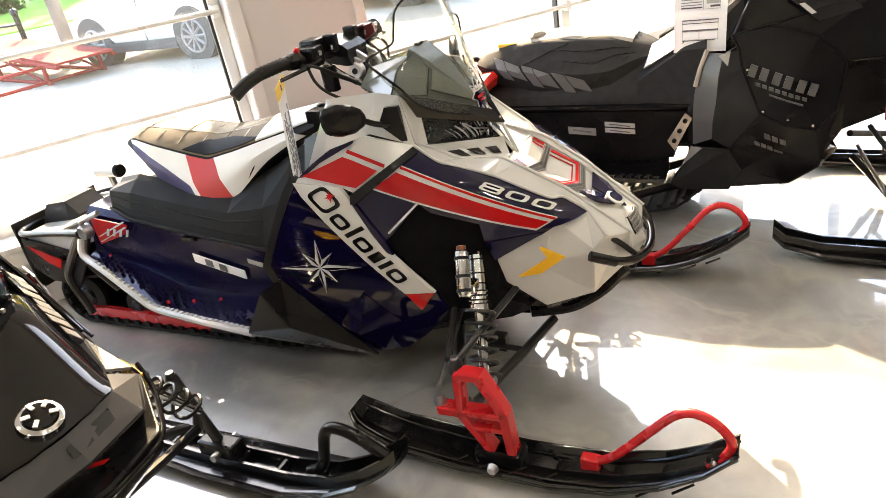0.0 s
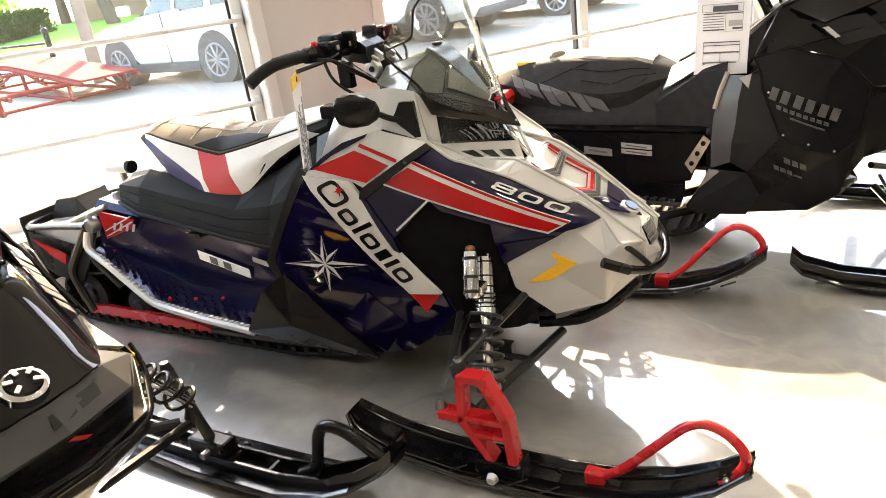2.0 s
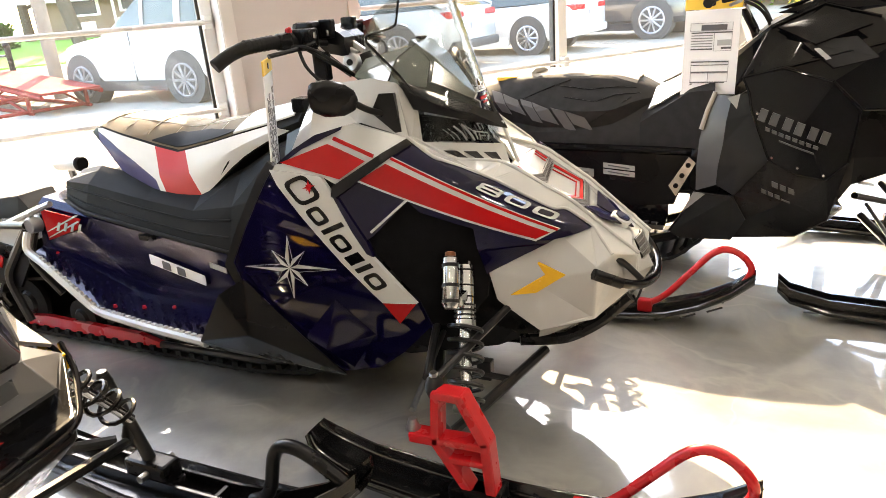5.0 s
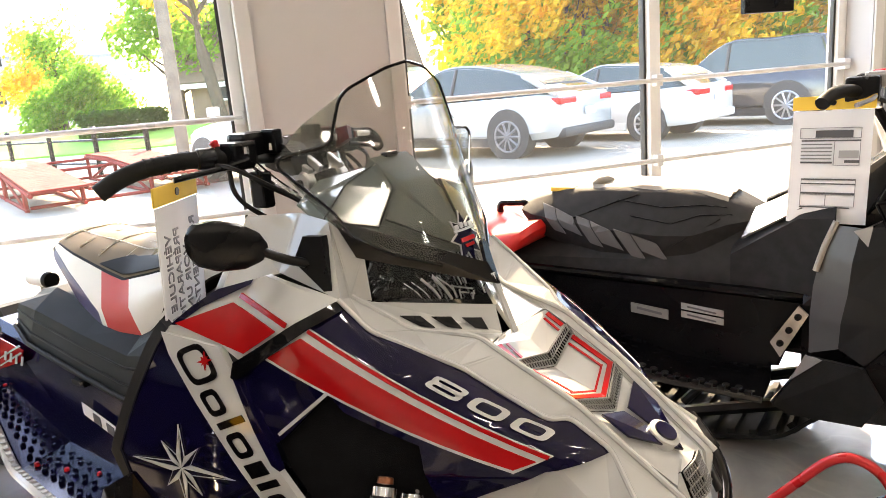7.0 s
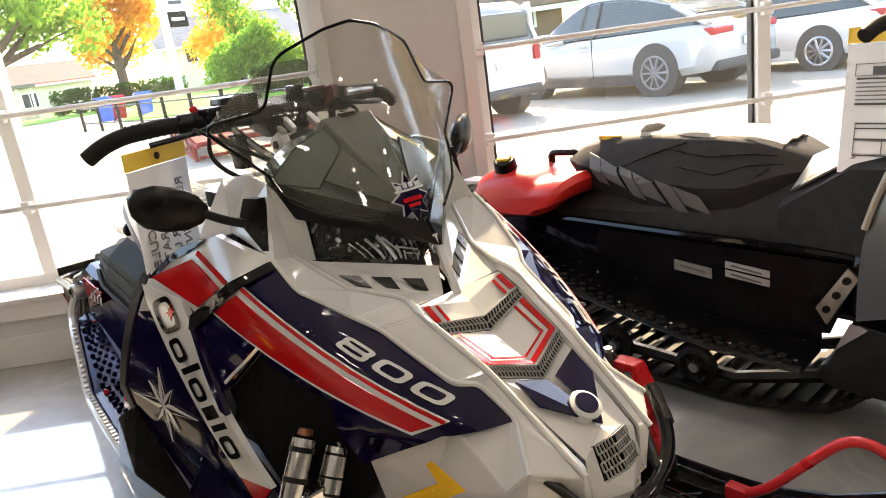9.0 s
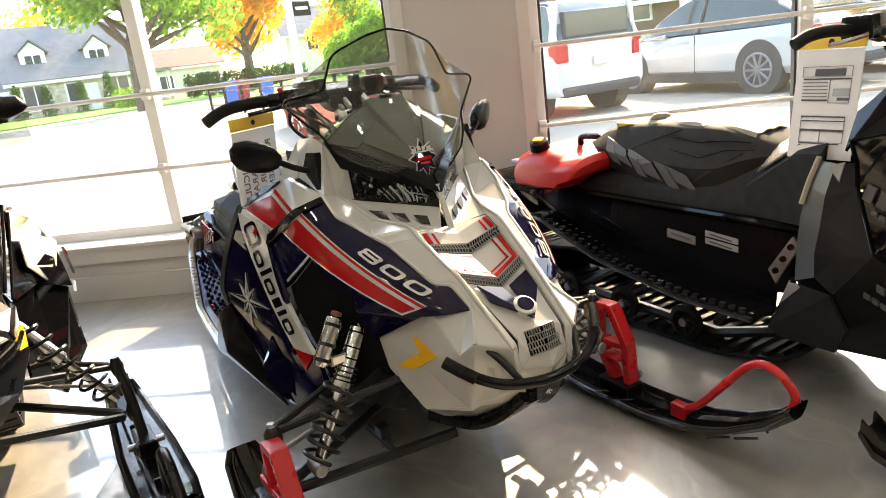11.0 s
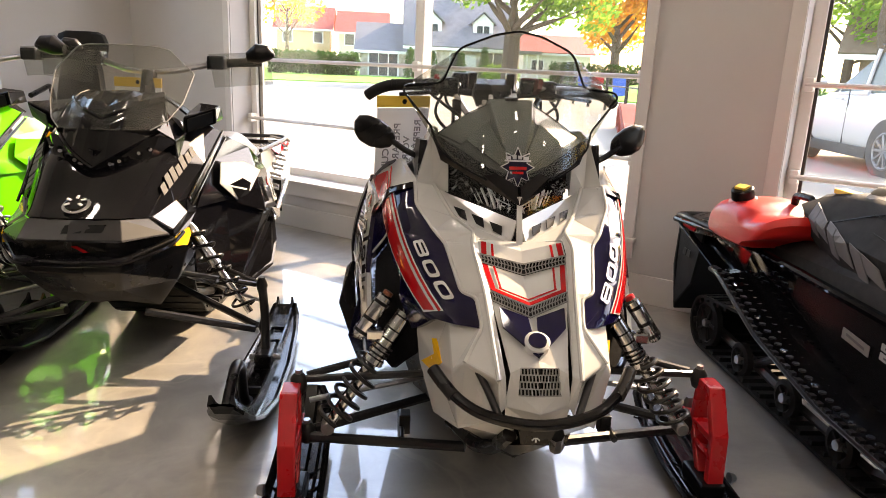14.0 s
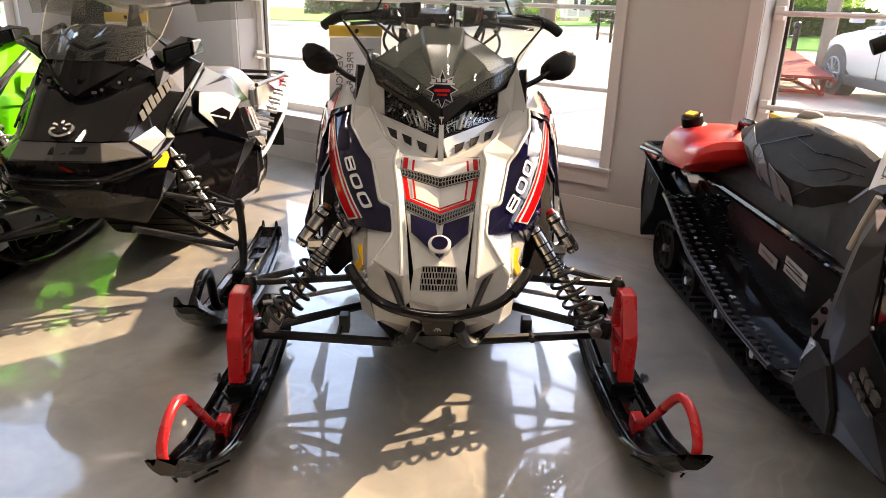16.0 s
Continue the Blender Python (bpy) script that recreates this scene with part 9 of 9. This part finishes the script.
house(pose(-92, 21, G, 0, 0, 90), 9.0, 10, 3.4, 5.6, SIDING, REDROOF, "low cream building with a red roof", ((-2.6, 0.8, 1.6, 1.5), (2.2, 0.8, 1.6, 1.5)))
house(pose(-76, 37, G, 0, 0, 80), 16, 9, 5.2, 8.2, SIDING, SHINGLE, "two storey pale house with a grey roof", ((-5, 3.2, 1.2, 1.4), (0, 3.2, 1.2, 1.4), (5, 3.2, 1.2, 1.4)))
hs = house(pose(-27.9, 26.4, 0.2, 0, 0, 50), 11.5, 8, 2.95, 6.6, BROWN, SHINGLE2, "brown bungalow with a low roof and white windows", ((-3.75, 1.35, 1.3, 1.15), (-1.65, 1.45, 0.75, 1.2), (3.7, 1.25, 1.0, 1.3)), over=0.9)
for x in (-2.4, -0.5, 1.6):
    part("porch_post", box((x - 0.06, -0.78, 0.0), (x + 0.06, -0.66, 2.3), 0.01), SIDING, hs)
part("porch_rail", box((-2.4, -0.75, 1.0), (1.6, -0.69, 1.08), 0.01), SIDING, hs)
part("porch_floor", box((-2.8, -0.95, -0.1), (2.0, -0.02, 0.32), 0.02), STONE, hs)

# utility pole, sign mast, bins, fence, ramps
POLEW = mat("weathered_pole_wood", (0.19, 0.155, 0.12), 0.85, vary=0.3, scale=5, bump=0.6, bscale=20)
solo("utility_pole", tube([(0, 0, G - 0.1), (0.03, 0.02, 4), (0.1, 0.0, 9.5)], 0.125, 14, 0.5, r1=0.105), POLEW, "weathered grey wooden utility pole", "utility pole", smooth=True, m=pose(-11.6, 7.3, 0))
sg = thing("sign_mast", "tall white mast with red and grey sign panels", "sign", pose(-40, 15.4, G, 0, 0, 100))
part("mast", box((-0.2, -0.15, 0), (0.2, 0.15, 9), 0.02), FRAMEW, sg)
PANELS = ((8.2, REDM), (7.2, PAPER), (6.2, GRAPH), (5.2, PAPER), (4.3, GRAPH))
for z, mm in PANELS:
    pn = part("sign_panel", box((0.25, -0.10, z), (1.45, 0.10, z + 0.85), 0.02), mm, sg)
    part("print_bar", box((0.42, -0.115, z + 0.34), (1.25, -0.102, z + 0.52)), INK if mm is PAPER else PAPER, pn)
BLUEP = mat("blue_plastic", (0.02, 0.10, 0.50), 0.45, vary=0.1)
for x, y, c, lab in ((-32.9, 9.0, BLUEP, "blue plastic wheeled bin"), (-32.4, 10.6, BLUEP, "blue plastic wheeled bin"), (-33.6, 9.8, REDM, "red plastic wheeled bin")):
    b = thing("wheeled_bin", lab, "bin", pose(x, y, G, 0, 0, 75), "bins by the lot")
    part("body", loft([[(sx * w, sy * w * 1.1, z) for sx, sy in ((-1, -1), (1, -1), (1, 1), (-1, 1))] for w, z in ((0.27, 0.06), (0.35, 1.0))]), c, b)
    part("lid", loft([[(sx * w, sy * w * 1.1, z) for sx, sy in ((-1, -1), (1, -1), (1, 1), (-1, 1))] for w, z in ((0.38, 1.0), (0.38, 1.04), (0.30, 1.12))]), c, b)
    for sy in (-0.22, 0.22):
        part("wheel", cyl((-0.28, sy - 0.03, 0.1), (-0.28, sy + 0.03, 0.1), 0.1, 0.1, 14), RUBBER, b)
fe = thing("fence", "low black metal fence with round-topped posts", "fence")
a, b = V(-12.7, 7.25, G), V(-27.6, 6.6, G)
for k in range(9):
    p = a.lerp(b, k / 8)
    po = part("post", tube([p, p + V(0, 0, 0.98)], 0.055, 10), BLACK, fe, smooth=True)
    part("post_cap", lathe([(p + V(0, 0, 0.98), 0.05), (p + V(0, 0, 1.02), 0.075), (p + V(0, 0, 1.09), 0.06), (p + V(0, 0, 1.12), 0.02)], 10), BLACK, po, smooth=True)
for z in (0.30, 0.82):
    part("rail", tube([a + V(0, 0, z), b + V(0, 0, z)], 0.025, 8), BLACK, fe)


def ramp(m, length, height):
    """A red steel loading ramp: two deck lanes on an open frame, level and then sloping down."""
    r = thing("loading_ramp", "faded red steel loading ramp on an open frame", "ramp", m)

    def f(x):
        return height - 0.20 * max(0.0, (x / length - 0.35) / 0.65)

    for y, w in ((-0.95, 0.40), (0.95, 0.45)):
        for k in range(24):
            x0, x1 = length * k / 24, length * (k + 0.95) / 24
            part("deck_plank", loft([[(x, y - w, f(x) - 0.035), (x, y + w, f(x) - 0.035), (x, y + w, f(x)), (x, y - w, f(x))] for x in (x0, x1)]), RAMPM, r)
        for yy in (y - w, y + w):
            part("side_rail", tube([(0, yy, f(0) - 0.07), (length * 0.35, yy, height - 0.07), (length, yy, f(length) - 0.07)], 0.035, 6), RAMPM, r)
            part("ground_rail", tube([(0.1, yy, 0.03), (length * 0.9, yy, 0.03)], 0.03, 6), RAMPM, r)
            for u in (0.03, 0.46, 0.88):
                part("leg", tube([(u * length, yy, 0), (u * length, yy, f(u * length) - 0.05)], 0.035, 6), RAMPM, r)
            part("brace", tube([(0.06 * length, yy, 0.05), (length * 0.42, yy, height - 0.08)], 0.025, 6), RAMPM, r)
            part("brace", tube([(0.5 * length, yy, f(length * 0.5) - 0.08), (length * 0.84, yy, 0.05)], 0.025, 6), RAMPM, r)
    for u in (0.03, 0.46, 0.88):
        part("cross_bar", tube([(u * length, -1.3, 0.05), (u * length, 1.35, 0.05)], 0.03, 6), RAMPM, r)
        part("cross_bar", tube([(u * length, -1.3, f(u * length) - 0.1), (u * length, 1.35, f(u * length) - 0.1)], 0.03, 6), RAMPM, r)


RAMPM = mat("faded_red_steel", (0.22, 0.020, 0.016), 0.85, spec=0.2, vary=0.25, scale=3, bump=0.1)
ramp(pose(-14.6, 6.35, G, 0, 0, -16.5), 5.3, 0.55)

# parked vehicles
CARW = mat("white_car_paint", (0.60, 0.60, 0.59), 0.15, vary=0.04, scale=2, coat=0.8)
CARS = mat("pearl_car_paint", (0.42, 0.44, 0.44), 0.15, vary=0.04, scale=2, coat=0.8)
CARD_ = mat("dark_grey_car_paint", (0.03, 0.033, 0.04), 0.15, vary=0.1, scale=2, coat=0.8)
CARGLASS = mat("tinted_car_glass", (0.05, 0.07, 0.07), 0.05, vary=0.1, scale=1)
CARTRIM = mat("dark_car_trim", (0.05, 0.05, 0.05), 0.6)
TAILRED = mat("red_tail_lens", (0.45, 0.02, 0.02), 0.12, vary=0.2, scale=8)
RIMS = mat("silver_rim", (0.45, 0.45, 0.46), 0.3, 0.9)
RIMD = mat("dark_rim", (0.21, 0.21, 0.215), 0.40, 0.3)


def eased(rows, n=4):
    """More stations along a car, on a smooth curve through the given ones."""
    out = []
    for i in range(len(rows) - 1):
        a, b, c, d = rows[max(i - 1, 0)], rows[i], rows[i + 1], rows[min(i + 2, len(rows) - 1)]
        for k in range(n):
            u = k / n
            out.append(tuple(0.5 * (2 * q1 + (q2 - q0) * u + (2 * q0 - 5 * q1 + 4 * q2 - q3) * u * u + (3 * q1 - q0 - 3 * q2 + q3) * u ** 3) for q0, q1, q2, q3 in zip(a, b, c, d)))
    return out + [tuple(rows[-1])]


def car(name, rl, ang, wb, body, roofline, hw, paint, rim, label, rw=0.36, tail="block", clad=True, posts=()):
    """x forward from the rear axle. body: (x, low, waist, top, width factor); roofline: (x, base, top, top width factor)."""
    f = V(math.cos(radians(ang)), math.sin(radians(ang)))
    lf = V(-f.y, f.x)
    o = V(*rl) - lf * (hw - 0.09)
    c = thing(name, label, "car", pose(o.x, o.y, G, 0, 0, ang), "cars parked outside")
    secs = []
    for x, lo, wa, tp, k in eased(body):
        w = hw * k
        secs.append([(x, y, z) for y, z in ((-w * 0.9, lo), (-w, lo + 0.12), (-w, wa), (-w * 0.97, (wa + tp) / 2), (-w * 0.90, tp - 0.02), (-w * 0.8, tp), (w * 0.8, tp), (w * 0.90, tp - 0.02), (w * 0.97, (wa + tp) / 2), (w, wa), (w, lo + 0.12), (w * 0.9, lo))])
    part("body", loft(secs), paint, c, smooth=True)
    gs, rs = [], []
    for x, zb, zt, k in eased(roofline):
        w0, w1 = hw * 0.90, hw * k
        gs.append([(x, -w0, zb), (x, -w1, zt - 0.03), (x, -w1 * 0.9, zt - 0.012), (x, w1 * 0.9, zt - 0.012), (x, w1, zt - 0.03), (x, w0, zb)])
        rs.append([(x, -w1 - 0.012, zt - 0.06), (x, -w1 * 0.94, zt), (x, 0, zt + 0.012), (x, w1 * 0.94, zt), (x, w1 + 0.012, zt - 0.06)])
    part("glasshouse", loft(gs), CARGLASS, c, "tinted windows", smooth=True)
    own = loft(rs[2:-2], closed=False)
    bmesh.ops.solidify(own, geom=own.faces[:], thickness=0.02)
    part("roof", own, paint, c, smooth=True)
    n = len(roofline)
    for s in (-1, 1):
        for i in (0, n - 2):
            a, b = roofline[i], roofline[i + 1]
            part("pillar", tube([(a[0], s * hw * 0.91, a[1]), (b[0], s * (hw * b[3] + 0.01), b[2] - 0.03)], 0.045, 6), paint, c)
        mid = wb * 0.45
        zt = max(r[2] for r in roofline)
        zb = roofline[1][1]
        for x, r in posts:
            part("window_pillar", tube([(x, s * hw * 0.91, roofline[2][1] - 0.04), (x - 0.04, s * (hw * 0.80 + 0.012), zt - 0.06)], r, 8), paint, c)
        if not posts:
            part("door_pillar", tube([(mid, s * hw * 0.91, zb), (mid - 0.05, s * hw * roofline[n // 2][3] + s * 0.008, zt - 0.05)], 0.035, 6), CARTRIM, c)
        for x in (0, wb):
            wl = part("wheel", lathe([((x, s * (hw - 0.24), rw), rw * 0.8), ((x, s * (hw - 0.22), rw), rw), ((x, s * (hw - 0.03), rw), rw), ((x, s * (hw + 0.002), rw), rw * 0.90), ((x, s * (hw + 0.002), rw), rw * 0.72)], 30), RUBBER, c, "black tyre", smooth=True)
            part("rim", tube([(x + math.cos(2 * math.pi * k / 28) * rw * 0.69, s * (hw + 0.004), rw + math.sin(2 * math.pi * k / 28) * rw * 0.69) for k in range(28)], 0.022, 6, closed=True), rim, wl, smooth=True)
            for k in range(10):
                a = 2 * math.pi * k / 10
                part("spoke", tube([(x, s * (hw + 0.004), rw), (x + math.cos(a) * rw * 0.66, s * (hw + 0.006), rw + math.sin(a) * rw * 0.66)], 0.024, 5), rim, wl)
            part("wheel_arch", lathe([((x, s * (hw - 0.26), rw + 0.03), rw + 0.07), ((x, s * (hw + 0.004), rw + 0.03), rw + 0.07)], 28), CARTRIM, c)
        part("sill", box((0.42, s * hw - 0.03, 0.20), (wb - 0.42, s * hw + 0.008, 0.36), 0.01), CARTRIM if clad else paint, c)
        part("door_line", box((mid - 0.008, s * hw - 0.01, 0.36), (mid + 0.008, s * hw + 0.003, roofline[1][1])), CARTRIM, c)
        part("door_handle", box((mid + 0.12, s * hw - 0.01, roofline[1][1] - 0.16), (mid + 0.32, s * hw + 0.025, roofline[1][1] - 0.13), 0.008), paint, c)
        part("side_mirror", box((wb - 0.55, s * (hw + 0.02) - 0.1, roofline[1][1] - 0.02), (wb - 0.42, s * (hw + 0.02) + 0.1, roofline[1][1] + 0.14), 0.03), paint, c)
        xr = body[0][0]
        zt0 = body[1][3]
        if tail == "block":
            part("tail_light", box((xr - 0.05, s * hw * 0.80 - 0.08, zt0 - 0.30), (xr + 0.16, s * hw * 0.86 + 0.10, zt0 + 0.02), 0.02), TAILRED, c, "red tail light")
        else:
            part("tail_light", box((xr - 0.005, s * hw * 0.62 - 0.24, zt0 - 0.20), (xr + 0.28, s * hw * 0.66 + 0.24, zt0 - 0.08), 0.03), TAILRED, c, "red tail light")
        part("head_light", box((body[-1][0] - 0.35, s * hw * 0.72 - 0.16, body[-2][3] - 0.26), (body[-1][0] - 0.05, s * hw * 0.72 + 0.16, body[-2][3] - 0.10), 0.03), LGREY, c)
    part("rear_bumper", box((body[0][0] - 0.05, -hw * 0.9, 0.34), (body[0][0] + 0.15, hw * 0.86, 0.50), 0.05), CARTRIM if clad else paint, c)
    part("plate", box((body[0][0] - 0.062, -0.16, 0.68 if tail != "block" else 0.80), (body[0][0] - 0.03, 0.16, 0.80 if tail != "block" else 0.92), 0.005), PAPER, c, "pale number plate")
    return c


SUVB = ((-0.82, 0.40, 0.70, 0.98, 0.92), (-0.74, 0.36, 0.80, 1.06, 0.99), (0.2, 0.30, 0.85, 1.06, 1.0), (1.9, 0.30, 0.85, 1.06, 1.0), (2.15, 0.30, 0.85, 1.04, 1.0), (3.2, 0.34, 0.80, 0.96, 0.97), (3.45, 0.40, 0.70, 0.88, 0.88))
SUVR = ((-0.76, 1.05, 1.07, 0.86), (-0.55, 1.05, 1.72, 0.80), (0.4, 1.05, 1.76, 0.80), (1.3, 1.05, 1.74, 0.80), (2.2, 1.03, 1.05, 0.84))
BOXB = ((-0.80, 0.42, 0.75, 1.05, 0.92), (-0.74, 0.36, 0.85, 1.18, 0.99), (0.2, 0.32, 0.90, 1.17, 1.0), (1.75, 0.32, 0.88, 1.09, 1.0), (2.1, 0.32, 0.86, 1.06, 1.0), (2.9, 0.34, 0.80, 0.96, 0.97), (3.16, 0.40, 0.70, 0.84, 0.86))
BOXR = ((-0.76, 1.17, 1.19, 0.86), (-0.55, 1.17, 1.76, 0.80), (0.1, 1.16, 1.82, 0.80), (0.75, 1.13, 1.74, 0.80), (1.95, 1.06, 1.09, 0.84))
suv = car("suv", (-7.65, 6.62), 177, 2.40, tuple((x * 0.94, *r) for x, *r in BOXB), tuple((x * 0.94, *r) for x, *r in BOXR), 0.93, CARW, RIMD, "white boxy sport utility car with dark wheels", rw=0.355, posts=((0.04, 0.055), (0.83, 0.03), (-0.62, 0.06)))
part("rear_window", box((-0.735, -0.66, 1.24), (-0.62, 0.66, 1.64), 0.03, m=Matrix.Rotation(radians(0), 4, "Y")), CARGLASS, suv)
for s in (-1, 1):
    part("roof_bar", tube([(-0.4, s * 0.66, 1.87), (0.9, s * 0.66, 1.82)], 0.02, 6), CARTRIM, suv)
XB = ((-1.05, 0.40, 0.66, 0.98, 0.84), (-0.85, 0.34, 0.80, 1.08, 0.96), (0.1, 0.28, 0.84, 1.06, 1.0), (2.0, 0.28, 0.82, 1.02, 1.0), (2.9, 0.30, 0.78, 0.98, 0.98), (3.6, 0.34, 0.68, 0.84, 0.90), (3.9, 0.40, 0.58, 0.70, 0.70))
XR = ((-0.95, 1.06, 1.08, 0.80), (-0.2, 1.06, 1.42, 0.72), (0.7, 1.05, 1.62, 0.70), (1.5, 1.04, 1.66, 0.70), (2.1, 1.03, 1.48, 0.72), (3.0, 0.98, 1.0, 0.80))
car("crossover", (-5.54, 9.70), 174, 2.96, XB, XR, 0.98, CARS, RIMD, "silvery white crossover car with dark spoked wheels", rw=0.38, tail="wide")
SB = ((-1.0, 0.36, 0.62, 0.94, 0.86), (-0.85, 0.30, 0.74, 1.00, 0.97), (0.1, 0.24, 0.74, 0.96, 1.0), (1.9, 0.24, 0.72, 0.92, 1.0), (2.6, 0.26, 0.68, 0.90, 0.98), (3.3, 0.30, 0.60, 0.74, 0.88), (3.5, 0.34, 0.52, 0.62, 0.7))
SR = ((-0.85, 0.98, 1.0, 0.80), (-0.3, 0.97, 1.34, 0.72), (0.6, 0.95, 1.46, 0.70), (1.3, 0.94, 1.45, 0.70), (2.3, 0.90, 0.93, 0.80))
car("hatchback", (-3.95, 12.2), 172, 2.60, SB, SR, 0.88, CARW, RIMS, "white hatchback car with silver wheels", rw=0.33, tail="wide", clad=False)
car("suv", (-1.95, 14.8), 168, 2.93, tuple((x * 1.08, a, b, c + 0.04, d) for x, a, b, c, d in SUVB), tuple((x * 1.08, a + 0.04, b, c) for x, a, b, c in SUVR), 0.97, CARD_, RIMS, "dark grey sport utility car with bright wheels", rw=0.40, clad=False, tail="wide")

# small black box on a cable in the window
hb_ = thing("hanging_box", "small black box hanging by a cable in the window", "box", WALL)
part("case", box((1.845, -0.135, 1.405), (2.155, -0.10, 1.60), 0.006), BLACK, hb_)
part("cable", tube([(2.0, -0.118, 1.60), (2.0, -0.118, CEILZ)], 0.003, 6), RUBBER, hb_)
